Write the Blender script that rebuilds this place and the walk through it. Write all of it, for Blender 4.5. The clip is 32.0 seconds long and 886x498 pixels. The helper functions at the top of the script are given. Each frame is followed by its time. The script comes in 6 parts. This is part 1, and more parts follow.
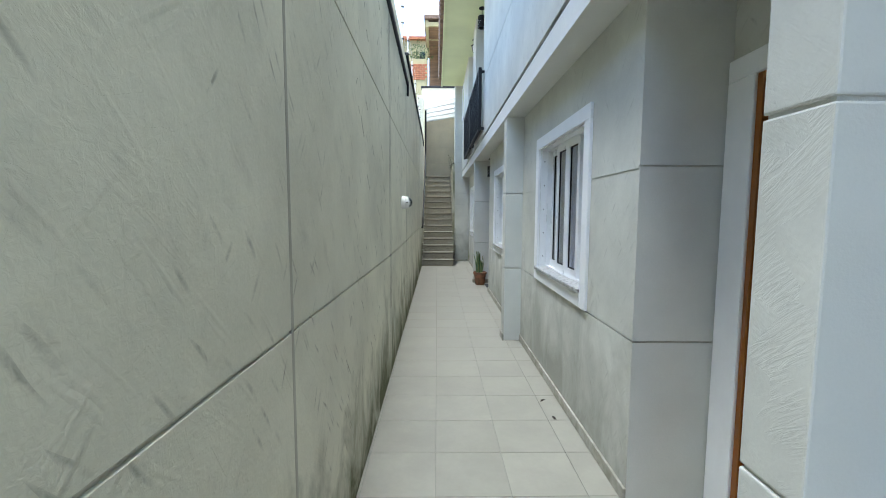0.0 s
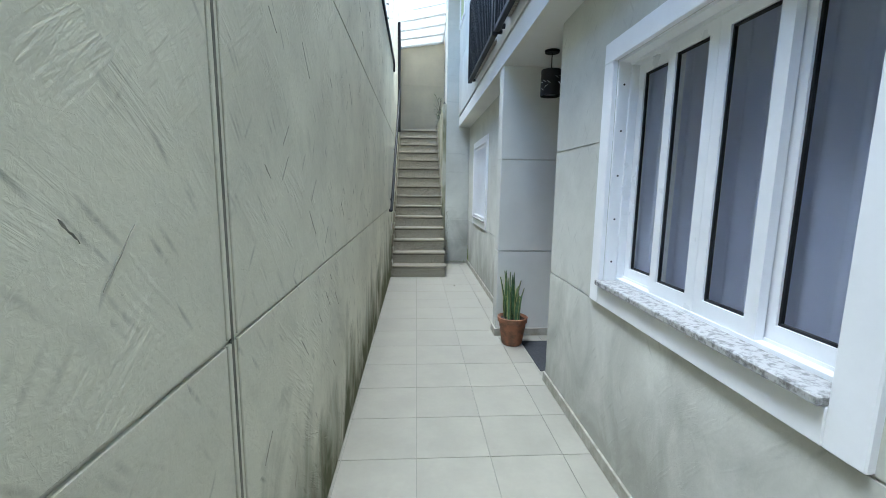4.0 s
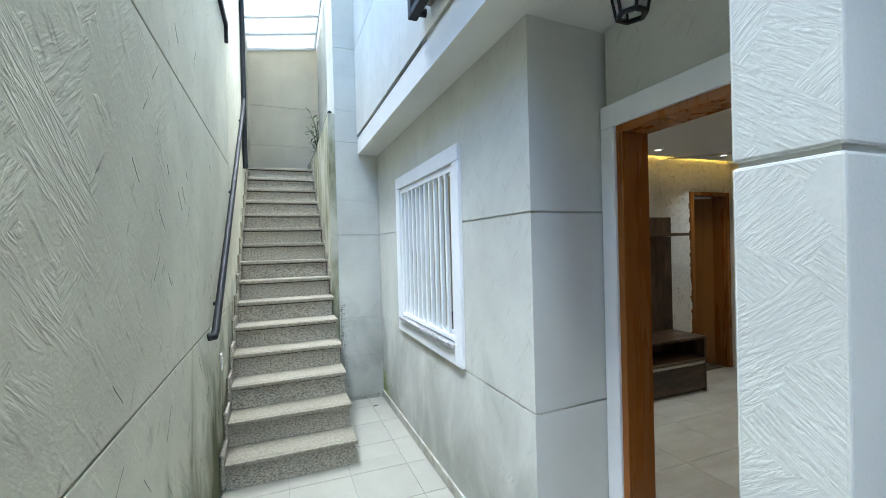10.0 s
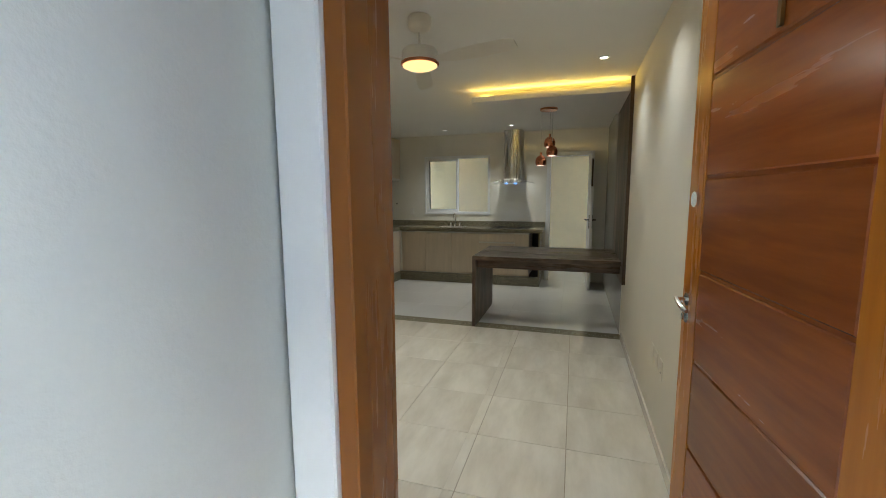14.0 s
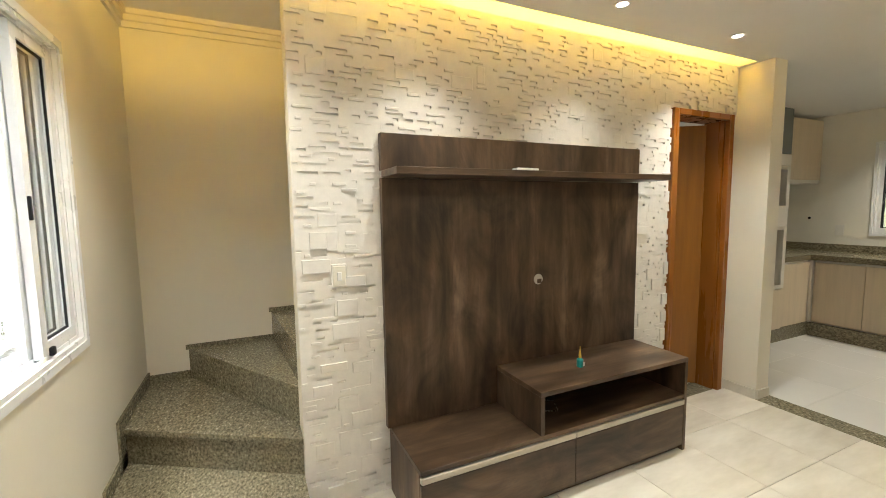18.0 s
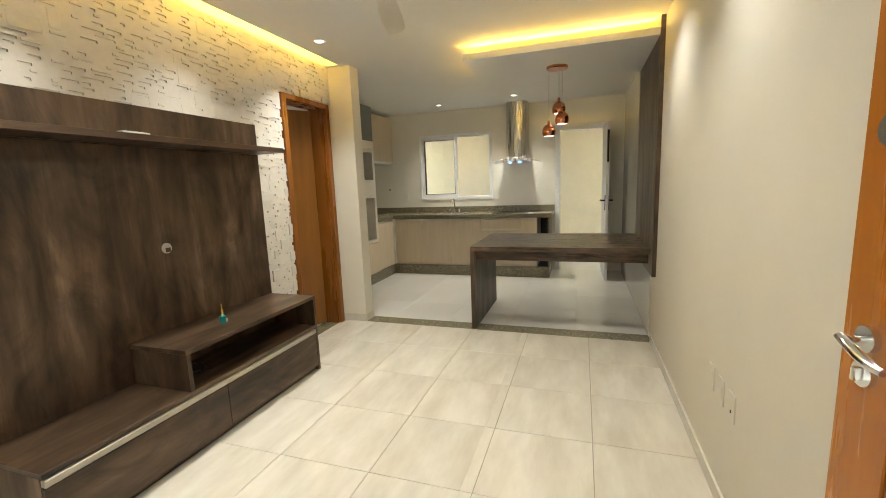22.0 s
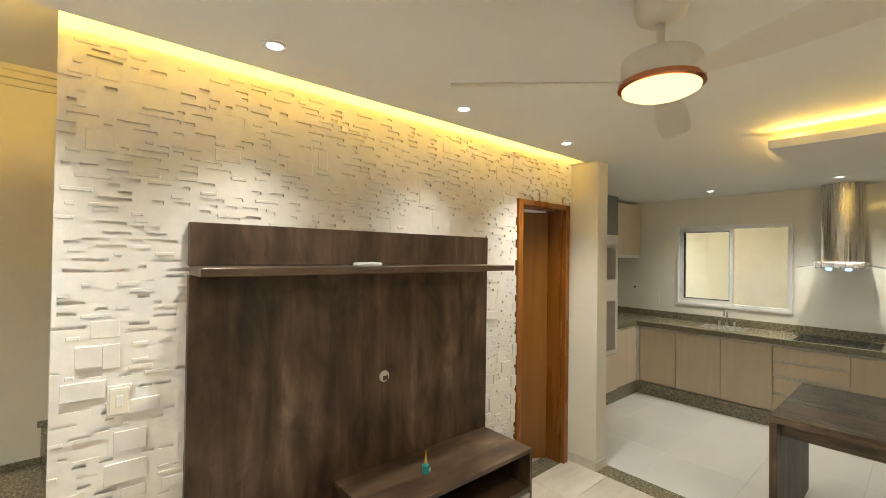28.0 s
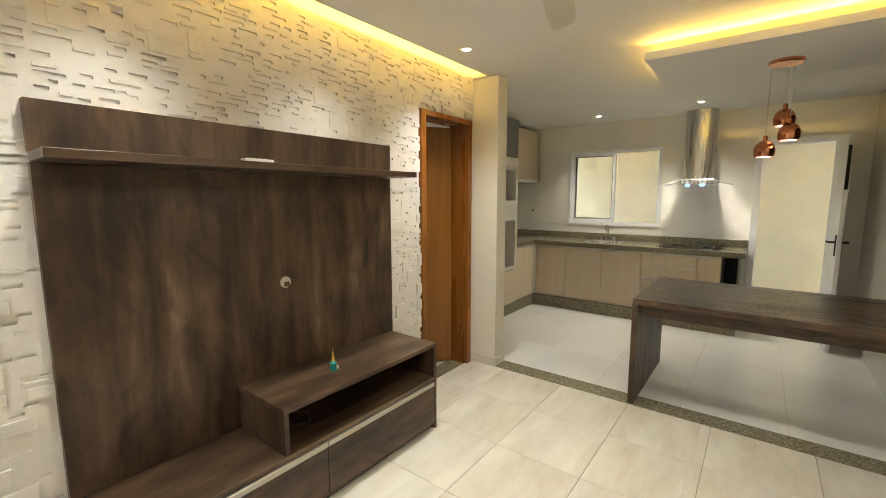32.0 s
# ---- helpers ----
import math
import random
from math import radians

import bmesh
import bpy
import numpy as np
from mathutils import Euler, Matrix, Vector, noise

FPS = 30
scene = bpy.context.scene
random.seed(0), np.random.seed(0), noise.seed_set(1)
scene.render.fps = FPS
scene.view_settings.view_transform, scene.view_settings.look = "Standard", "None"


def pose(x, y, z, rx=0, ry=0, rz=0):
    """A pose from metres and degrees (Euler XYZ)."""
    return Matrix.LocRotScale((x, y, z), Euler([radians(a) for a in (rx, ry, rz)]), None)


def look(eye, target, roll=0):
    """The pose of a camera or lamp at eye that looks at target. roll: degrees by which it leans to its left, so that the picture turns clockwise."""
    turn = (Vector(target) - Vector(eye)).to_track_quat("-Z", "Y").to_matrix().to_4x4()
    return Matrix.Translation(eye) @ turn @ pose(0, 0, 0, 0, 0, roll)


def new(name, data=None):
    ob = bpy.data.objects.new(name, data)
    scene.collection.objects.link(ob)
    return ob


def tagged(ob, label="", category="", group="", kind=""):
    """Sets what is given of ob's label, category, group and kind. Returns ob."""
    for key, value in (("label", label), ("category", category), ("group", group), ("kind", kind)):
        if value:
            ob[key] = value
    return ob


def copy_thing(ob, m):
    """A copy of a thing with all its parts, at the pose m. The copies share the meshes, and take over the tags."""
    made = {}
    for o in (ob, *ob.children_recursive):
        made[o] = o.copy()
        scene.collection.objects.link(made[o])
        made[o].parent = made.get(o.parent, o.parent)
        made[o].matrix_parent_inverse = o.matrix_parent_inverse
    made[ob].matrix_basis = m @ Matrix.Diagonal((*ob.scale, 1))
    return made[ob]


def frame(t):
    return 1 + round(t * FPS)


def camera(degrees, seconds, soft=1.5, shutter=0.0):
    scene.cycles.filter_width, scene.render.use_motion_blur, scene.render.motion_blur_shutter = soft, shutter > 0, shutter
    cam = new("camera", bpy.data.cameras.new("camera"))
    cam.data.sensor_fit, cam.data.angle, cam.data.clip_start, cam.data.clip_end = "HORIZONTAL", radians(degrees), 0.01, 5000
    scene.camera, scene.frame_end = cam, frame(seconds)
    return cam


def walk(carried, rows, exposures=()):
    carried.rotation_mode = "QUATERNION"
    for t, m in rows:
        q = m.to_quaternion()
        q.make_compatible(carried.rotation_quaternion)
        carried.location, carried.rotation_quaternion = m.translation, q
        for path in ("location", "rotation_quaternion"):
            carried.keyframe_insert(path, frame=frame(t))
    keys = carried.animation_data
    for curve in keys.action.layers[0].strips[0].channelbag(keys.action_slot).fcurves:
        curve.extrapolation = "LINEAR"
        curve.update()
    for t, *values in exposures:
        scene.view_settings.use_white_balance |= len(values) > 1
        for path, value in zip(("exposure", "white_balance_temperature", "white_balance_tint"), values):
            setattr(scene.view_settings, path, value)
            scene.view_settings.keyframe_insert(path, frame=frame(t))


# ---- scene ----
cam = camera(93.5, 32.0, 0.95)
PATH = [
    (0, (-0.02, 0.134, 1.483), (0.009, 2.126, 1.308), 0.2),
    (0.5, (-0.058, 0.736, 1.508), (-0.029, 2.729, 1.342), -0.0),
    (1, (-0.001, 1.334, 1.478), (0.01, 3.327, 1.309), 0.4),
    (1.5, (-0.019, 1.897, 1.435), (-0.008, 3.885, 1.221), 1.1),
    (2, (-0.054, 2.499, 1.388), (-0.023, 4.484, 1.147), 1.4),
    (2.5, (-0.041, 3.132, 1.406), (0.001, 5.114, 1.141), 1.3),
    (3, (-0.067, 3.746, 1.406), (-0.008, 5.725, 1.123), 1.2),
    (3.5, (-0.025, 4.351, 1.445), (0.051, 6.327, 1.147), 0.9),
    (5.5, (-0.102, 6.708, 1.45), (0.335, 8.645, 1.206), 1.7),
    (6, (-0.133, 7.226, 1.465), (0.41, 9.14, 1.259), 2.0),
    (6.5, (-0.108, 7.728, 1.525), (0.54, 9.617, 1.415), 2.3),
    (7, (-0.117, 8.151, 1.611), (0.651, 9.997, 1.665), 2.2),
    (7.5, (-0.093, 8.415, 1.751), (0.762, 10.21, 1.967), 2.1),
    (8, (-0.087, 8.495, 1.884), (0.824, 10.241, 2.232), 1.7),
    (8.5, (-0.127, 8.507, 1.943), (0.809, 10.233, 2.321), 0.8),
    (9, (-0.094, 8.525, 1.848), (0.804, 10.289, 2.14), 0.2),
    (9.5, (-0.068, 8.523, 1.697), (0.755, 10.34, 1.844), -0.6),
    (10, (-0.044, 8.518, 1.573), (0.689, 10.379, 1.558), -1.5),
    (10.5, (-0.008, 8.588, 1.503), (0.661, 10.465, 1.329), -2.5),
    (11, (-0.014, 8.785, 1.442), (0.81, 10.592, 1.207), -2.4),
    (11.5, (0.058, 9.02, 1.43), (1.135, 10.688, 1.188), -2.2),
    (12, (0.214, 9.251, 1.415), (1.563, 10.71, 1.18), -1.4),
    (12.5, (0.369, 9.391, 1.425), (1.957, 10.584, 1.19), -1.1),
    (13, (0.503, 9.502, 1.432), (2.278, 10.391, 1.187), -0.7),
    (13.5, (0.615, 9.575, 1.406), (2.509, 10.167, 1.155), -0.3),
    (15.5, (1.595, 9.656, 1.485), (3.438, 10.415, 1.322), -0.2),
    (16, (1.768, 9.754, 1.503), (3.431, 10.857, 1.373), -0.5),
    (16.5, (1.846, 9.821, 1.519), (3.247, 11.244, 1.411), -0.5),
    (17, (1.84, 9.921, 1.511), (2.96, 11.574, 1.396), -0.5),
    (17.5, (1.786, 9.995, 1.484), (2.692, 11.772, 1.336), -0.4),
    (18, (1.751, 9.986, 1.458), (2.585, 11.793, 1.268), -0.8),
    (18.5, (1.741, 9.929, 1.429), (2.678, 11.681, 1.2), -1.1),
    (19, (1.73, 9.882, 1.412), (2.894, 11.488, 1.159), -1.7),
    (19.5, (1.692, 9.834, 1.41), (3.133, 11.195, 1.137), -2.2),
    (20, (1.625, 9.774, 1.42), (3.3, 10.827, 1.129), -2.4),
    (20.5, (1.583, 9.717, 1.401), (3.404, 10.49, 1.105), -2.3),
    (21, (1.537, 9.682, 1.389), (3.415, 10.302, 1.089), -2.1),
    (21.5, (1.509, 9.664, 1.355), (3.394, 10.261, 1.05), -2.1),
    (22, (1.512, 9.671, 1.346), (3.385, 10.302, 1.04), -2.2),
    (22.5, (1.557, 9.692, 1.365), (3.406, 10.391, 1.065), -2.0),
    (23, (1.662, 9.716, 1.381), (3.486, 10.487, 1.1), -1.6),
    (23.5, (1.839, 9.758, 1.424), (3.646, 10.578, 1.174), -0.7),
    (24, (1.975, 9.808, 1.479), (3.799, 10.602, 1.27), 0.3),
    (24.5, (2.048, 9.859, 1.561), (3.928, 10.525, 1.412), 1.3),
    (26.5, (2.155, 9.859, 1.733), (4.047, 10.503, 1.806), 1.2),
    (27, (2.114, 9.906, 1.747), (3.862, 10.875, 1.828), 1.1),
    (27.5, (2.067, 9.959, 1.728), (3.603, 11.238, 1.798), 0.9),
    (28, (2.019, 10.011, 1.708), (3.32, 11.53, 1.735), 0.8),
    (28.5, (1.973, 10.031, 1.666), (3.095, 11.687, 1.643), 0.3),
    (29, (1.932, 10.049, 1.609), (2.937, 11.775, 1.515), -0.2),
    (29.5, (1.906, 10.051, 1.531), (2.885, 11.786, 1.36), -0.7),
    (30, (1.912, 10.039, 1.487), (2.959, 11.73, 1.279), -1.0),
    (30.5, (1.937, 10.059, 1.491), (3.12, 11.655, 1.259), -0.8),
    (31, (1.983, 10.032, 1.488), (3.327, 11.493, 1.245), -0.6),
    (31.5, (2.014, 10.011, 1.491), (3.493, 11.335, 1.243), -0.3),
    (32, (2.043, 9.954, 1.491), (3.62, 11.159, 1.243), -0.1),
]
EXPOSURES = [(0.0, 2.55, 5650, 4), (1.5, 2.66, 5480, 4), (3.0, 2.78, 5350, 4), (5.5, 3.15, 5300, 4), (7.0, 3.5, 5200, 4), (8.0, 3.18, 5200, 4), (9.0, 3.08, 5200, 4), (10.0, 3.3, 5250, 4), (11.0, 3.5, 5200, 4), (12.0, 3.55, 5100, 4), (13.5, 3.8, 5350, 5), (15.5, 5.05, 6200, 8), (32.0, 5.0, 6200, 8)]
walk(cam, [(t, look(eye, target, roll)) for t, eye, target, roll in PATH], EXPOSURES)

# ---- world and sun ----
world = bpy.data.worlds.new("sky")
scene.world = world
world.use_nodes = True
wn = world.node_tree
sky = wn.nodes.new("ShaderNodeTexSky")
sky.sky_type = "NISHITA"
sky.sun_disc = False
sky.sun_elevation = radians(78)
sky.sun_rotation = radians(60)
sky.air_density, sky.dust_density, sky.ozone_density = 1.0, 4.0, 1.0
wn.links.new(sky.outputs[0], wn.nodes["Background"].inputs[0])
wn.nodes["Background"].inputs[1].default_value = 0.12
sun = new("sun", bpy.data.lights.new("sun", "SUN"))
sun.data.energy, sun.data.angle, sun.data.color = 2.7, radians(50), (1.0, 0.95, 0.88)
sun.matrix_world = look((0.04, 4.2, 9), (0, 5, 0))


LAMP_LEVEL = 1.4


def lamp(name, kind, place, target, power, color, size=0.1, size_y=None, spot=100.0, blend=0.6):
    data = bpy.data.lights.new(name, kind)
    data.energy, data.color = power * LAMP_LEVEL, color
    if kind == "AREA":
        data.size = size
        if size_y:
            data.shape, data.size_y = "RECTANGLE", size_y
    else:
        data.shadow_soft_size = size
    if kind == "SPOT":
        data.spot_size, data.spot_blend = radians(spot), blend
    ob = new(name, data)
    ob.matrix_world = look(place, target)
    return ob


WARM, COOL, AMBER = (1.0, 0.88, 0.69), (1.0, 0.955, 0.85), (1.0, 0.60, 0.10)
# (1.57, 11.60) and (2.2, 9.5) are unseen spots, added to continue the rows
SPOTS = [(1.57, 11.60), (2.54, 11.60), (3.52, 11.61), (4.49, 11.62), (4.42, 9.42), (3.30, 9.42), (2.2, 9.5), (7.45, 11.65), (7.30, 10.55)]
CEIL = 2.48
for k, (sx, sy) in enumerate(SPOTS):
    lamp("spot_bulb", "SPOT", (sx, sy, CEIL - 0.012), (sx, sy, 0), 2.3 if k == 0 else 1.35 if k == 1 else 0.9 if k == 2 else 1.95 if k == 3 else 0.85 if k < 6 else 0.4 if k == 6 else 1.75, COOL if k < 7 else (1.0, 0.90, 0.74), 0.025, spot=118 if k == 0 else 100 if k < 3 else 104 if k == 3 else 116, blend=1.0)
lamp("fan_bulb", "SPOT", (3.28, 10.52, 2.15), (3.28, 10.52, 0), 0.85, WARM, 0.1, spot=170, blend=0.6)
lamp("hood_bulb", "SPOT", (7.58, 10.61, 1.615), (7.58, 10.61, 0), 0.03, (0.75, 0.85, 1.0), 0.02, spot=110)
lamp("hood_bulb", "SPOT", (7.58, 10.47, 1.615), (7.58, 10.47, 0), 0.03, (0.75, 0.85, 1.0), 0.02, spot=110)
for px, py, pz in ((5.64, 9.98, 1.80), (5.59, 9.86, 1.90), (5.63, 9.89, 2.0)):
    lamp("pendant_bulb", "SPOT", (px, py, pz - 0.01), (px, py, 0), 0.17, WARM, 0.025, spot=120)
lamp("cove_strip_glow", "AREA", (3.53, 11.762, 2.531), (3.53, 12.0, 2.545), 0.50, AMBER, 3.1, 0.014)
lamp("cove_strip_glow", "AREA", (1.52, 11.762, 2.540), (1.52, 12.0, 2.545), 0.20, AMBER, 0.8, 0.020)
lamp("drop_strip_glow", "AREA", (5.16, 9.9, 2.425), (4.9, 9.9, 2.47), 0.15, AMBER, 1.45, 0.03)
lamp("drop_strip_glow", "AREA", (5.65, 10.50, 2.43), (5.65, 10.7, 2.47), 0.055, AMBER, 0.7, 0.03)
lamp("drop_strip_glow", "AREA", (6.04, 9.9, 2.43), (6.3, 9.9, 2.47), 0.05, AMBER, 1.45, 0.03)

# ---- materials ----


def nd(nt, kind, **vals):
    n = nt.nodes.new("ShaderNode" + kind)
    for k, v in vals.items():
        if k in n.inputs:
            n.inputs[k].default_value = v
    return n


def mat(name, color, rough=0.6, metal=0.0, var=0.12, scale=6.0, fine=60.0, bump=0.15, stretch=(1, 1, 1), tint=None,
        contrast=(0.35, 0.65), spec=0.5, piece=0.0, rough_var=0.12):
    """A paint, stone or wood: base colour with blotches, fine grain, bump and uneven gloss."""
    m = bpy.data.materials.new(name)
    m.use_nodes = True
    nt = m.node_tree
    bsdf = nt.nodes["Principled BSDF"]
    co = nd(nt, "TexCoord")
    mp = nd(nt, "Mapping", Scale=stretch)
    nt.links.new(co.outputs["Object"], mp.inputs["Vector"])
    vec = mp.outputs[0]
    if piece:
        oi = nd(nt, "ObjectInfo")
        sc = nd(nt, "VectorMath")
        sc.operation = "MULTIPLY_ADD"
        nt.links.new(oi.outputs["Random"], sc.inputs[0])
        sc.inputs[1].default_value = (37.0, 21.0, 11.0)
        nt.links.new(vec, sc.inputs[2])
        vec = sc.outputs[0]
    n1 = nd(nt, "TexNoise", Scale=scale, Detail=5.0, Roughness=0.6)
    n2 = nd(nt, "TexNoise", Scale=fine, Detail=3.0, Roughness=0.6)
    for n in (n1, n2):
        nt.links.new(vec, n.inputs["Vector"])
    ramp = nd(nt, "ValToRGB")
    dark = tint or tuple(c * (1 - 2 * var) for c in color)
    ramp.color_ramp.elements[0].position, ramp.color_ramp.elements[1].position = contrast
    ramp.color_ramp.elements[0].color, ramp.color_ramp.elements[1].color = (*dark, 1), (*color, 1)
    nt.links.new(n1.outputs[0], ramp.inputs[0])
    mix = nd(nt, "Mix")
    mix.data_type, mix.blend_type = "RGBA", "MULTIPLY"
    mix.inputs[0].default_value = 1.0
    nt.links.new(ramp.outputs[0], mix.inputs[6])
    mr = nd(nt, "MapRange")
    mr.inputs["To Min"].default_value, mr.inputs["To Max"].default_value = 1 - var * 0.7, 1 + var * 0.5
    nt.links.new(n2.outputs[0], mr.inputs[0])
    if piece:
        mp2 = nd(nt, "MapRange")
        mp2.inputs["To Min"].default_value, mp2.inputs["To Max"].default_value = 1 - piece, 1 + piece * 0.5
        nt.links.new(oi.outputs["Random"], mp2.inputs[0])
        mu = nd(nt, "Math")
        mu.operation = "MULTIPLY"
        nt.links.new(mr.outputs[0], mu.inputs[0])
        nt.links.new(mp2.outputs[0], mu.inputs[1])
        nt.links.new(mu.outputs[0], mix.inputs[7])
    else:
        nt.links.new(mr.outputs[0], mix.inputs[7])
    nt.links.new(mix.outputs[2], bsdf.inputs["Base Color"])
    rr = nd(nt, "MapRange")
    rr.inputs["To Min"].default_value, rr.inputs["To Max"].default_value = max(0.02, rough - rough_var), min(1, rough + rough_var)
    nt.links.new(n1.outputs[0], rr.inputs[0])
    nt.links.new(rr.outputs[0], bsdf.inputs["Roughness"])
    bsdf.inputs["Metallic"].default_value = metal
    bsdf.inputs["Specular IOR Level"].default_value = spec
    if bump:
        b = nd(nt, "Bump", Strength=bump, Distance=0.004)
        nt.links.new(n2.outputs[0], b.inputs["Height"])
        nt.links.new(b.outputs[0], bsdf.inputs["Normal"])
    return m


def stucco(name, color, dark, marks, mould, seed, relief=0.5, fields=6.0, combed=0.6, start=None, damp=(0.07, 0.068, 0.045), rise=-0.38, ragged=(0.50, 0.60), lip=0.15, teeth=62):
    """Trowelled render: sweeps of comb strokes at two slants, scraped dark marks, patchy damp stains darker towards the
    floor.
    """
    m = mat(name, color, 0.85, var=0.10, scale=1.3, fine=90, bump=0.0, spec=0.25)
    nt = m.node_tree
    bsdf = nt.nodes["Principled BSDF"]
    co = nd(nt, "TexCoord")
    base = bsdf.inputs["Base Color"].links[0].from_socket

    def noise(scale, rot, stretch, off, detail=3.0):
        # strokes lie in the wall's plane: stretched, then turned about the wall's normal
        mp = nd(nt, "Mapping", Location=(seed + off, seed * 2.0, off))
        mp.vector_type = "TEXTURE"
        mp.inputs["Rotation"].default_value = (radians(rot), 0, 0)
        mp.inputs["Scale"].default_value = stretch
        nt.links.new(co.outputs["Object"], mp.inputs["Vector"])
        n = nd(nt, "TexNoise", Scale=scale, Detail=detail, Roughness=0.6, Distortion=0.7)
        nt.links.new(mp.outputs[0], n.inputs["Vector"])
        return n.outputs[0]

    def remap(sock, a, b, c=0.0, d=1.0):
        r = nd(nt, "MapRange")
        for i, v in enumerate((a, b, c, d)):
            r.inputs[i + 1].default_value = v
        nt.links.new(sock, r.inputs[0])
        return r.outputs[0]

    def math2(op, a, b):
        q = nd(nt, "Math")
        q.operation = op
        for i, s in enumerate((a, b)):
            if isinstance(s, float):
                q.inputs[i].default_value = s
            else:
                nt.links.new(s, q.inputs[i])
        return q.outputs[0]

    # trowel fields: diamonds that are combed one way, the other way or left smooth
    cell = nd(nt, "TexVoronoi", Scale=fields, Randomness=0.6)
    turn = nd(nt, "Mapping")
    turn.inputs["Rotation"].default_value = (radians(45), 0, 0)
    turn.inputs["Scale"].default_value = (0.05, 1, 1)
    nt.links.new(co.outputs["Object"], turn.inputs["Vector"])
    nt.links.new(turn.outputs[0], cell.inputs["Vector"])
    cs = nd(nt, "SeparateColor")
    nt.links.new(cell.outputs["Color"], cs.inputs[0])
    rough_area = remap(noise(0.7, 0, (1, 1, 1), 8.0, 2.0), 0.46, 0.58, 0.06 * combed, combed)
    if start is not None:  # the combing was only done from here on
        along = nd(nt, "SeparateXYZ")
        nt.links.new(co.outputs["Object"], along.inputs[0])
        rough_area = math2("MULTIPLY", rough_area, remap(along.outputs[1], start, start + 2.2, 0.08, 1.0))
    # patches of ragged comb ridges, dragged one way or the other inside the trowel fields
    def ridges(rot, off, lo, hi):
        patch = math2("MULTIPLY", remap(noise(4.5, rot, (1, 1.8, 1), off + 2.0, 4.0), *ragged), remap(cs.outputs[0], lo, hi))
        tooth = remap(noise(teeth, rot, (1, 8, 1), off, 3.0), 0.40, 0.62)
        return math2("MULTIPLY", math2("MULTIPLY", tooth, patch), rough_area)

    # short strokes at a slant: scraped marks and the lips of plaster beside a trowel pass
    def strokes(rot, length, width, share, off):
        mp = nd(nt, "Mapping", Location=(0, seed + off, seed * 0.7))
        mp.vector_type = "TEXTURE"
        mp.inputs["Rotation"].default_value = (radians(rot), 0, 0)
        mp.inputs["Scale"].default_value = (1, length, width)
        warp = nd(nt, "TexNoise", Scale=2.5, Detail=2.0)
        wv = nd(nt, "VectorMath")
        wv.operation = "MULTIPLY_ADD"
        nt.links.new(co.outputs["Object"], warp.inputs["Vector"])
        nt.links.new(warp.outputs["Color"], wv.inputs[0])
        wv.inputs[1].default_value = (0, 0.09, 0.09)
        nt.links.new(co.outputs["Object"], wv.inputs[2])
        nt.links.new(wv.outputs[0], mp.inputs["Vector"])
        sp, cb = nd(nt, "SeparateXYZ"), nd(nt, "CombineXYZ")
        nt.links.new(mp.outputs[0], sp.inputs[0])
        nt.links.new(sp.outputs[1], cb.inputs[0])
        nt.links.new(sp.outputs[2], cb.inputs[1])
        v = nd(nt, "TexVoronoi", Scale=1.0, Randomness=0.9)
        v.voronoi_dimensions = "2D"
        nt.links.new(cb.outputs[0], v.inputs["Vector"])
        pick = nd(nt, "SeparateColor")
        nt.links.new(v.outputs["Color"], pick.inputs[0])
        on = math2("MULTIPLY", math2("LESS_THAN", pick.outputs[0], share), remap(pick.outputs[1], 0.0, 1.0, 0.12, 1.0))
        return math2("MULTIPLY", remap(v.outputs["Distance"], 0.04, 0.46, 1.0, 0.0), on)

    lips = math2("ADD", strokes(-50, 0.20, 0.016, 0.16, 21.0), strokes(47, 0.26, 0.018, 0.20, 33.0))
    comb_a = ridges(41, 0.0, 0.50, 0.54)
    comb_b = ridges(-38, 7.0, 0.46, 0.42)
    lumps = noise(9, 0, (1, 1, 1), 4.0, 5.0)
    dents = noise(70, 0, (1, 1, 1), 5.0, 4.0)
    h = math2("ADD", math2("ADD", math2("ADD", comb_a, comb_b), math2("MULTIPLY", lips, lip)), math2("ADD", math2("MULTIPLY", cs.outputs[1], 0.16), math2("ADD", math2("MULTIPLY", lumps, 0.55), math2("MULTIPLY", dents, 0.24))))
    b = nd(nt, "Bump", Strength=relief, Distance=0.008)
    nt.links.new(h, b.inputs["Height"])
    nt.links.new(b.outputs[0], bsdf.inputs["Normal"])
    # dark strokes: scraped dirt and the shade of trowel ridges, painted as colour
    s1 = strokes(-52, 0.125, 0.018, 0.10, 3.0)
    s2 = strokes(54, 0.13, 0.018, 0.035, 11.0)
    s3 = math2("MULTIPLY", strokes(-52, 0.20, 0.07, 0.30, 6.0), 0.25)
    broken = remap(noise(22, 0, (1, 1, 1), 17.0, 3.0), 0.36, 0.55, 0.15, 1.0)
    mk = math2("MULTIPLY", math2("MULTIPLY", math2("MAXIMUM", math2("MAXIMUM", s1, s2), s3), broken), marks)
    mix = nd(nt, "Mix")
    mix.data_type = "RGBA"
    nt.links.new(mk, mix.inputs[0])
    nt.links.new(base, mix.inputs[6])
    mix.inputs[7].default_value = (*dark, 1)
    # damp climbing from the floor in drips; on the house it also paints light falloff
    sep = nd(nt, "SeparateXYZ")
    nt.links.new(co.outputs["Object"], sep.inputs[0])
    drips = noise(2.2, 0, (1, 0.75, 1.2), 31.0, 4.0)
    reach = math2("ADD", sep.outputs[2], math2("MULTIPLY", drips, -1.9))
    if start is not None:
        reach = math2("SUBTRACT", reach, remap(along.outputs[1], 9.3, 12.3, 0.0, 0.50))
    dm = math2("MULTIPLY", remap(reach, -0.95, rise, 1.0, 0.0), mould)
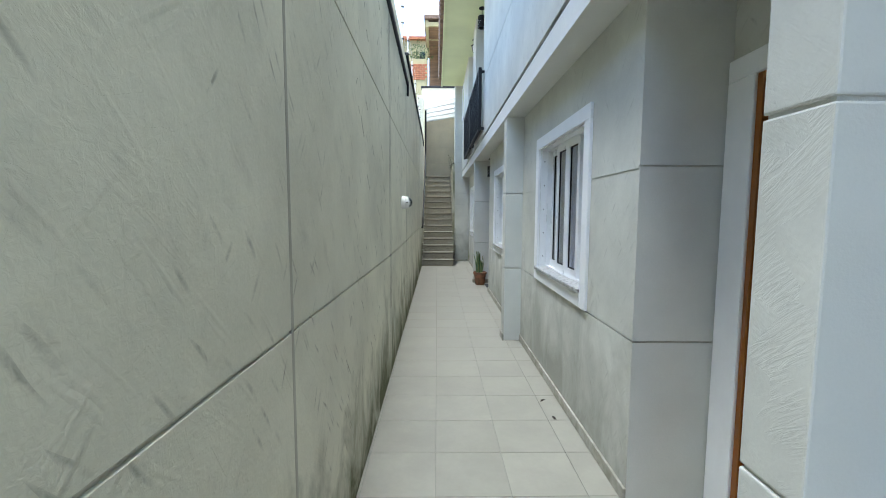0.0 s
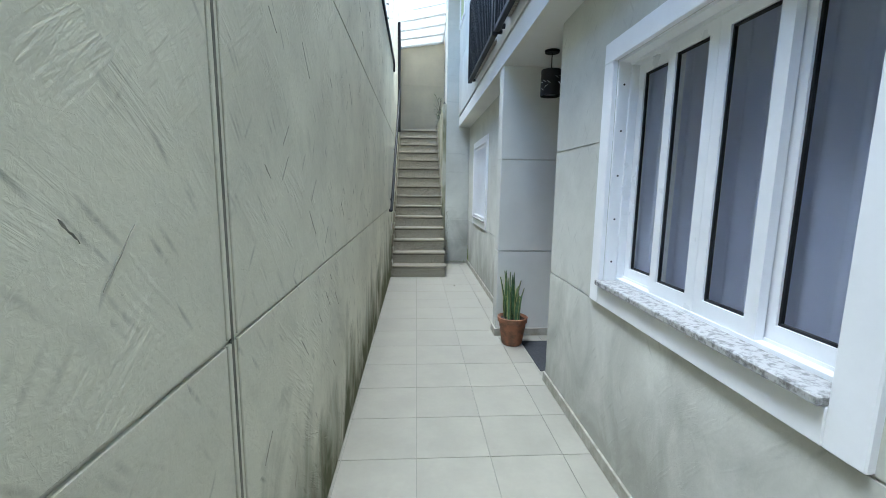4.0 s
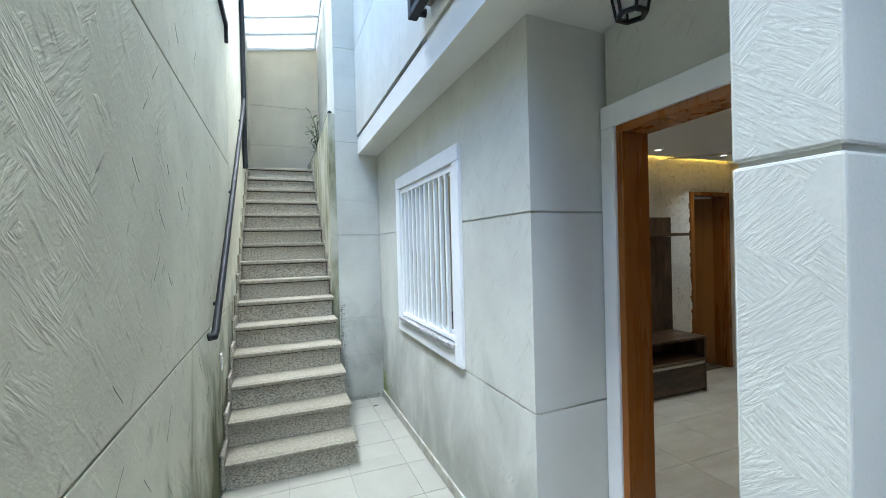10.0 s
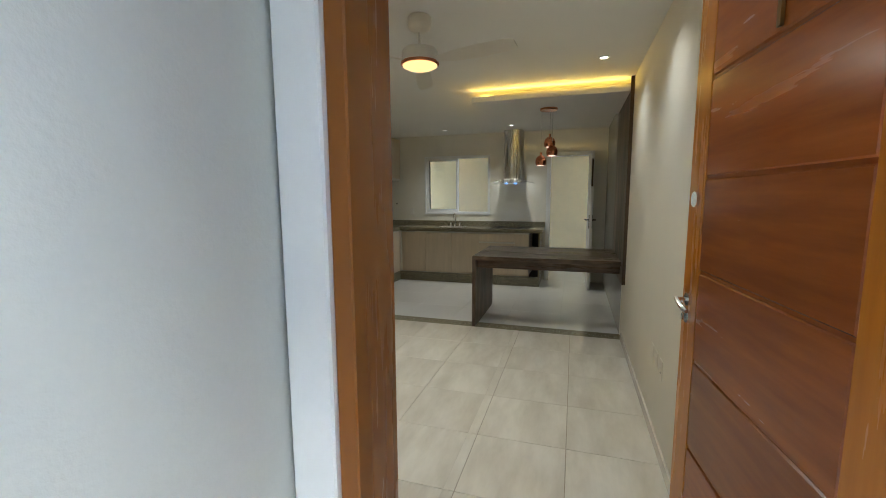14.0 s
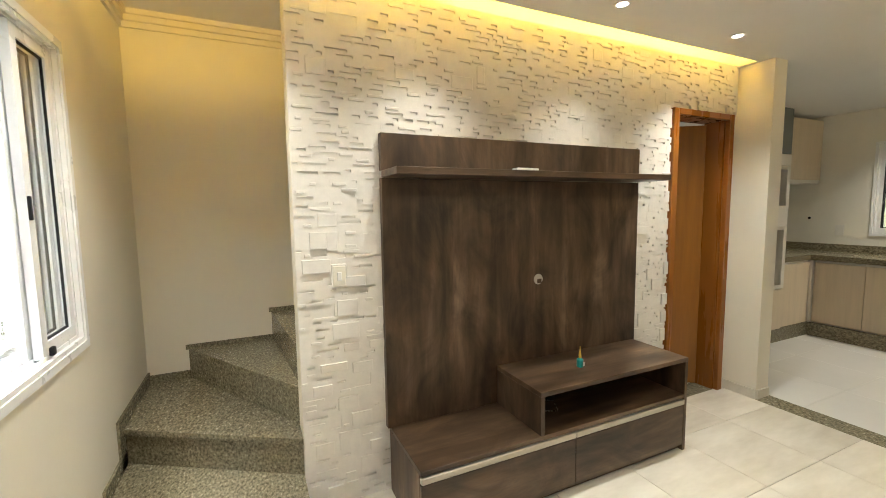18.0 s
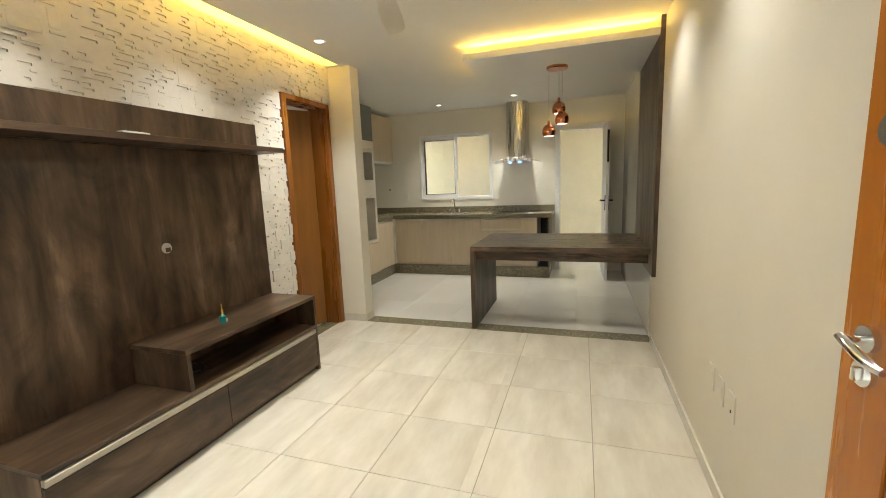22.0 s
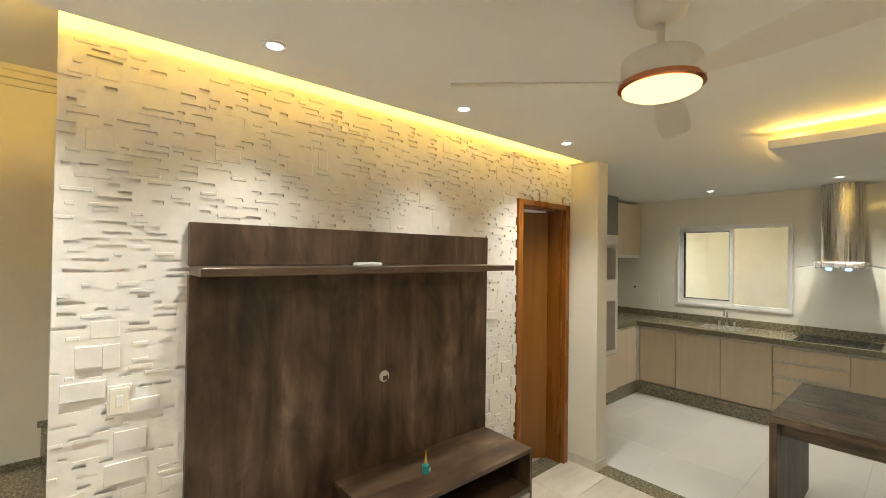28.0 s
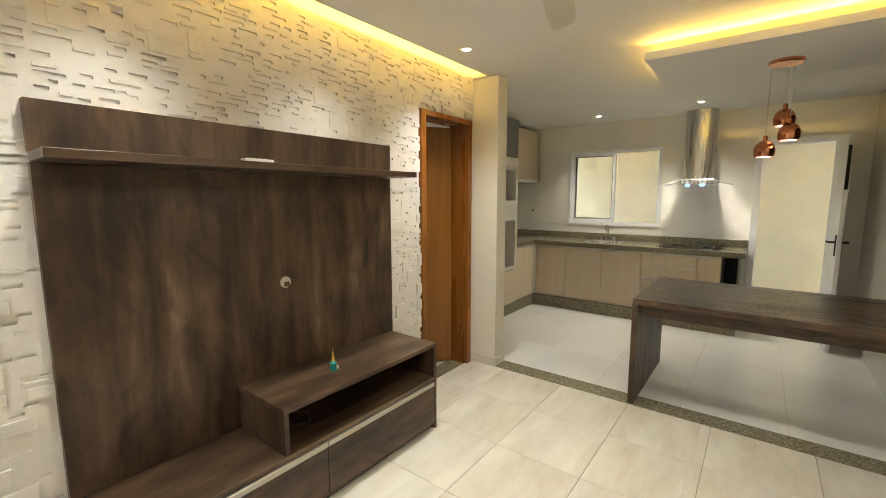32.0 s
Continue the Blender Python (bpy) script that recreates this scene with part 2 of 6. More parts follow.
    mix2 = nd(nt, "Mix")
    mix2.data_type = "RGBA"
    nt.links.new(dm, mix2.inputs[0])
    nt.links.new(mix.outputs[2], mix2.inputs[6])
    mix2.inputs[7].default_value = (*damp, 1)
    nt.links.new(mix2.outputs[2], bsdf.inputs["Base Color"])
    return m


def glass(name, color=(0.95, 0.97, 0.96), rough=0.0):
    m = bpy.data.materials.new(name)
    m.use_nodes = True
    b = m.node_tree.nodes["Principled BSDF"]
    b.inputs["Base Color"].default_value = (*color, 1)
    b.inputs["Roughness"].default_value = rough
    b.inputs["Transmission Weight"].default_value = 1.0
    b.inputs["IOR"].default_value = 1.45
    return m


def glow(name, color, strength):
    m = bpy.data.materials.new(name)
    m.use_nodes = True
    b = m.node_tree.nodes["Principled BSDF"]
    b.inputs["Base Color"].default_value = (*color, 1)
    b.inputs["Emission Color"].default_value = (*color, 1)
    b.inputs["Emission Strength"].default_value = strength
    return m


def milky(name, color, pass_on=0.55):
    """A sheet that lets daylight through, scattered."""
    m = mat(name, color, 0.35, var=0.04, scale=2, bump=0.02)
    nt = m.node_tree
    tr = nd(nt, "BsdfTranslucent", Color=(*color, 1))
    mx = nd(nt, "MixShader", Fac=pass_on)
    nt.links.new(nt.nodes["Principled BSDF"].outputs[0], mx.inputs[1])
    nt.links.new(tr.outputs[0], mx.inputs[2])
    nt.links.new(mx.outputs[0], nt.nodes["Material Output"].inputs[0])
    return m


def rustic(name, along, seed, rough=0.42):
    """Dark printed board: cloudy boards in bands along the grain, long worn streaks and fine fibres."""
    m = bpy.data.materials.new(name)
    m.use_nodes = True
    nt = m.node_tree
    bsdf = nt.nodes["Principled BSDF"]
    co = nd(nt, "TexCoord")

    def noise(across, length, detail, distort, off):
        mp = nd(nt, "Mapping", Location=(seed + off, off * 1.7, seed - off))
        mp.inputs["Scale"].default_value = tuple(length if a else across for a in along)
        nt.links.new(co.outputs["Object"], mp.inputs["Vector"])
        n = nd(nt, "TexNoise", Scale=1.0, Detail=detail, Roughness=0.62, Distortion=distort)
        nt.links.new(mp.outputs[0], n.inputs["Vector"])
        return n.outputs[0]

    def ramp(sock, stops):
        r = nd(nt, "ValToRGB")
        while len(r.color_ramp.elements) < len(stops):
            r.color_ramp.elements.new(0.5)
        for e, (p, c) in zip(r.color_ramp.elements, stops):
            e.position, e.color = p, (*c, 1)
        nt.links.new(sock, r.inputs[0])
        return r.outputs[0]

    def mixed(kind, fac, a, b):
        x = nd(nt, "Mix")
        x.data_type, x.blend_type = "RGBA", kind
        x.inputs[0].default_value = fac
        nt.links.new(a, x.inputs[6])
        nt.links.new(b, x.inputs[7])
        return x.outputs[2]

    bands = ramp(noise(6.0, 0.8, 3.0, 0.4, 0.0), [(0.28, (0.030, 0.018, 0.010)), (0.45, (0.070, 0.043, 0.025)), (0.58, (0.112, 0.072, 0.043)), (0.74, (0.185, 0.128, 0.084))])
    clouds = ramp(noise(4.2, 2.2, 6.0, 1.2, 3.0), [(0.34, (0.46, 0.44, 0.42)), (0.52, (0.90, 0.90, 0.90)), (0.70, (1.38, 1.34, 1.28))])
    streaks = ramp(noise(15.0, 2.4, 5.0, 1.2, 7.0), [(0.30, (0.72, 0.71, 0.69)), (0.44, (1.0, 1.0, 1.0)), (0.70, (1.20, 1.18, 1.16))])
    fibre = noise(150.0, 7.0, 3.0, 0.2, 11.0)
    fine = ramp(fibre, [(0.30, (0.91, 0.91, 0.91)), (0.70, (1.07, 1.07, 1.07))])
    col = mixed("MULTIPLY", 1.0, mixed("MULTIPLY", 1.0, mixed("MULTIPLY", 1.0, bands, clouds), streaks), fine)
    nt.links.new(col, bsdf.inputs["Base Color"])
    rr = nd(nt, "MapRange")
    rr.inputs["To Min"].default_value, rr.inputs["To Max"].default_value = rough - 0.1, rough + 0.14
    nt.links.new(noise(26.0, 1.6, 4.0, 0.8, 7.0), rr.inputs[0])
    nt.links.new(rr.outputs[0], bsdf.inputs["Roughness"])
    bsdf.inputs["Specular IOR Level"].default_value = 0.4
    b = nd(nt, "Bump", Strength=0.10, Distance=0.002)
    nt.links.new(fibre, b.inputs["Height"])
    nt.links.new(b.outputs[0], bsdf.inputs["Normal"])
    return m


M = {
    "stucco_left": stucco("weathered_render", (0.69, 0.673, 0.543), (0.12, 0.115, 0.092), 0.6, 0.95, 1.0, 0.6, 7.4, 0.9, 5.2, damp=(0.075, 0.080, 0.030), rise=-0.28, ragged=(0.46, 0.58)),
    # house and pillar: dirt splash and light falloff share the darkening near the floor
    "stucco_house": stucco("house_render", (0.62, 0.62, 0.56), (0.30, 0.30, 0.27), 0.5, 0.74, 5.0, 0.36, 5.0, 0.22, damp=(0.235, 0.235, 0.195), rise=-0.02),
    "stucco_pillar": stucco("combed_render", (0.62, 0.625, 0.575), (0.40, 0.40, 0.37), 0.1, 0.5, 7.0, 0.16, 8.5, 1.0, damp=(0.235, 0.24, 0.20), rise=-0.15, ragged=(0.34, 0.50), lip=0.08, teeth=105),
    "render_smooth": mat("smooth_render", (0.66, 0.67, 0.63), 0.85, var=0.05, scale=1.6, fine=110, bump=0.18, spec=0.25),
    "soffit": mat("soffit_paint", (0.70, 0.70, 0.66), 0.8, var=0.04, scale=1.5, bump=0.08),
    "green": mat("eave_paint", (0.70, 0.76, 0.46), 0.8, var=0.05, scale=1.2, bump=0.08),
    "white": mat("white_paint", (0.86, 0.87, 0.88), 0.5, var=0.03, scale=3, bump=0.05),
    "alu": mat("white_aluminium", (0.82, 0.835, 0.85), 0.3, var=0.03, scale=5, bump=0.02),
    "tile_out": mat("patio_tile", (0.310, 0.296, 0.249), 0.42, var=0.07, scale=3.5, fine=40, bump=0.05, piece=0.05),
    "grout_in": mat("tan_grout", (0.40, 0.34, 0.25), 0.9, var=0.1, scale=20),
    "grout": mat("grout", (0.26, 0.25, 0.22), 0.9, var=0.1, scale=20),
    "granite": mat("grey_granite", (0.49, 0.45, 0.36), 0.4, var=0.2, scale=92, fine=210, bump=0.08, stretch=(0.7, 1, 1.1), tint=(0.13, 0.12, 0.09), contrast=(0.35, 0.60), piece=0.10),
    "sill": mat("pale_granite_sill", (0.44, 0.44, 0.43), 0.35, var=0.18, scale=42, fine=190, bump=0.04, tint=(0.14, 0.137, 0.13), contrast=(0.38, 0.54)),
    "grime": mat("joint_grime", (0.20, 0.195, 0.155), 0.95, var=0.3, scale=14, fine=80, bump=0.2, tint=(0.10, 0.097, 0.075)),
    "faint_grime": mat("faint_grime", (0.47, 0.455, 0.365), 0.95, var=0.2, scale=7, fine=80, bump=0.2, tint=(0.30, 0.29, 0.235), stretch=(1, 1, 0.3)),
    "mortar": mat("grey_mortar", (0.40, 0.385, 0.335), 0.85, var=0.12, scale=9, fine=90, bump=0.2, tint=(0.25, 0.24, 0.19)),
    "damp": mat("damp_render", (0.46, 0.45, 0.36), 0.85, var=0.2, scale=3.0, fine=60, bump=0.5, stretch=(1.5, 1.5, 0.5), tint=(0.15, 0.15, 0.075), contrast=(0.36, 0.62)),
    # trowel edges: dirt plus the shade of the ledges in one dark colour
    "scrape": mat("dirt_and_shade_render_edge", (0.38, 0.375, 0.30), 0.95, var=0.3, scale=25, fine=120, bump=0.3, tint=(0.20, 0.195, 0.155)),
    "moss": mat("moss_growth", (0.27, 0.31, 0.13), 0.95, var=0.2, scale=30, fine=160, bump=0.3, tint=(0.16, 0.20, 0.07), spec=0.1),
    "mould": mat("grey_mould", (0.23, 0.23, 0.16), 0.95, var=0.2, scale=30, fine=160, bump=0.3, tint=(0.12, 0.125, 0.075), spec=0.1),
    "tread": mat("worn_granite_tread", (0.335, 0.305, 0.235), 0.42, var=0.22, scale=85, fine=190, bump=0.1, stretch=(0.7, 1.1, 1), tint=(0.16, 0.143, 0.105), contrast=(0.35, 0.60), piece=0.18),
    "granite_in": mat("green_granite", (0.32, 0.288, 0.195), 0.24, var=0.25, scale=72, fine=180, bump=0.03, stretch=(1.3, 0.7, 1), tint=(0.105, 0.094, 0.06), contrast=(0.35, 0.63), piece=0.1),
    "door_wood": mat("reddish_door_wood", (0.37, 0.098, 0.013), 0.24, var=0.08, scale=2.8, fine=26, bump=0.02, stretch=(0.6, 0.6, 6), tint=(0.235, 0.055, 0.008), contrast=(0.28, 0.72), piece=0.30),
    "frame_wood": mat("reddish_frame_wood", (0.29, 0.102, 0.012), 0.28, var=0.05, scale=3, fine=45, bump=0.02, stretch=(4, 4, 0.3), tint=(0.235, 0.078, 0.009), contrast=(0.15, 0.85), piece=0.12),
    # orange stiles of the open leaf, colour brightened for the daylight they reflect
    "lit_stile_wood": mat("lit_orange_stile_wood", (0.52, 0.19, 0.016), 0.25, var=0.08, scale=4, fine=45, bump=0.03, stretch=(5, 5, 0.4), tint=(0.40, 0.13, 0.011), contrast=(0.25, 0.75)),
    "leaf_wood": mat("plain_leaf_wood", (0.26, 0.100, 0.009), 0.32, var=0.08, scale=4, fine=45, bump=0.03, stretch=(5, 5, 0.4), tint=(0.20, 0.072, 0.007)),
    "iron": mat("black_iron", (0.016, 0.017, 0.020), 0.55, var=0.2, scale=25, bump=0.15, spec=0.25),
    "cream": mat("cream_wall_paint", (0.76, 0.72, 0.62), 0.7, var=0.03, scale=1.1, fine=140, bump=0.06),
    "ceiling": mat("ceiling_paint", (0.80, 0.78, 0.73), 0.85, var=0.02, scale=0.9, fine=140, bump=0.04),
    "stone": mat("white_split_stone", (0.76, 0.73, 0.675), 0.7, var=0.04, scale=18, fine=130, bump=0.12, piece=0.04),
    "tile_in": mat("beige_porcelain", (0.78, 0.745, 0.66), 0.13, var=0.10, scale=2.2, fine=12, bump=0.01, stretch=(0.7, 2.2, 1), tint=(0.60, 0.555, 0.465), contrast=(0.28, 0.64), piece=0.04, rough_var=0.05),
    "tile_kitchen": mat("white_porcelain", (0.80, 0.80, 0.78), 0.09, var=0.03, scale=1.5, bump=0.006, piece=0.02, rough_var=0.04),
    "wall_tile": mat("glossy_wall_tile", (0.80, 0.785, 0.72), 0.10, var=0.03, scale=1.5, bump=0.006, piece=0.02, rough_var=0.04),
    "mdf": rustic("dark_rustic_board", (0, 0, 1), 0.0),
    "mdf_flat": rustic("dark_rustic_top", (1, 0, 0), 5.0, 0.32),
    "mdf_y": rustic("dark_rustic_table", (0, 1, 0), 9.0, 0.27),
    "cab": mat("pale_cabinet_board", (0.66, 0.56, 0.42), 0.45, var=0.05, scale=4, fine=60, bump=0.03, stretch=(5, 5, 0.4)),
    "cab_white": mat("white_cabinet_edge", (0.72, 0.69, 0.62), 0.4, var=0.03, bump=0.02),
    "steel": mat("brushed_steel", (0.62, 0.61, 0.58), 0.28, 1.0, var=0.06, scale=8, fine=120, bump=0.03, stretch=(9, 9, 0.3)),
    "pull": mat("anodised_pull", (0.50, 0.47, 0.40), 0.35, 0.2, var=0.05, bump=0.02),
    "chrome": mat("chrome", (0.75, 0.75, 0.74), 0.1, 1.0, var=0.03, bump=0.0, rough_var=0.04),
    "copper": mat("copper", (0.62, 0.25, 0.12), 0.2, 1.0, var=0.06, scale=9, bump=0.02, rough_var=0.05),
    "black": mat("black_glass", (0.012, 0.012, 0.013), 0.08, var=0.05, bump=0.0, rough_var=0.03),
    "rubber": mat("dark_rubber", (0.035, 0.038, 0.045), 0.85, var=0.2, scale=30, fine=220, bump=0.5),
    "terracotta": mat("terracotta", (0.31, 0.135, 0.07), 0.8, var=0.2, scale=11, bump=0.2, tint=(0.13, 0.075, 0.045), contrast=(0.36, 0.6)),
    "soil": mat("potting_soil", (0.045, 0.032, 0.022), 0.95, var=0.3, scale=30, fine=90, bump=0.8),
    "leaf": mat("snake_plant_leaf", (0.10, 0.19, 0.085), 0.42, var=0.25, scale=24, fine=60, bump=0.05, stretch=(0.5, 0.5, 1.5), tint=(0.035, 0.085, 0.035)),
    "leaf_rim": mat("pale_leaf_margin", (0.34, 0.36, 0.14), 0.45, var=0.15, scale=30, bump=0.03),
    "leaf2": mat("shrub_leaf", (0.07, 0.13, 0.03), 0.5, var=0.2, scale=20, bump=0.05),
    "curtain": mat("pale_curtain", (0.64, 0.69, 0.90), 0.9, var=0.06, scale=3, fine=200, bump=0.15),
    "plastic": mat("white_plastic", (0.74, 0.73, 0.70), 0.35, var=0.03, bump=0.02),
    "fanwhite": mat("fan_white_enamel", (0.74, 0.70, 0.62), 0.35, var=0.03, bump=0.02),
    "poly": milky("milky_polycarbonate", (0.80, 0.81, 0.80), 0.45),
    "brick": mat("neighbour_brick", (0.45, 0.17, 0.08), 0.85, var=0.2, scale=9, bump=0.3),
    "brown": mat("eave_boards", (0.27, 0.165, 0.085), 0.7, var=0.25, scale=5, fine=40, bump=0.2, stretch=(0.4, 6, 6)),
    "neigh": mat("neighbour_wall", (0.42, 0.37, 0.20), 0.8, var=0.08, scale=1.5, bump=0.1),
    "landing": mat("landing_render", (0.68, 0.61, 0.47), 0.85, var=0.08, scale=1.5, bump=0.15),
    "yard_cream": mat("yard_wall_paint", (0.76, 0.66, 0.43), 0.8, var=0.06, scale=1.5, bump=0.1),
    "rooftile": mat("roof_tile", (0.20, 0.13, 0.09), 0.8, var=0.25, scale=10, bump=0.3),
    "ground": mat("bare_ground", (0.20, 0.18, 0.15), 0.95, var=0.2, scale=2, bump=0.4),
    "blade": milky("fan_blade_acrylic", (0.80, 0.76, 0.68), 0.45),
    "teal": mat("teal_plastic", (0.02, 0.28, 0.27), 0.35, var=0.05, bump=0.02),
    "yellow": mat("yellow_plastic", (0.55, 0.36, 0.06), 0.4, var=0.05, bump=0.02),
    "glazed": mat("grey_glazed_door", (0.16, 0.18, 0.18), 0.1, var=0.05, bump=0.0, rough_var=0.04),
    "brass": mat("aged_brass", (0.20, 0.12, 0.04), 0.4, 0.9, var=0.1, bump=0.03),
    "paper": mat("paper", (0.72, 0.74, 0.78), 0.8, var=0.04, bump=0.05),
    "glass": glass("clear_glass"),
    "lamp_glass": glass("ribbed_lamp_glass", (0.80, 0.82, 0.80), 0.22),
    "frost": glass("frosted_glass", (0.86, 0.86, 0.84), 0.35),
    "spot_glow": glow("downlight_lens", (1.0, 0.95, 0.86), 0.482),
    "fan_glow": glow("fan_lamp_lens", (1.0, 0.56, 0.20), 0.095),
    "led": glow("amber_led_strip", (1.0, 0.66, 0.10), 0.123),
    "hood_glow": glow("hood_led", (0.26, 0.46, 1.0), 0.101),
    "pend_glow": glow("pendant_lamp_lens", (1.0, 0.88, 0.66), 0.157),
}

# ---- mesh helpers ----
BASE = {}


def thing(name, at, label="", category="", group="", kind=""):
    ob = new(name)
    ob.empty_display_size = 0.1
    ob.location = at
    BASE[ob] = Vector(at)
    return tagged(ob, label, category, group, kind)


def mesh_of(bm, name, material, off, smooth=False):
    me = bpy.data.meshes.new(name)
    if off is not None:
        bmesh.ops.translate(bm, verts=bm.verts, vec=-off)
    bm.normal_update()
    bm.to_mesh(me)
    bm.free()
    if smooth:
        for p in me.polygons:
            p.use_smooth = True
        me.set_sharp_from_angle(angle=radians(38))
    me.materials.append(M[material])
    return me


def part(name, bm, material, parent, label="", smooth=False, kind=""):
    """One mesh under a thing or under a part; bm is in world metres."""
    off = BASE[parent]
    ob = new(name, mesh_of(bm, name, material, off, smooth))
    ob.parent = parent
    BASE[ob] = off
    return tagged(ob, label, "", "", kind)


def solid(name, bm, material, label="", category="", kind="structure", smooth=False):
    """A top-level mesh in world metres."""
    ob = new(name, mesh_of(bm, name, material, None, smooth))
    BASE[ob] = Vector((0, 0, 0))
    return tagged(ob, label, category, "", kind)


def bx(x0, x1, y0, y1, z0, z1, bevel=0.0, bm=None, seg=1):
    bm = bm or bmesh.new()
    r = bmesh.ops.create_cube(bm, size=1.0)
    for v in r["verts"]:
        v.co = Vector((x0 + (v.co.x + 0.5) * (x1 - x0), y0 + (v.co.y + 0.5) * (y1 - y0), z0 + (v.co.z + 0.5) * (z1 - z0)))
    if bevel:
        es = list({e for v in r["verts"] for e in v.link_edges})
        bmesh.ops.bevel(bm, geom=es, offset=bevel, segments=seg, affect="EDGES", profile=0.6)
    return bm


def sweep(points, r, bm=None, seg=10, flat=1.0):
    """A round bar along points; r a number or one per point."""
    bm = bm or bmesh.new()
    pts = [Vector(p) for p in points]
    rs = r if isinstance(r, (list, tuple)) else [r] * len(pts)
    rings, prev = [], None
    for i, p in enumerate(pts):
        d = (pts[min(i + 1, len(pts) - 1)] - pts[max(i - 1, 0)]).normalized()
        a = prev - d * prev.dot(d) if prev else d.cross(Vector((0, 0, 1)) if abs(d.z) < 0.9 else Vector((1, 0, 0)))
        a.normalize()
        prev = a
        b = d.cross(a)
        rings.append([bm.verts.new(p + (a * math.cos(q) + b * math.sin(q) * flat) * rs[i]) for q in (2 * math.pi * k / seg for k in range(seg))])
    for u, v in zip(rings, rings[1:]):
        for k in range(seg):
            bm.faces.new((u[k], u[(k + 1) % seg], v[(k + 1) % seg], v[k]))
    bm.faces.new(rings[0][::-1])
    bm.faces.new(rings[-1])
    return bm


def lathe(profile, at, bm=None, seg=24, squash=1.0, ring=False):
    """Turns (radius, height) rows round the upright through at."""
    bm = bm or bmesh.new()
    rings = []
    for r, z in profile:
        rings.append([bm.verts.new((at[0] + max(r, 1e-4) * math.cos(q), at[1] + squash * max(r, 1e-4) * math.sin(q), at[2] + z)) for q in (2 * math.pi * k / seg for k in range(seg))])
    for u, v in zip(rings, rings[1:]):
        for k in range(seg):
            bm.faces.new((u[k], u[(k + 1) % seg], v[(k + 1) % seg], v[k]))
    if ring:
        for k in range(seg):
            bm.faces.new((rings[-1][k], rings[-1][(k + 1) % seg], rings[0][(k + 1) % seg], rings[0][k]))
    else:
        bm.faces.new(rings[0][::-1])
        bm.faces.new(rings[-1])
    bmesh.ops.recalc_face_normals(bm, faces=bm.faces[:])
    return bm


def smooth_sides(ob):
    """The faces that look along the passage are floated smooth; those that face it are combed."""
    ob.data.materials.append(M["render_smooth"])
    for p in ob.data.polygons:
        if abs(p.normal.y) > 0.7:
            p.material_index = 1


def pierced(axis, a0, a1, u0, u1, v0, v1, holes=(), bm=None):
    """A wall from a0 to a1 along axis ('x' or 'y'), u along the other level axis, v = z, with holes (u0, u1, v0, v1) through it."""
    bm = bm or bmesh.new()
    us = sorted({u0, u1, *(min(max(h[i], u0), u1) for h in holes for i in (0, 1))})
    vs = sorted({v0, v1, *(min(max(h[i], v0), v1) for h in holes for i in (2, 3))})
    full = [[not any(h[0] < (us[i] + us[i + 1]) / 2 < h[1] and h[2] < (vs[j] + vs[j + 1]) / 2 < h[3] for h in holes) for j in range(len(vs) - 1)] for i in range(len(us) - 1)]
    cache = {}

    def vert(a, u, v):
        if (a, u, v) not in cache:
            cache[(a, u, v)] = bm.verts.new((a, u, v) if axis == "x" else (u, a, v))
        return cache[(a, u, v)]

    def at(i, j):
        return 0 <= i < len(us) - 1 and 0 <= j < len(vs) - 1 and full[i][j]

    for i in range(len(us) - 1):
        for j in range(len(vs) - 1):
            if not full[i][j]:
                continue
            p, q, s, t = us[i], us[i + 1], vs[j], vs[j + 1]
            for a in (a0, a1):
                bm.faces.new([vert(a, p, s), vert(a, q, s), vert(a, q, t), vert(a, p, t)])
            for di, dj, e, f in ((-1, 0, (p, s), (p, t)), (1, 0, (q, s), (q, t)), (0, -1, (p, s), (q, s)), (0, 1, (p, t), (q, t))):
                if not at(i + di, j + dj):
                    bm.faces.new([vert(a0, *e), vert(a1, *e), vert(a1, *f), vert(a0, *f)])
    bmesh.ops.recalc_face_normals(bm, faces=bm.faces[:])
    return bm

# ---- the large structure: outside ----
XL, XF, XP, XD, XU = -0.44, 0.95, 0.755, 1.37, 0.735  # yard wall, facade, pillars, door wall, upper facade
J1, J2 = 0.845, 1.708  # level joints of the house
SOFF = 2.54
G = 0.005  # half a joint
solid("ground", bx(-60, 60, -60, 60, -0.3, -0.10), "ground", "bare earth around the houses", "ground")
solid("patio_base", bx(XL, XD + 0.2, -2.2, 12.9, -0.08, -0.006), "grout", "grey grout bed under the patio tiles", "floor")

# yard wall with its joints; the plaster fields are proud of the core
yard_wall = solid("wall_yard", bx(-0.62, XL - 0.008, -2.2, 12.66, -0.1, 3.56), "stucco_left", "weathered grey-green rendered boundary wall with scraped marks", "wall")
solid("wall_yard_far", bx(-0.62, XL + 0.0, 12.66, 16.2, -0.1, 4.9), "stucco_left", "weathered rendered boundary wall beside the stairs", "wall")
def joint_height(y):
    """The lower level joint sags along the wall."""
    for (ya, za), (yb, zb) in zip(SAG, SAG[1:]):
        if y <= yb:
            return za + (zb - za) * (y - ya) / (yb - ya)
    return SAG[-1][1]


SAG = ((-2.2, 1.19), (1.33, 1.137), (3.9, 1.093), (5.9, 1.10), (12.66, 1.125))
ys = [-2.2, 1.33, 3.865, 3.95, 5.86, 5.91, 12.66]
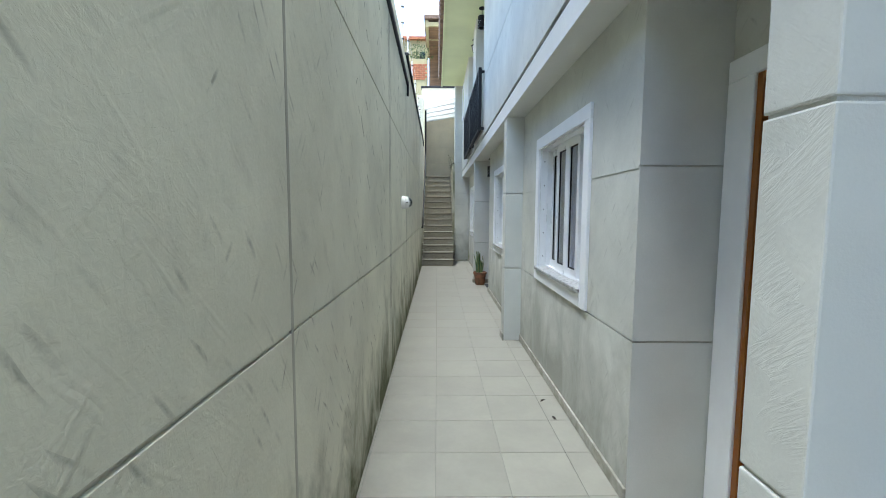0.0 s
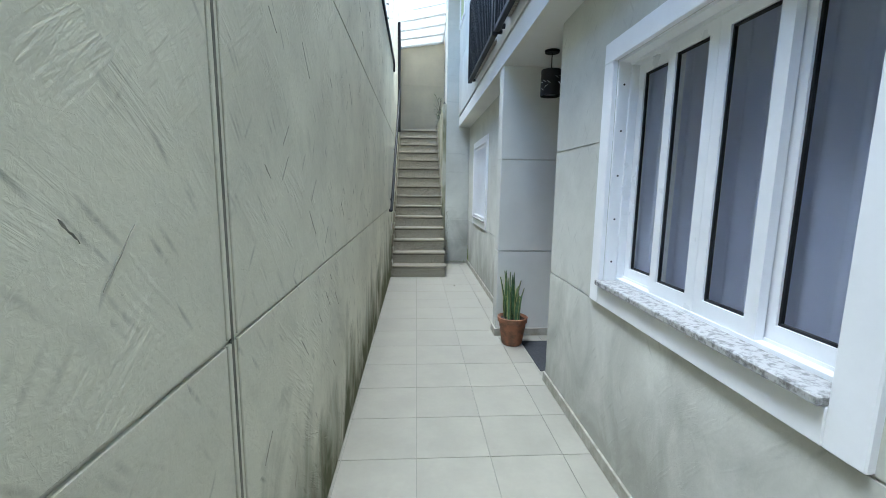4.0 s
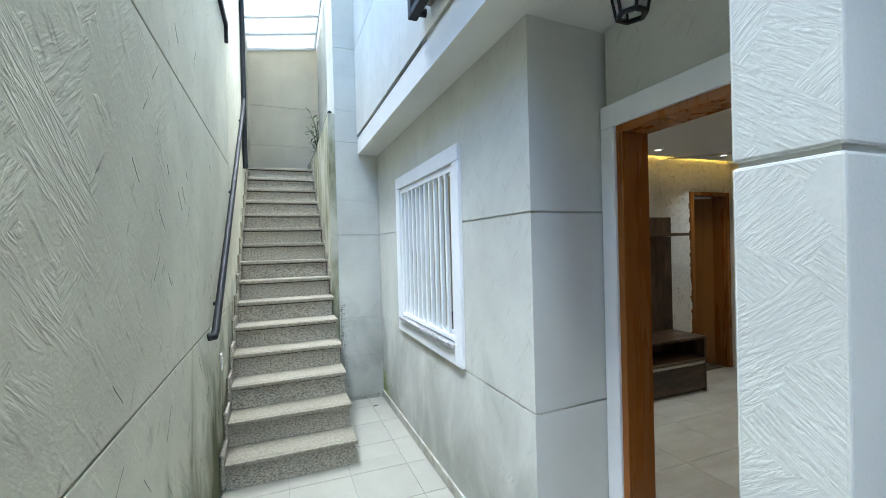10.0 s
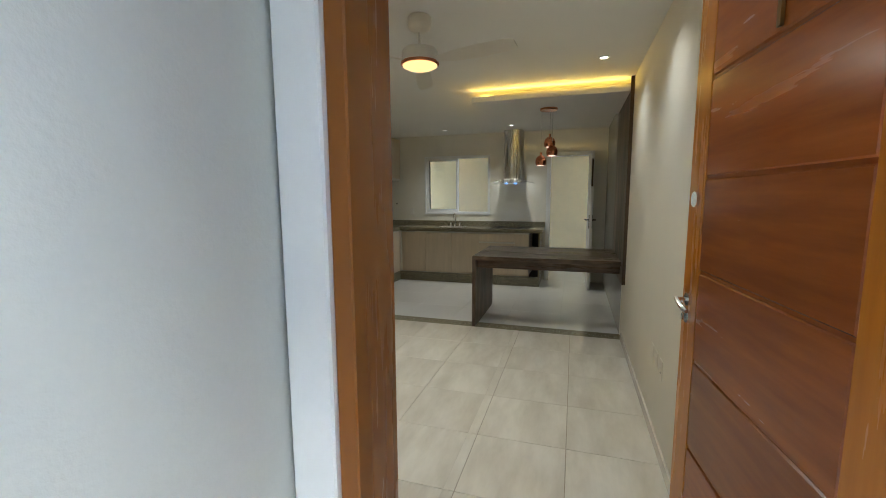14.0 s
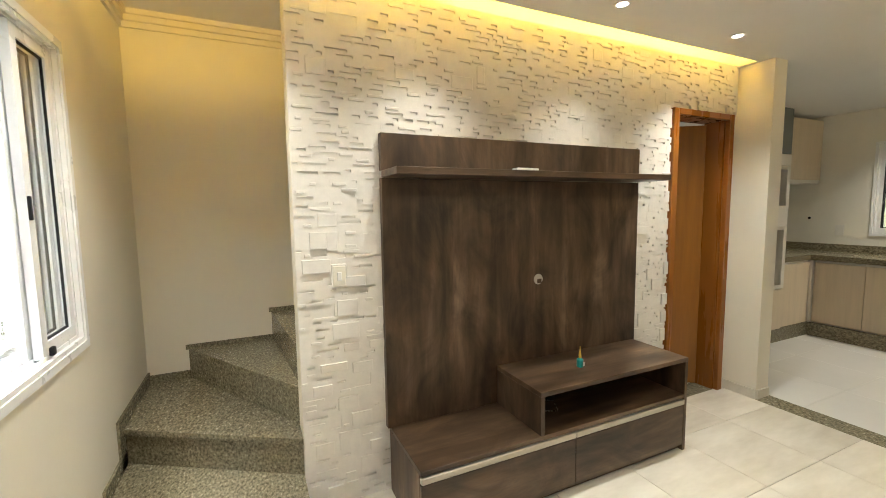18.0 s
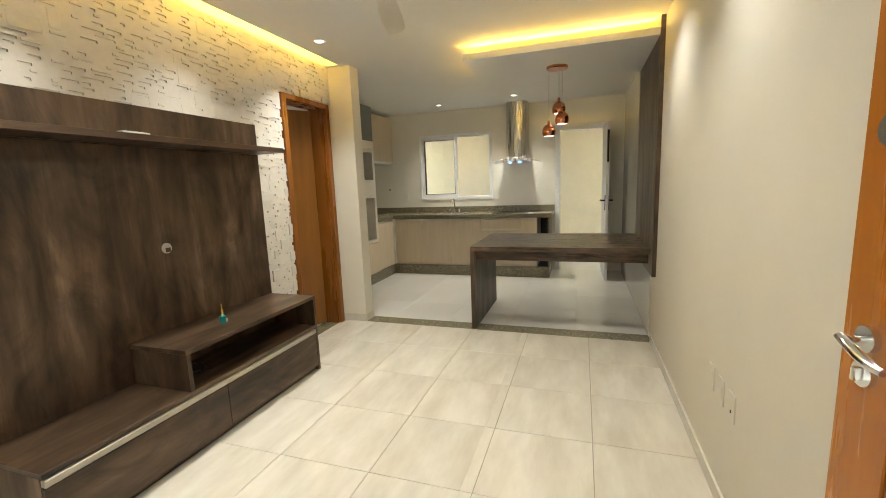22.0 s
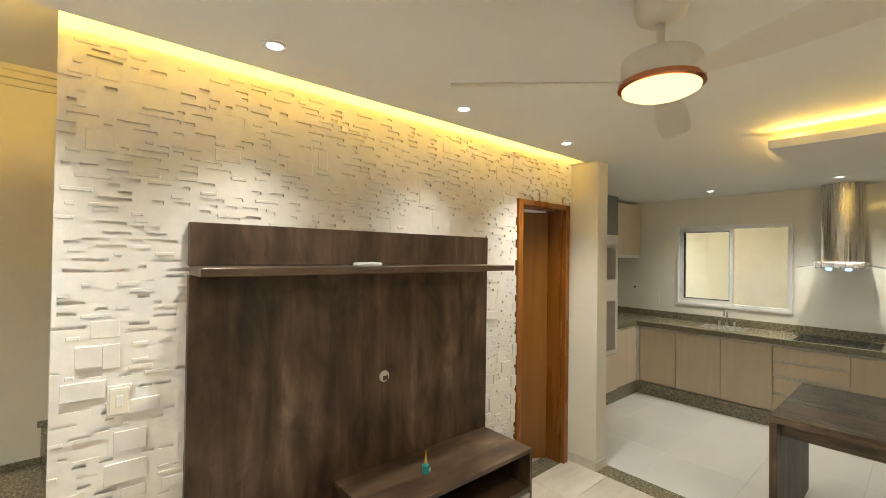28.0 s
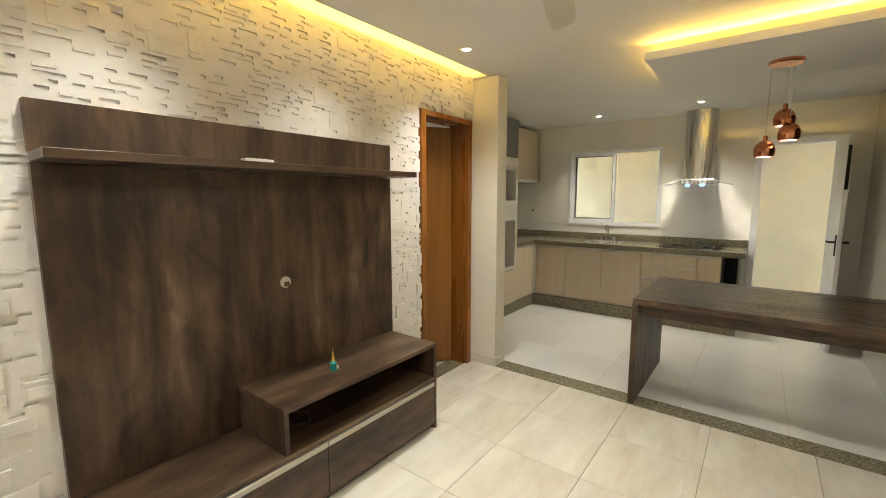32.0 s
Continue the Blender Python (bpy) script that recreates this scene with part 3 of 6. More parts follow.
for k, (a, b) in enumerate(zip(ys, ys[1:])):
    ga, gb = (0.0 if k == 1 else G), (0.0 if k == 0 else G)
    for c, d in ((0.0, 1.0), (1.0, 2.345), (2.345, 3.22 if b <= 5.9 else 3.56)):
        bm = bx(XL - 0.009, XL, a + ga, b - gb, c + (G if c else 0), d - (G if d < 3 else 0), 0.002)
        for v in bm.verts:
            if abs(v.co.z - 1.0) < 0.01:
                v.co.z += joint_height(v.co.y) - 1.0
        part("plaster_field", bm, "stucco_left", yard_wall)
for y, w, z0, z1 in ((3.865, 0.007, 0.2, 3.2), (3.950, 0.005, 0.6, 3.2), (5.885, 0.006, 0.3, 3.3)):
    part("grime_streak", bx(XL - 0.006, XL + 0.0006, y - w, y + w, z0, z1), "grime", yard_wall, "dark grime along an upright joint")
part("grime_streak", bx(XL - 0.006, XL + 0.0004, 1.320, 1.340, 0.3, 3.2), "faint_grime", yard_wall, "faint grime along a filled joint")
# unseen closing wall, added and kept low so daylight enters from this end
solid("wall_front_gate", bx(-0.62, 3.0, -2.35, -2.2, -0.1, 1.0), "stucco_house", "plain unseen wall added to close the passage, low for daylight", "wall")


def facade_run(name, axis, a, out, u0, u1, holes=(), thick=0.15, top=SOFF, label="off-white textured render wall with level joints", j2=J2):
    """Wall core plus three bands of render that stand proud; out is +1 or -1: the side that the render faces."""
    lo, hi = sorted((a - out * 0.008, a - out * thick))
    core = solid(name, pierced(axis, lo, hi, u0 + (0.0095 if axis == "y" else 0), u1, -0.05, top - 0.001, holes), "stucco_house", label, "wall")
    for c, d in ((0.0, J1 - G), (J1 + G, j2 - G), (j2 + G, top)):
        lo, hi = sorted((a, a - out * 0.009))
        smooth_sides(part("render_band", pierced(axis, lo, hi, u0, u1, c, d, holes), "stucco_house", core))
    return core


W1, W2, W3 = (2.87, 4.07), (5.81, 7.05), (10.83, 12.0)
WZ = (0.955, 2.07)
facade_run("wall_front_1", "x", XF, -1, 2.1495, 7.8805, [(*W1, *WZ), (*W2, *WZ)], j2=1.694)
facade_run("wall_front_2", "x", XF, -1, 10.0295, 13.25, [(W3[0] - 0.09, W3[1] + 0.12, WZ[0] - 0.02, WZ[1] + 0.035)])
D0, D1, D2 = (1.17, 1.965), (7.93, 8.745), (9.085, 9.955)
DZ = 2.085
facade_run("wall_entry_1", "x", XD, -1, 1.14, 2.14, [(*D0, -0.1, DZ)], 0.13, 2.539)
facade_run("wall_entry_2", "x", XD, -1, 7.89, 8.88, [(*D1, -0.1, DZ)], 0.13, 2.539)
facade_run("wall_entry_3", "x", XD, -1, 9.05, 10.02, [(*D2, -0.1, DZ)], 0.13, 2.539)


def trowel_marks(name, material, label, seed, share, wide, high):
    """Straight trowel edges left in the render along both diagonals, staggered, with ragged tapering outlines; their
    dark colour holds dirt and ledge shade.
    """
    rnd = random.Random(seed)
    vs, fs = [], []
    step, h = 0.125, math.sqrt(0.5)
    for p in range(-10, 110):
        for q in range(-90, 30):
            u, v = p * step, q * step
            y0, z0 = (u - v) * h + rnd.gauss(0, 0.035), (u + v) * h + rnd.gauss(0, 0.035)
            near = 0.55 + 0.45 * noise.noise((y0 * 1.1, z0 * 1.6, seed))
            if not (2.0 < y0 < 11.6 and 0.45 < z0 < 3.1) or abs(z0 - joint_height(y0)) < 0.09 or abs(z0 - 2.345) < 0.08 or rnd.random() > share * near:
                continue
            a = radians(-46 if rnd.random() < 0.66 else 46) + rnd.gauss(0, 0.06)
            ln, w0, n = rnd.uniform(0.04, 0.14), rnd.uniform(*wide), 8
            k = len(vs)
            for i in range(n + 1):
                f = i / n
                w = w0 * (0.08 + math.sin(math.pi * f ** 0.6)) * rnd.uniform(0.5, 1.3)
                c, d = (f - 0.5) * ln, rnd.gauss(0, 0.0006)
                for side, out in ((-1, 0.0003), (0.3, high), (1, 0.0003)):
                    e = d + side * w
                    vs.append((XL + out, y0 + c * math.cos(a) - e * math.sin(a), z0 + c * math.sin(a) + e * math.cos(a)))
            for i in range(n):
                for m in (0, 1):
                    b = k + i * 3 + m
                    fs.append((b, b + 1, b + 4, b + 3))
    me = bpy.data.meshes.new(name)
    me.from_pydata([Vector(v) - BASE[yard_wall] for v in vs], [], fs)
    me.materials.append(M[material])
    ob = new(name, me)
    ob.parent = yard_wall
    tagged(ob, label, "", "", "stuff")


trowel_marks("trowel_marks", "scrape", "dark trowel edges in the render, dirt and ledge shade as colour", 31, 0.24, (0.0012, 0.0036), 0.0014)
# returns of the entries
for name, y, out in (("wall_return_1", 2.14, -1), ("wall_return_2", 7.89, 1), ("wall_return_3", 10.02, -1)):
    run = facade_run(name, "y", y, out, XF, XD + 0.12, (), 0.14, 2.539)
    if y > 9:  # this return is a little out of square
        for o in (run, *run.children):
            for v in o.data.vertices:
                v.co.y += max(0.0, v.co.x - XF) * 0.055


def pillar(name, y0, y1, x1, j2=J2):
    core = solid(name, bx(XP + 0.008, x1, y0 + 0.008, y1 - 0.008, -0.05, SOFF), "stucco_pillar", "off-white rendered pillar with combed trowel strokes", "pillar")
    for c, d in ((0.0, J1 - G), (J1 + G, j2 - G), (j2 + G, SOFF)):
        smooth_sides(part("render_band", bx(XP, x1, y0, y1, c, d, 0.006, seg=2), "stucco_pillar", core))


pillar("pillar_1", 0.955, 1.14, XD + 0.1)
pillar("pillar_2", 4.87, 5.05, XF + 0.004, 1.694)
pillar("pillar_3", 8.88, 9.05, XD + 0.1)
facade_run("wall_front_0", "x", XF, -1, -2.2, 0.4, ())
# slab over the entries with its beam face, and the upper storey
solid("slab_edge", bx(0.745, 1.75, -2.2, 10.16, SOFF, 2.705, bm=bx(0.745, 1.10, 10.16, 12.859, SOFF, 2.705)), "soffit", "painted slab and beam over the entries", "beam")
solid("slab_ledge", bx(0.752, 0.89, 7.02, 10.70, 2.705, 2.73), "soffit", "painted ledge under the balconies", "beam")
for n, (a, b) in enumerate(((-2.2, 7.02), (10.70, 12.86))):
    solid("trim_drip_%d" % (n + 1), bx(0.757, 0.89, a, b, 2.705, 2.73), "grime", "dark drip groove along the beam", "trim")
B1, B2 = (7.15, 8.55), (9.2, 10.55)
UW = (12.13, 12.74, 4.24, 5.02)
upper = solid("wall_upper", pierced("x", XU + 0.008, 0.89, -2.2, 12.86, 2.73, 5.22, [(*B1, 2.86, 5.22), (*B2, 2.86, 5.22), UW]), "stucco_house", "off-white rendered upper storey wall", "wall")
for c, d in ((2.73, 3.62 - G), (3.62 + G, 4.62 - G), (4.62 + G, 5.22)):
    part("render_band", pierced("x", XU, XU + 0.009, -2.2, 12.86, c, d, [(*B1, 2.86, 5.22), (*B2, 2.86, 5.22), UW]), "stucco_house", upper)
for n, b in enumerate((B1, B2)):
    solid("floor_balcony_%d" % (n + 1), bx(0.89, 1.6, b[0], b[1], 2.73, 2.86), "mortar", "plain balcony floor", "floor")
    for k, (u, v) in enumerate(((b[0] - 0.1, b[0]), (b[1], b[1] + 0.1))):
        solid("wall_balcony_%d" % (n * 2 + k + 1), bx(0.891, 1.6, u, v, 2.73, 5.3), "render_smooth", "off-white side wall of the balcony", "wall")
solid("upper_room_back", bx(1.6, 1.7, -2.2, 12.86, 2.73, 5.3), "cream", "plain wall of the upper rooms", "wall")
solid("upper_roof_slab", bx(0.75, 8.2, -2.2, 16.0, 5.3, 5.4), "soffit", "flat roof slab", "roof")
# stair block at the end
endb = solid("wall_stair_block", bx(0.526, XF + 0.02, 12.868, 13.4, -0.05, 6.0, bm=bx(0.66, XF + 0.02, 13.4, 16.2, 2.96, 6.0, bm=bx(0.526, XF + 0.02, 13.4, 16.2, -0.05, 2.96))), "stucco_house", "off-white rendered stair block wall", "wall")
for c, d in ((0.0, J1 - G), (J1 + G, J2 - G), (J2 + G, 2.66 - G), (2.66 + G, 3.62 - G), (3.62 + G, 6.0)):
    part("render_band", bx(0.518, XF - 0.001, 12.86, 12.869, c, d, 0.002), "stucco_house", endb)
    part("render_band", bx(0.517, 0.527, 12.861, 13.4 if d > 2.7 else 16.0, c, d, 0.002), "stucco_house", endb)
back = solid("wall_landing", bx(-0.6, 0.75, 16.0, 16.2, -0.1, 6.06), "landing", "beige rendered wall behind the stair landing", "wall")
for c, d in ((2.7, 3.3), (3.31, 3.95), (3.96, 6.06)):
    part("render_band", bx(XL, 0.66, 15.99, 16.0, c, d, 0.002), "landing", back)
solid("landing_coping", bx(-0.62, 0.78, 15.95, 16.25, 6.06, 6.12, 0.006), "iron", "dark coping on the landing wall", "coping")
# eaves
solid("eave_soffit", bx(0.13, 0.89, -2.2, 12.90, 5.22, 5.28), "green", "pale green painted eave soffit", "eave")
solid("eave_fascia", bx(0.10, 0.14, -2.2, 12.92, 5.20, 5.34), "green", "pale green eave board", "eave")
# skirting of granite dust-coloured mortar
for n, (a, b, c, d) in enumerate(((0.935, 0.951, 2.14, 4.87), (0.935, 0.951, 5.05, 7.905), (0.935, 0.951, 10.005, 12.86), (0.74, 0.756, 4.855, 5.065), (0.74, 0.756, 8.865, 9.065))):
    solid("baseboard_%d" % (n + 1), bx(a, b, c, d, 0, 0.075, 0.003), "mortar", "grey skirting along the outside wall", "baseboard")
solid("baseboard_6", bx(0.756, 1.37, 8.865, 8.881, 0, 0.075, 0.003), "mortar", "grey skirting along the pillar", "baseboard")
solid("baseboard_7", bx(0.937, 1.37, 10.006, 10.021, 0, 0.075, 0.003), "mortar", "grey skirting along the entry", "baseboard")

# ---- the large structure: inside ----
KX = 7.98
YR, YT, YK = 9.12, 12.0, 13.02
XT = 1.93
CB = 2.62  # slab above the hung ceilings
COVE = 11.84  # edge of the hung ceiling along the stone wall
solid("wall_right", bx(1.5125, 8.13, 8.98, YR, -0.05, CB), "cream", "cream painted party wall", "wall")
# unseen wall, added so light does not leak in behind the curtains
solid("wall_neighbour_room", bx(2.3, 2.4, -2.2, 8.9, -0.05, CB), "cream", "plain unseen wall added behind the next dwelling against light leaks", "wall")
solid("floor_next", bx(1.505, 2.4, -2.2, 8.9, -0.06, 0.0), "tile_in", "plain floor of the next dwelling", "floor")
solid("wall_front_inner", pierced("x", 1.101, 1.112, 10.16, 13.1, 0, CB, [(W3[0] - 0.09, W3[1] + 0.12, WZ[0] - 0.02, WZ[1] + 0.035)]), "cream", "cream painted inner face of the front wall", "wall")
solid("wall_entry_inner_face", pierced("x", 1.501, 1.512, 9.12, 10.16, 0, CB, [(9.085, 9.955, -0.1, DZ)]), "cream", "cream painted inner face of the entry wall", "wall")
solid("wall_entry_side", bx(1.11, 1.512, 10.161, 10.172, 0, CB), "cream", "cream painted side of the entry recess", "wall")
BD = (4.465, 5.045)
solid("wall_television", pierced("y", YT, YT + 0.15, XT, 5.29, -0.05, CB, [(*BD, -0.1, 2.10)]), "cream", "painted wall behind the stone cladding", "wall")
solid("cove_end", bx(5.11, 5.14, COVE, YT, CEIL, CB), "ceiling", "plaster stop at the end of the light cove", "ceiling")
solid("wall_pier", bx(5.14, 5.29, 11.745, YT, -0.05, CB), "cream", "cream painted pier between living room and kitchen", "wall")
solid("wall_stair_back", bx(0.96, 5.4, 13.1, 13.2, -0.05, 5.2), "cream", "cream painted wall of the stair well", "wall")
solid("wall_kitchen_left", bx(5.29, 8.13, YK, YK + 0.12, -0.05, CB), "wall_tile", "glossy tiled kitchen side wall", "wall")
solid("wall_bath_side", bx(5.29, 5.33, 12.15, 13.1, -0.05, CB), "cream", "wall between bathroom and kitchen", "wall")
solid("wall_bath_other", bx(3.9, 3.95, 12.15, 13.1, -0.05, CB), "cream", "wall of the bathroom", "wall")
KW, KD = (11.025, 12.165, 1.13, 2.095), (9.35, 10.02, -0.1, 2.09)
solid("wall_kitchen_back", pierced("x", KX, KX + 0.14, 8.98, YK + 0.12, -0.05, CB, [KW, KD]), "wall_tile", "glossy tiled kitchen end wall", "wall")
solid("slab_upper", bx(1.931, 8.2, 8.98, 12.15, CB, CB + 0.08), "soffit", "concrete slab above the hung ceiling", "ceiling")
solid("slab_upper_entry", bx(1.751, 1.930, 8.98, 10.172, CB, CB + 0.08), "soffit", "concrete slab above the entry", "ceiling")
solid("slab_upper_front", bx(1.112, 1.930, 10.173, 12.149, 2.65, 2.73), "ceiling", "painted slab above the window side", "ceiling")
solid("slab_upper_back", bx(3.0, 8.2, 12.15, 13.2, CB, CB + 0.08), "soffit", "concrete slab above the back rooms", "ceiling")
solid("slab_stair", bx(1.0, 3.0, 12.15, 13.2, 2.65, 2.73), "ceiling", "painted ceiling over the inner stair", "ceiling")
solid("ceiling_living", bx(1.513, 5.14, YR, 10.173, CEIL, CEIL + 0.03, bm=bx(1.113, 5.14, 10.173, COVE, CEIL, CEIL + 0.03)), "ceiling", "white hung plaster ceiling of the living room", "ceiling")
solid("ceiling_lip", bx(1.113, 5.14, COVE - 0.015, COVE, CEIL + 0.03, CEIL + 0.038), "ceiling", "upstand of the light cove", "ceiling")
solid("ceiling_kitchen", bx(5.14, KX, YR, YK, CEIL, CEIL + 0.03), "ceiling", "white hung plaster ceiling of the kitchen", "ceiling")
solid("ceiling_bath", bx(3.95, 5.29, 12.15, 13.1, CEIL, CEIL + 0.03), "ceiling", "white bathroom ceiling", "ceiling")
solid("ceiling_drop", bx(5.06, 6.15, YR, 10.63, 2.355, 2.405, 0.002), "ceiling", "white dropped plaster panel with amber light above", "ceiling")
solid("ceiling_drop_stem", bx(5.30, 6.0, YR, 10.45, 2.405, CEIL), "ceiling", "core that carries the dropped panel", "ceiling")
solid("floor_living_base", bx(1.0, 5.13, 9.05, 13.2, -0.06, -0.005), "grout_in", "tan grout under the living room tiles", "floor")
solid("floor_kitchen_base", bx(5.29, 8.1, 9.05, 13.1, -0.06, -0.004), "tile_kitchen", "pale grout under the kitchen tiles", "floor")
solid("threshold_kitchen", bx(5.13, 5.30, YR, 11.745, -0.05, 0.002, 0.002), "granite_in", "speckled green-grey granite threshold strip", "threshold")
solid("threshold_bath", bx(BD[0], BD[1], YT - 0.005, YT + 0.15, -0.05, 0.003), "granite_in", "speckled granite bathroom threshold", "threshold")
for n, (d, _) in enumerate(((D0, 0), (D1, 0), (D2, 0))):
    solid("threshold_entry_%d" % (n + 1), bx(XD - 0.02, XD + 0.15, d[0] - 0.02, d[1] + 0.02, -0.05, 0.012, 0.003), "granite_in", "speckled granite entry threshold", "threshold")
# baseboards inside
for n, b in enumerate(((1.52, 5.14, YR, YR + 0.012), (5.128, 5.14, 11.745, YT), (5.14, 5.29, 11.733, 11.745), (1.112, 1.124, 10.172, 12.1))):
    solid("baseboard_%d" % (n + 8), bx(*b, 0, 0.07, 0.002), "tile_in", "pale tile skirting", "baseboard")
solid("wall_kitchen_right_tiles", bx(5.30, KX, YR, YR + 0.004, 0.0, CEIL), "wall_tile", "glossy pale wall tiles beside the kitchen door", "wall")
# service yard behind the kitchen
solid("yard_floor", bx(8.12, 10.6, 6.0, 15.5, -0.08, -0.02), "tile_kitchen", "pale tiled service yard floor", "floor")
solid("yard_wall_back", bx(9.5, 9.65, 6.0, 15.5, -0.08, 2.7), "yard_cream", "sunlit unseen low cream wall added to limit light in the service yard", "wall")
solid("yard_wall_side_1", bx(8.12, 9.5, 6.0, 6.1, -0.08, 2.7), "yard_cream", "cream side wall of the service yard", "wall")
solid("yard_wall_side_2", bx(8.12, 9.5, 15.4, 15.5, -0.08, 2.7), "yard_cream", "cream side wall of the service yard", "wall")
# unseen walls, added here; their height sets how much daylight enters the yard
solid("yard_wall_side_3", bx(8.0, 8.12, 6.0, 8.979, -0.08, 0.4), "yard_cream", "unseen low cream wall added to limit light in the service yard", "wall")
solid("yard_wall_side_4", bx(8.0, 8.12, 13.141, 15.5, -0.08, 0.4), "yard_cream", "unseen low cream wall added to limit light in the service yard", "wall")
# unseen slab, added to hold back daylight from the yard wall
solid("yard_roof", bx(8.13, 9.65, 6.1, 15.2, 2.7, 2.78), "yard_cream", "unseen roof slab added to dim the service yard", "roof")

# ---- things outside ----
RISE, GOING, S0 = 2.745 / 15, 3.34 / 14, 11.585


def outer_stairs():
    ob = thing("outer_stairs", (0, S0, 0), "steep grey speckled granite outdoor stairs along the boundary wall", "stairs", kind="structure")
    body = bmesh.new()
    for i in range(15):
        y = S0 + i * GOING
        bx(XL + 0.002, 0.435, y + 0.022, 16.0 if i == 14 else y + GOING + 0.05, i * RISE - (0.002 if i else 0), (i + 1) * RISE - 0.032, bm=body)
    part("stair_body", body, "stucco_left", ob, "rough mortar flank")
    for i in range(15):
        y = S0 + i * GOING
        part("riser", bx(XL + 0.03, 0.436, y + 0.004, y + 0.024, i * RISE, (i + 1) * RISE - 0.0305), "granite", ob)
        part("tread", bx(XL + 0.03, 0.452, y - 0.03, 16.0 if i == 14 else y + GOING + 0.022, (i + 1) * RISE - 0.03, (i + 1) * RISE, 0.006, seg=2), "tread", ob, "worn pale granite tread")
        for k in range(3):  # worn grip grooves along the nosing
            part("groove", bx(XL + 0.05, 0.445, y - 0.016 + k * 0.013, y - 0.013 + k * 0.013, (i + 1) * RISE - 0.004, (i + 1) * RISE + 0.0004), "grime", ob, "dark grip groove")
        # grime and the shade below the nosing, drawn together as one dark strip
        part("joint", bx(XL + 0.03, 0.4355, y + 0.0015, y + 0.0045, (i + 1) * RISE - 0.041, (i + 1) * RISE - 0.0305), "soil", ob, "dark strip under the tread, grime and nosing shade as colour")
        part("side_skirting", bx(XL + 0.001, XL + 0.028, y - 0.03, y + GOING + 0.01, (i + 1) * RISE - RISE * 0.9, (i + 1) * RISE + 0.075, 0.01), "granite", ob)
        if y > 12.8:
            part("side_skirting", bx(0.4465, 0.4525, y - 0.03, y + GOING + 0.01, (i + 1) * RISE - RISE * 0.9, (i + 1) * RISE + 0.075, 0.01), "granite", ob)


outer_stairs()
# sloping wall and coping right of the stairs
bm = bmesh.new()
vs = [bm.verts.new((x, y, z)) for x in (0.4525, 0.5165) for y, z in ((12.872, 0.3), (14.9, 2.3), (16.0, 2.7), (16.0, 2.98), (14.7, 2.90), (12.872, 2.95))]
for f in ((0, 1, 2, 3, 4, 5), (11, 10, 9, 8, 7, 6)):
    bm.faces.new([vs[i] for i in f])
for i in range(6):
    bm.faces.new([vs[i], vs[(i + 1) % 6], vs[(i + 1) % 6 + 6], vs[i + 6]])
bmesh.ops.recalc_face_normals(bm, faces=bm.faces[:])
solid("wall_stair_kerb", bm, "damp", "damp stained kerb wall beside the stairs", "wall")
solid("kerb_coping", sweep([(0.475, 12.9, 2.965), (0.475, 14.7, 2.915), (0.475, 16.0, 2.99)], 0.022, seg=6), "iron", "dark coping of the stair kerb", "trim")

rail = thing("handrail", (-0.40, 11.3, 0), "black painted steel pipe handrail on the boundary wall", "handrail")
part("pipe", sweep([(-0.43, 11.20, 1.09), (-0.40, 11.21, 1.09), (-0.40, 11.28, 1.11), (-0.40, 11.36, 1.18), (-0.40, 12.3, 1.90), (-0.40, 14.22, 3.38), (-0.40, 14.30, 3.47), (-0.40, 14.32, 3.40), (-0.40, 14.32, 3.2)], 0.022), "iron", rail, smooth=True)
for y in (11.5, 12.6, 13.9):
    part("bracket", sweep([(-0.44, y, 1.24 + (y - 11.5) * 0.77), (-0.40, y, 1.27 + (y - 11.5) * 0.77)], 0.01, seg=8), "iron", rail)
pole = thing("gate_post", (-0.415, 14.45, 2.7), "dark steel pipe post at the head of the stairs", "post")
part("post", sweep([(-0.41, 14.35, 2.62), (-0.41, 14.35, 2.7), (-0.41, 14.5, 4.4), (-0.41, 14.5, 4.9)], 0.03), "iron", pole, smooth=True)

for n, (y0, y1, z) in enumerate(((-2.2, 6.05, 3.235), (5.9, 12.66, 3.58))):
    cap = thing("metal_coping", (XL, (y0 + y1) / 2, z - 0.02), "dark metal capping along the top of the boundary wall", "coping", "copings")
    part("cap_profile", bx(-0.64, XL + 0.028, y0, y1, z - 0.02, z + 0.03, 0.006), "iron", cap)
    part("cap_end", bx(-0.64, XL + 0.03, y1 - 0.03, y1 + 0.004, z - 0.16, z + 0.032, 0.004), "iron", cap)
fence = thing("wire_fence", (-0.52, 6, 3.55), "thin fence wires on white insulators above the wall", "fence")
for y in (6.4, 7.6, 8.8, 10.0, 11.2, 12.4):
    post = part("fence_post", sweep([(-0.53, y, 3.56), (-0.53, y, 4.5)], 0.012, seg=6), "alu", fence)
    for z in (3.75, 3.98, 4.2, 4.42):
        part("insulator", sweep([(-0.545, y, z), (-0.50, y, z)], 0.014, seg=8), "iron", post)
for z in (3.75, 3.98, 4.2, 4.42):
    part("wire", sweep([(-0.50, 6.4, z), (-0.50, 12.5, z)], 0.0025, seg=5), "steel", fence)


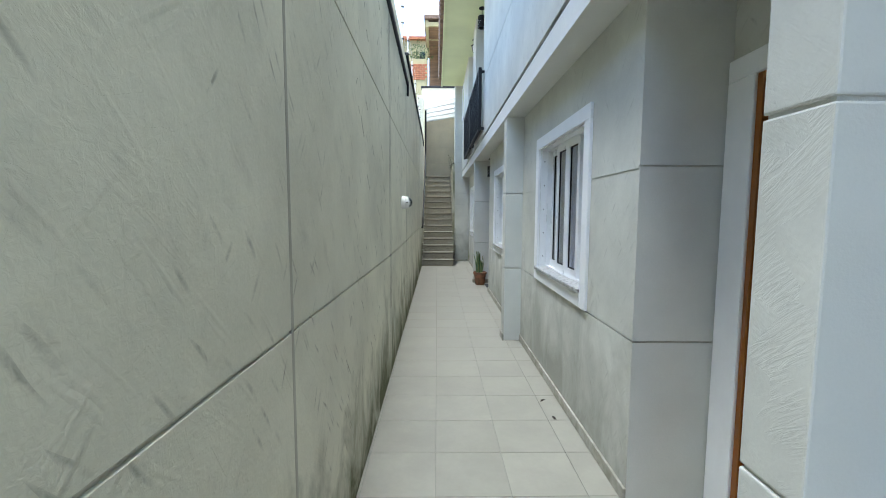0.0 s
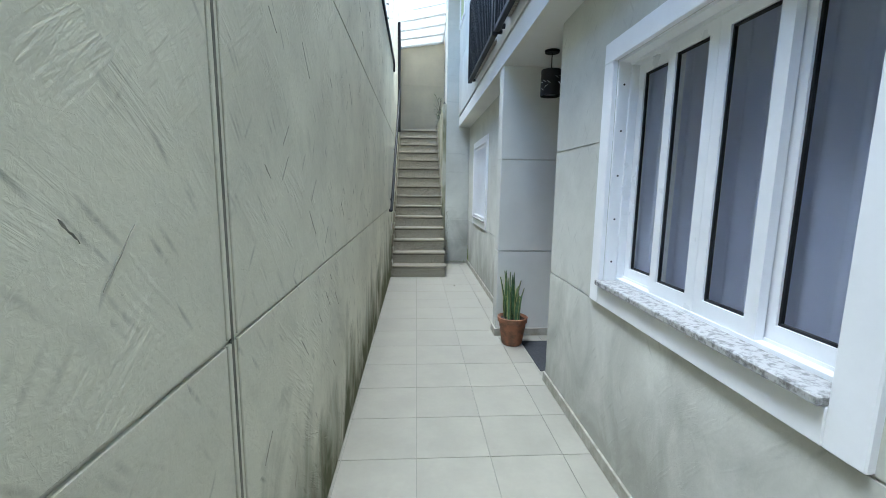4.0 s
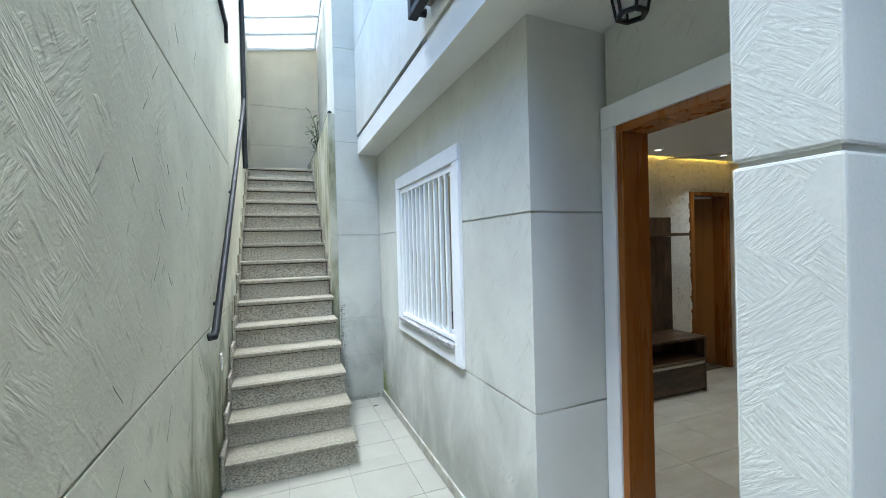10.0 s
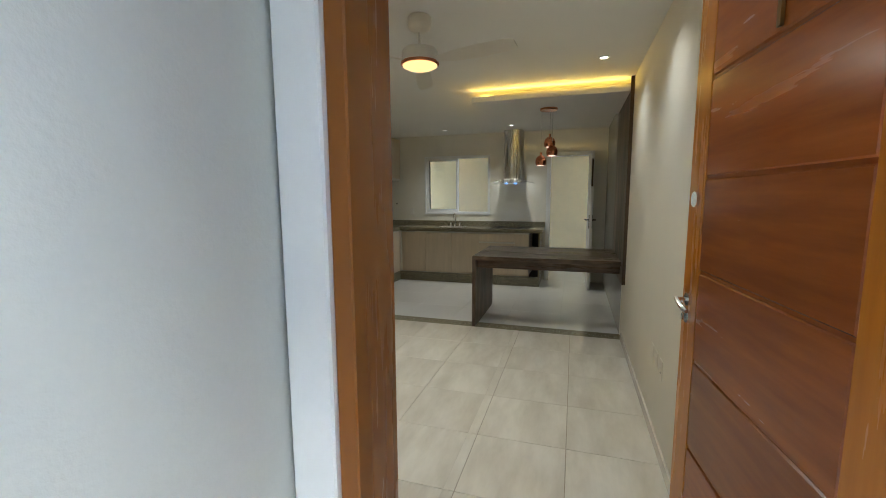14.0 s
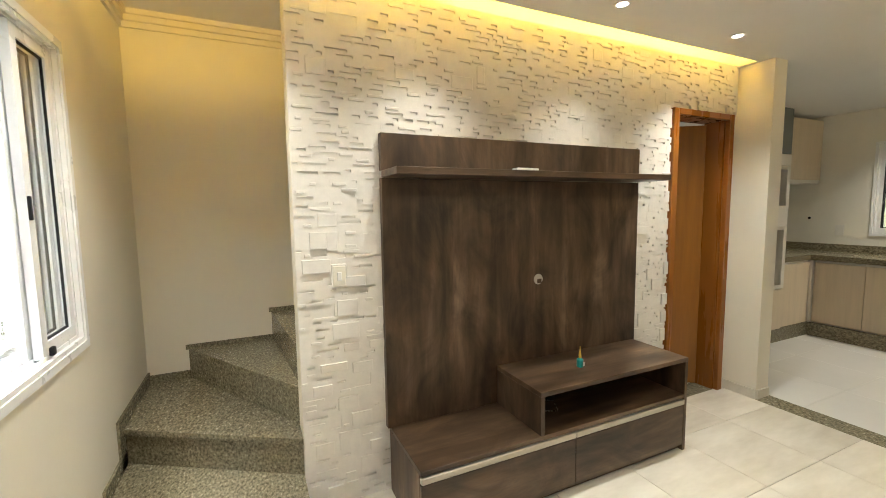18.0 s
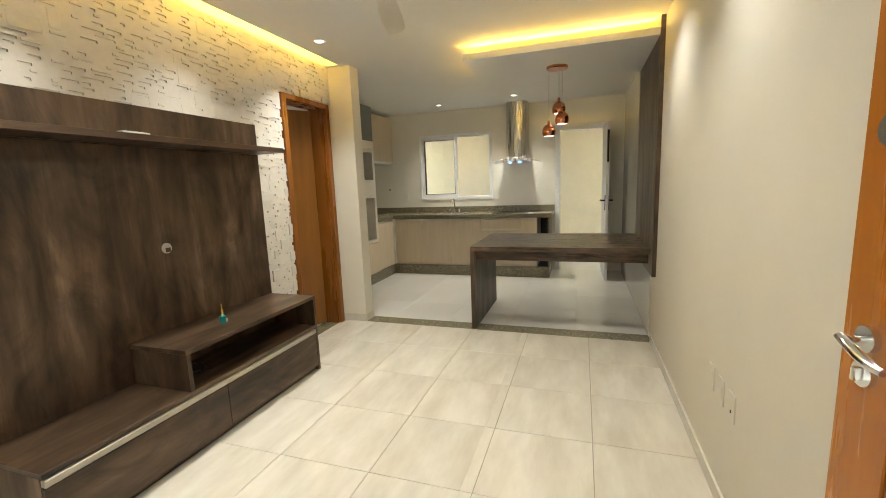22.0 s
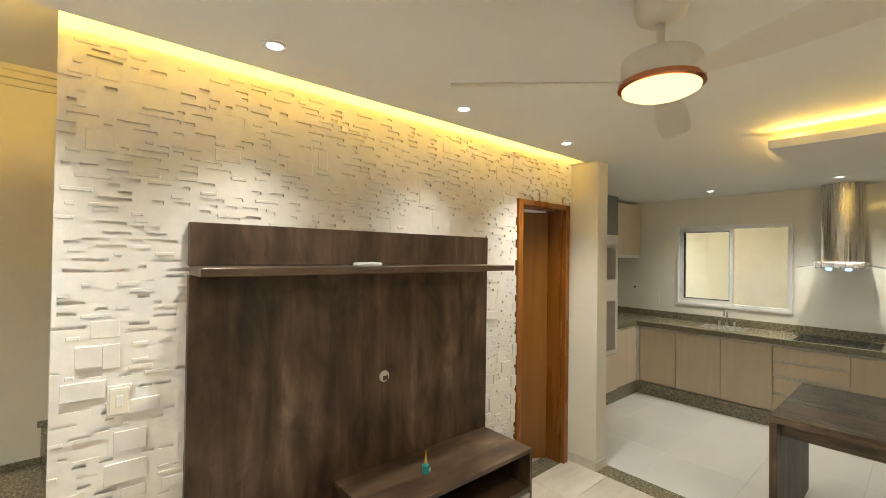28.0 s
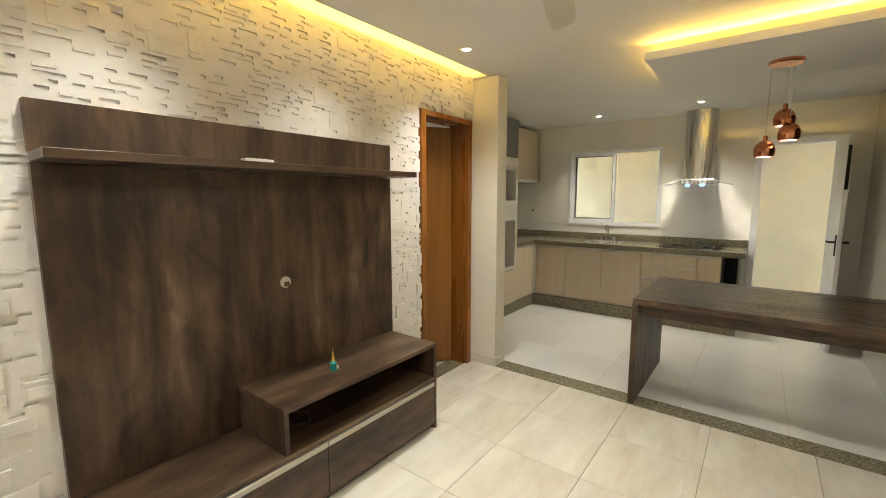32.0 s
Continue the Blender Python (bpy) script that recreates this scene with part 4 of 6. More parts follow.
def canopy():
    ob = thing("canopy", (0.03, 15.1, 5.1), "milky polycarbonate canopy in a white metal frame over the landing", "canopy")
    x0, x1, y0, y1, n = XL + 0.015, 0.62, 14.30, 15.965, 4

    def lift(bm):  # the sheet falls towards the boundary wall and towards the landing wall
        for v in bm.verts:
            v.co.z += 5.28 - 0.16 * (v.co.y - y0) - (0.24 - 0.05 * (v.co.y - y0)) * (x1 - v.co.x) / (x1 - x0)
        return bm

    for i in range(n):
        a, b = y0 + (y1 - y0) * i / n, y0 + (y1 - y0) * (i + 1) / n
        part("panel", lift(bx(x0, x1, a + 0.018, b - 0.018, 0, 0.012)), "poly", ob)
    for i in range(n + 1):
        y = y0 + (y1 - y0) * i / n
        part("bar", lift(bx(x0, x1, y - 0.020, y + 0.020, -0.03, 0.02, 0.003)), "alu", ob)
    for x in (x0 - 0.01, x1 + 0.002):
        part("edge_rail", lift(bx(x - 0.014, x + 0.014, y0 - 0.02, y1 + 0.02, -0.034, 0.024, 0.003)), "alu", ob)
    return ob


canopy()


def trim_frame(par, x0, x1, y0, y1, z0, z1, w, sill=True, bottom=True, mat_="white"):
    """White moulding round an opening whose clear size is y0..y1, z0..z1."""
    part("trim", bx(x0, x1, y0 - w, y1 + w, z1, z1 + w, 0.004), mat_, par)
    for a, b in ((y0 - w, y0), (y1, y1 + w)):
        part("trim", bx(x0, x1, a, b, z0 - (w if bottom else 0), z1, 0.004), mat_, par)
    if bottom:
        part("trim", bx(x0, x1, y0, y1, z0 - w, z0, 0.004), mat_, par)


def sash(par, x, y0, y1, z0, z1, w=0.045, d=0.028):
    s = part("sash", pierced("x", x, x + d, y0, y1, z0, z1, [(y0 + w, y1 - w, z0 + w * 1.2, z1 - w)]), "alu", par, "white aluminium sash")
    part("gasket", pierced("x", x + 0.008, x + d - 0.008, y0 + w - 0.001, y1 - w + 0.001, z0 + w * 1.2 - 0.001, z1 - w + 0.001, [(y0 + w + 0.008, y1 - w - 0.008, z0 + w * 1.2 + 0.008, z1 - w - 0.008)]), "iron", s)
    p = part("pane", bx(x + d / 2 - 0.002, x + d / 2 + 0.002, y0 + w + 0.004, y1 - w - 0.004, z0 + w * 1.2 + 0.004, z1 - w - 0.004), "glass", s)
    p.visible_shadow = False
    return s


def front_window(name, y, label, grille=False, screws=True):
    y0, y1 = y
    z0, z1 = WZ
    ob = thing(name, (XF, (y0 + y1) / 2, z0), label, "window", kind="structure")
    trim_frame(ob, XF - 0.022, XF + 0.004, y0 - 0.0, y1 + 0.0, z0 - 0.005, z1, 0.10)
    if grille:
        part("reveal", pierced("x", XF + 0.0045, XF + 0.045, y0 - 0.0895, y1 + 0.1195, z0 - 0.0195, z1 + 0.0345, [(y0 + 0.012, y1 - 0.012, z0, z1 - 0.012)]), "white", ob, "white painted reveal")
    else:
        part("reveal", pierced("x", XF + 0.004, XF + 0.15, y0 - 0.001, y1 + 0.001, z0 - 0.001, z1 + 0.001, [(y0 + 0.012, y1 - 0.012, z0 + 0.0, z1 - 0.012)]), "white", ob, "white painted reveal")
    part("sill", bx(XF - 0.045, XF + 0.10, y0 + 0.003, y1 - 0.003, z0 - 0.004, z0 + 0.022, 0.004), "sill", ob, "speckled grey granite sill")
    xf = XF + (0.075 if grille else 0.060)
    if grille:  # frame with three tracks; two leaves stand stacked at each side
        fy0, fy1, fz0, fz1 = y0 - 0.088, y1 + 0.118, z0 - 0.018, z1 + 0.033
        part("frame", pierced("x", xf, 1.116, fy0, fy1, fz0, fz1, [(fy0 + 0.022, fy1 - 0.022, fz0 + 0.026, fz1 - 0.022)]), "alu", ob)
        for k in range(3):
            x = xf + 0.008 + k * 0.032
            part("track", pierced("x", x, x + 0.004, fy0 + 0.021, fy1 - 0.021, fz0 + 0.025, fz1 - 0.021, [(fy0 + 0.034, fy1 - 0.034, fz0 + 0.04, fz1 - 0.034)]), "alu", ob)
        part("flange", pierced("x", 1.1125, 1.122, fy0 - 0.022, fy1 + 0.022, fz0 - 0.022, fz1 + 0.022, [(fy0 + 0.008, fy1 - 0.008, fz0 + 0.008, fz1 - 0.008)]), "alu", ob, "slim white inner flange")
        for k, (a, b) in enumerate(((fy0 + 0.03, fy0 + 0.335), (fy0 + 0.05, fy0 + 0.37), (fy1 - 0.345, fy1 - 0.05), (fy1 - 0.325, fy1 - 0.03))):
            sash(ob, xf + (0.012 if k in (0, 2) else 0.045), a, b, fz0 + 0.034, fz1 - 0.03, 0.042, 0.026)
    else:
        part("frame", pierced("x", xf, xf + 0.085, y0 + 0.0125, y1 - 0.0125, z0 + 0.022, z1 - 0.0125, [(y0 + 0.026, y1 - 0.026, z0 + 0.036, z1 - 0.026)]), "alu", ob)
        for k in range(2):
            part("track", bx(xf + 0.034 + k * 0.036, xf + 0.038 + k * 0.036, y0 + 0.026, y1 - 0.026, z0 + 0.036, z0 + 0.046), "alu", ob)
        q = (y1 - y0 - 0.046) / 4
        a = y0 + 0.023
        for i in range(4):
            inner = i in (0, 3)
            sash(ob, xf + (0.040 if inner else 0.004), a + i * q - (0.02 if i == 3 else 0.0), a + (i + 1) * q + (0.02 if i == 0 else -0.001 if i == 1 else 0.0), z0 + 0.034, z1 - 0.024, 0.050, 0.030)
    if screws:
        for i in range(5):
            z = z0 + 0.12 + i * 0.22
            for yy, s in ((y0 + 0.012, 1), (y1 - 0.012, -1)):
                part("bolt_hole", sweep([(XF + 0.034, yy - s * 0.001, z), (XF + 0.034, yy + s * 0.0015, z)], 0.005, seg=8), "iron", ob)
    if grille:
        part("grille_rail", bx(XF - 0.012, XF + 0.012, y0 + 0.014, y1 - 0.014, z1 - 0.045, z1 - 0.02), "white", ob, "white steel grille")
        part("grille_rail", bx(XF - 0.012, XF + 0.012, y0 + 0.014, y1 - 0.014, z0 + 0.035, z0 + 0.06), "white", ob)
        n = 12
        for i in range(n):
            yy = y0 + 0.035 + (y1 - y0 - 0.07) * i / (n - 1)
            part("grille_bar", bx(XF - 0.010, XF + 0.014, yy - 0.012, yy + 0.012, z0 + 0.03, z1 - 0.02, 0.002), "white", ob)
    if grille:
        part("latch", bx(1.090, 1.104, y1 - 0.205, y1 - 0.19, 1.44, 1.52, 0.003), "iron", ob, "black window latch")
        part("latch", bx(1.104, 1.118, y1 - 0.19, y1 - 0.165, z0 + 0.02, z0 + 0.05, 0.003), "iron", ob, "black window stop")
    return ob


front_window("window_1", W1, "white aluminium sliding window with granite sill")
front_window("window_2", W2, "white aluminium sliding window with granite sill")
front_window("window_3", W3, "white window behind a white vertical bar grille", True, False)


def curtain(y0, y1, x, z0, z1, folds, seed):
    rnd = random.Random(seed)
    ob = thing("curtain", (x, (y0 + y1) / 2, z0), "pale grey curtain hanging in soft folds behind the window", "curtain", "curtains")
    bm = bmesh.new()
    n, cols = folds * 10, []
    ph = [rnd.uniform(0.8, 1.25) for _ in range(folds + 1)]
    for i in range(n + 1):
        f = i / 10
        d = 0.02 * math.sin(2 * math.pi * f) * ph[min(int(f), folds)]
        cols.append([bm.verts.new((x + d * k, y0 + (y1 - y0) * i / n, z)) for k, z in ((1.0, z0), (0.95, (z0 + z1) / 2), (0.75, z1))])
    for u, v in zip(cols, cols[1:]):
        for j in range(2):
            bm.faces.new((u[j], v[j], v[j + 1], u[j + 1]))
    bmesh.ops.solidify(bm, geom=bm.faces[:], thickness=0.004)
    part("fabric", bm, "curtain", ob, smooth=True)
    part("rod", sweep([(x, y0 - 0.05, z1 + 0.012), (x, y1 + 0.05, z1 + 0.012)], 0.012), "alu", ob)
    for yy in (y0 - 0.03, y1 + 0.03):
        part("bracket", sweep([(1.099, yy, z1 + 0.012), (x, yy, z1 + 0.012)], 0.008, seg=8), "alu", ob)


curtain(W1[0] - 0.1, W1[1] + 0.1, 1.135, 0.7, 2.25, 14, 1)
curtain(W2[0] - 0.1, W2[1] + 0.1, 1.135, 0.7, 2.25, 14, 2)


def door_leaf(par, hinge, turn, width, height, thick=0.036, stile="lit_stile_wood"):
    """A timber leaf along +x from its hinge, then turned; grooved boards between two stiles."""
    m = Matrix.Translation(hinge) @ Matrix.Rotation(radians(turn), 4, "Z")

    def put(name, bm, material, parent, label="", smooth=False):
        bmesh.ops.transform(bm, matrix=m, verts=bm.verts)
        return part(name, bm, material, parent, label, smooth)

    st = 0.115
    leaf = put("leaf", bx(0, width, 0.006, thick - 0.006, 0.008, height), "door_wood", par, "reddish brown varnished timber leaf")
    for a, b in ((0, st), (width - st, width)):
        put("stile", bx(a, b, 0, thick, 0.008, height, 0.002), stile, leaf)
    n = 7
    h = (height - 0.008) / n
    for i in range(n):
        put("board", bx(st + 0.002, width - st - 0.002, 0.001, thick - 0.001, 0.008 + i * h + (0.005 if i else 0), 0.008 + (i + 1) * h - (0.005 if i < n - 1 else 0), 0.004), "door_wood", leaf)
    for side in (-1, 1):
        f = 0.0 if side < 0 else thick
        x = width - 0.062
        put("rosette", sweep([(x, f, 1.066), (x, f + side * 0.010, 1.066)], 0.0215, seg=24), "chrome", leaf, "chrome rosette")
        put("lever", sweep([(x, f + side * 0.008, 1.066), (x, f + side * 0.030, 1.066), (x + 0.008, f + side * 0.037, 1.067), (x - 0.014, f + side * 0.040, 1.062), (x - 0.034, f + side * 0.037, 1.052), (x - 0.056, f + side * 0.036, 1.046), (x - 0.082, f + side * 0.036, 1.045)], [0.008, 0.008, 0.0085, 0.0085, 0.009, 0.009, 0.007], flat=0.75), "chrome", leaf, "chrome lever handle", True)
        put("key_rose", sweep([(x, f, 1.008), (x, f + side * 0.009, 1.008)], 0.0215, seg=24), "chrome", leaf, "chrome key plate")
        put("key_knob", bx(x - 0.004, x + 0.004, f + (0.009 if side > 0 else -0.022), f + (0.022 if side > 0 else -0.009), 0.996, 1.020, 0.002), "chrome", leaf)
        put("peep_lock", sweep([(x, f, 1.39), (x, f + side * 0.008, 1.39)], 0.025, seg=24), "chrome", leaf, "chrome upper lock")
    for z in (0.28, 1.05, 1.82):
        put("hinge", bx(-0.012, 0.012, thick - 0.004, thick + 0.010, z - 0.05, z + 0.05, 0.002), "steel", leaf, "steel hinge")
        put("hinge_pin", sweep([(0, thick + 0.012, z - 0.052), (0, thick + 0.012, z + 0.052)], 0.007, seg=10), "steel", leaf)
    return leaf


def entry_door(name, d, label, hinge_low, open_turn=None, charm=False):
    y0, y1 = d
    ob = thing(name, (XD, (y0 + y1) / 2, 0), label, "door", kind="structure")
    fw = 0.035
    for a, b in ((y0, y0 + fw), (y1 - fw, y1)):
        part("jamb", bx(XD - 0.012, XD + 0.142, a, b, 0.012, DZ, 0.003), "frame_wood", ob)
    part("head", bx(XD - 0.012, XD + 0.142, y0 + fw, y1 - fw, DZ - fw, DZ, 0.003), "frame_wood", ob)
    lo, hi = {D0: (1.142, 2.132), D1: (7.898, 8.845), D2: (9.052, 10.036)}[d]
    part("trim", bx(XD - 0.025, XD + 0.002, lo, hi, DZ, DZ + 0.10, 0.004), "white", ob, "white painted door surround")
    part("trim", bx(XD - 0.025, XD + 0.002, lo, y0, 0, DZ, 0.004), "white", ob)
    part("trim", bx(XD - 0.025, XD + 0.002, y1, hi, 0, DZ, 0.004), "white", ob)
    w = y1 - y0 - 2 * fw - 0.006
    if open_turn is None:
        if hinge_low:
            leaf = door_leaf(ob, (XD + 0.10, y0 + fw + 0.003, 0.012), 90, w, DZ - fw - 0.016, stile="frame_wood")
        else:
            leaf = door_leaf(ob, (XD + 0.064, y1 - fw - 0.003, 0.012), -90, w, DZ - fw - 0.016, stile="door_wood")
    else:
        leaf = door_leaf(ob, (XD + 0.146, y0 + fw - 0.004, 0.012), open_turn, w + 0.08, DZ - fw - 0.016)
    if open_turn is not None:  # brass house number on the outer face
        cu = bpy.data.curves.new("house_number", "FONT")
        cu.body, cu.size, cu.extrude, cu.align_x = "1", 0.15, 0.004, "CENTER"
        tmp = new("house_number", cu)
        me = bpy.data.meshes.new_from_object(tmp)
        bpy.data.objects.remove(tmp)
        bm = bmesh.new()
        bm.from_mesh(me)
        hm = Matrix.Translation((XD + 0.146, y0 + fw - 0.004, 0.012)) @ Matrix.Rotation(radians(open_turn), 4, "Z")
        bmesh.ops.transform(bm, matrix=hm @ Matrix.Translation((w * 0.52, 0.040, 1.76)) @ Matrix.Rotation(radians(180), 4, "Z") @ Matrix.Rotation(radians(90), 4, "X"), verts=bm.verts)
        part("house_number", bm, "brass", leaf, "aged brass numeral")
    if charm:
        x = XD + 0.058
        yy = (y0 + y1) / 2 - 0.02
        part("peephole", sweep([(x + 0.008, yy, 1.80), (x - 0.004, yy, 1.80)], 0.013, seg=14), "copper", leaf, "brass peephole")
        for k in range(12):
            part("bead", lathe([(0.003, -0.005), (0.007, -0.003), (0.008, 0), (0.007, 0.003), (0.003, 0.005)], (x - 0.002, yy, 1.72 - k * 0.018), seg=8), "brick", leaf)
        part("bead_bar", sweep([(x - 0.002, yy - 0.025, 1.66), (x - 0.002, yy + 0.025, 1.66)], 0.005, seg=6), "brick", leaf)
    return ob


entry_door("door_1", D0, "closed reddish timber entry door in a white surround", True)
entry_door("door_2", D1, "closed reddish timber entry door with hanging beads", False, charm=True)
entry_door("door_3", D2, "open reddish timber entry door in a white surround", False, 5.8)


def lantern(at, top, drop, label):
    """A six-sided black lantern on a chain."""
    x, y = at
    ob = thing("lantern", (x, y, top), label, "lantern", "lanterns")
    part("ceiling_rose", lathe([(0.0, 0), (0.062, 0), (0.06, -0.010), (0.048, -0.02), (0.012, -0.026), (0, -0.026)], (x, y, top)), "iron", ob, smooth=True)
    z0 = top - drop
    n = int(drop / 0.026)
    for i in range(n):
        zc = top - 0.03 - i * (drop - 0.03) / n
        a = 0.008
        pts = [(x + (a * math.cos(q) if i % 2 else 0), y + (0 if i % 2 else a * math.cos(q)), zc - 0.010 + 0.014 * math.sin(q)) for q in (2 * math.pi * k / 10 for k in range(11))]
        part("chain_link", sweep(pts, 0.0022, seg=6), "iron", ob)
    part("cable", sweep([(x + 0.014, y, top - 0.02), (x + 0.02, y, top - drop * 0.5), (x + 0.01, y, z0)], 0.003, seg=6), "iron", ob)
    part("cap", lathe([(0.0, 0.03), (0.014, 0.028), (0.02, 0.012), (0.085, -0.006), (0.088, -0.016), (0.07, -0.018), (0, -0.018)], (x, y, z0), seg=6), "iron", ob)
    for k in range(6):
        q = 2 * math.pi * k / 6
        c, s = math.cos(q), math.sin(q)
        part("rib", sweep([(x + 0.070 * c, y + 0.070 * s, z0 - 0.014), (x + 0.045 * c, y + 0.045 * s, z0 - 0.15)], 0.0055, seg=6), "iron", ob)
        c2, s2 = math.cos(q + 2 * math.pi / 6), math.sin(q + 2 * math.pi / 6)
        bm = bmesh.new()
        vs = [bm.verts.new(p) for p in ((x + 0.068 * c, y + 0.068 * s, z0 - 0.016), (x + 0.068 * c2, y + 0.068 * s2, z0 - 0.016), (x + 0.044 * c2, y + 0.044 * s2, z0 - 0.147), (x + 0.044 * c, y + 0.044 * s, z0 - 0.147))]
        bm.faces.new(vs)
        bmesh.ops.solidify(bm, geom=bm.faces[:], thickness=0.002)
        part("pane", bm, "frost", ob)
    part("bottom_ring", lathe([(0.036, -0.146), (0.049, -0.146), (0.049, -0.158), (0.036, -0.158)], (x, y, z0), seg=6, ring=True), "iron", ob)
    part("bulb", lathe([(0, 0.03), (0.012, 0.03), (0.014, 0.0), (0.026, -0.03), (0.024, -0.05), (0.01, -0.064), (0, -0.066)], (x, y, z0 - 0.05), seg=14), "plastic", ob, smooth=True)
    return ob


lan = lantern((0.99, 9.50), 2.537, 0.115, "black six-sided porch lantern with frosted panes on a chain")


def drum_lamp(at, top, drop):
    x, y = at
    ob = thing("drum_lamp", (x, y, top), "black pierced metal drum lamp hanging in the entry", "lamp", "drum lamps")
    part("ceiling_rose", lathe([(0, 0), (0.06, 0), (0.056, -0.018), (0, -0.02)], (x, y, top)), "iron", ob)
    part("cord", sweep([(x, y, top - 0.015), (x, y, top - drop)], 0.004, seg=6), "iron", ob)
    z = top - drop
    part("drum", lathe([(0, 0), (0.078, 0), (0.08, -0.004), (0.08, -0.20), (0.072, -0.20), (0.072, -0.012), (0, -0.012)], (x, y, z), seg=28), "iron", ob, smooth=True)
    rnd = random.Random(4)
    for k in range(22):
        q, zz, tl = rnd.uniform(0, 6.28), rnd.uniform(0.04, 0.165), rnd.uniform(-1, 1)
        pts = [(x + 0.0805 * math.cos(q + t * 0.16), y + 0.0805 * math.sin(q + t * 0.16), z - zz + t * tl * 0.014) for t in (-1, 0, 1)]
        part("cut_out", sweep(pts, [0.002, 0.006, 0.002], seg=6, flat=0.4), "plastic", ob, "pale leaf-shaped cut-out")
    part("diffuser", lathe([(0, -0.175), (0.07, -0.175), (0.07, -0.18), (0, -0.18)], (x, y, z)), "frost", ob)
    return ob


dl = drum_lamp((1.05, 8.43), 2.537, 0.15)
copy_thing(dl, Matrix.Translation((0.80, 8.12, 5.219)))
copy_thing(lan, Matrix.Translation((0.80, 9.53, 5.219)))


def bulkhead(at):
    x, y, z = at
    ob = thing("wall_lamp", at, "oval white bulkhead lamp with clear ribbed glass on the wall", "wall lamp")
    m = Matrix.Translation(at) @ Matrix.Rotation(radians(90), 4, "Y") @ Matrix.Diagonal((0.88, 1, 1, 1))

    def put(name, bm, material, label="", smooth=True):
        bmesh.ops.transform(bm, matrix=m, verts=bm.verts)
        return part(name, bm, material, ob, label, smooth)

    put("base", lathe([(0, 0), (0.088, 0), (0.09, 0.006), (0.089, 0.034), (0.084, 0.042), (0.076, 0.042), (0.072, 0.028), (0, 0.028)], (0, 0, 0), seg=32, squash=0.85), "plastic", "white plastic base ring")
    dome = [(0.081, 0.038)]
    for k in range(1, 13):  # stepped ribs
        q = radians(90 * k / 12.0)
        dome += [(0.081 * math.cos(q) + 0.002, 0.038 + 0.088 * math.sin(q) - 0.002), (0.081 * math.cos(q), 0.038 + 0.088 * math.sin(q))]
    put("glass_dome", lathe(dome, (0, 0, 0), seg=32, squash=0.85), "lamp_glass", "clear ribbed glass dome")
    lid = lathe([(r + 0.003, z + 0.001) for r, z in dome], (0, 0, 0), seg=48, squash=0.85)
    bmesh.ops.delete(lid, geom=[f for f in lid.faces if f.calc_center_median().z > 0.074 - 0.25 * f.calc_center_median().y or len(f.verts) > 4], context="FACES")
    bmesh.ops.solidify(lid, geom=lid.faces[:], thickness=0.0025)
    put("eyelid", lid, "plastic", "white plastic shield round the glass")
    put("slot", bx(-0.005, 0.005, -0.080, -0.064, 0.052, 0.078), "iron", "dark screw slot", False)
    put("reflector", lathe([(0, 0.032), (0.074, 0.032), (0.072, 0.036), (0, 0.036)], (0, 0, 0), squash=0.78), "plastic", "white reflector plate")
    put("bulb", lathe([(0, 0.036), (0.018, 0.03), (0.03, 0.05), (0.028, 0.07), (0, 0.085)], (0, 0, 0)), "plastic")
    return ob


bulkhead((XL, 5.15, 1.60))

plate = thing("switch_plate", (XL, 11.77, 0.81), "white plastic switch plate on the boundary wall", "switch")
part("plate", bx(XL, XL + 0.010, 11.735, 11.805, 0.75, 0.87, 0.003), "plastic", plate)
part("rocker", bx(XL + 0.010, XL + 0.015, 11.755, 11.785, 0.785, 0.835, 0.002), "plastic", plate)


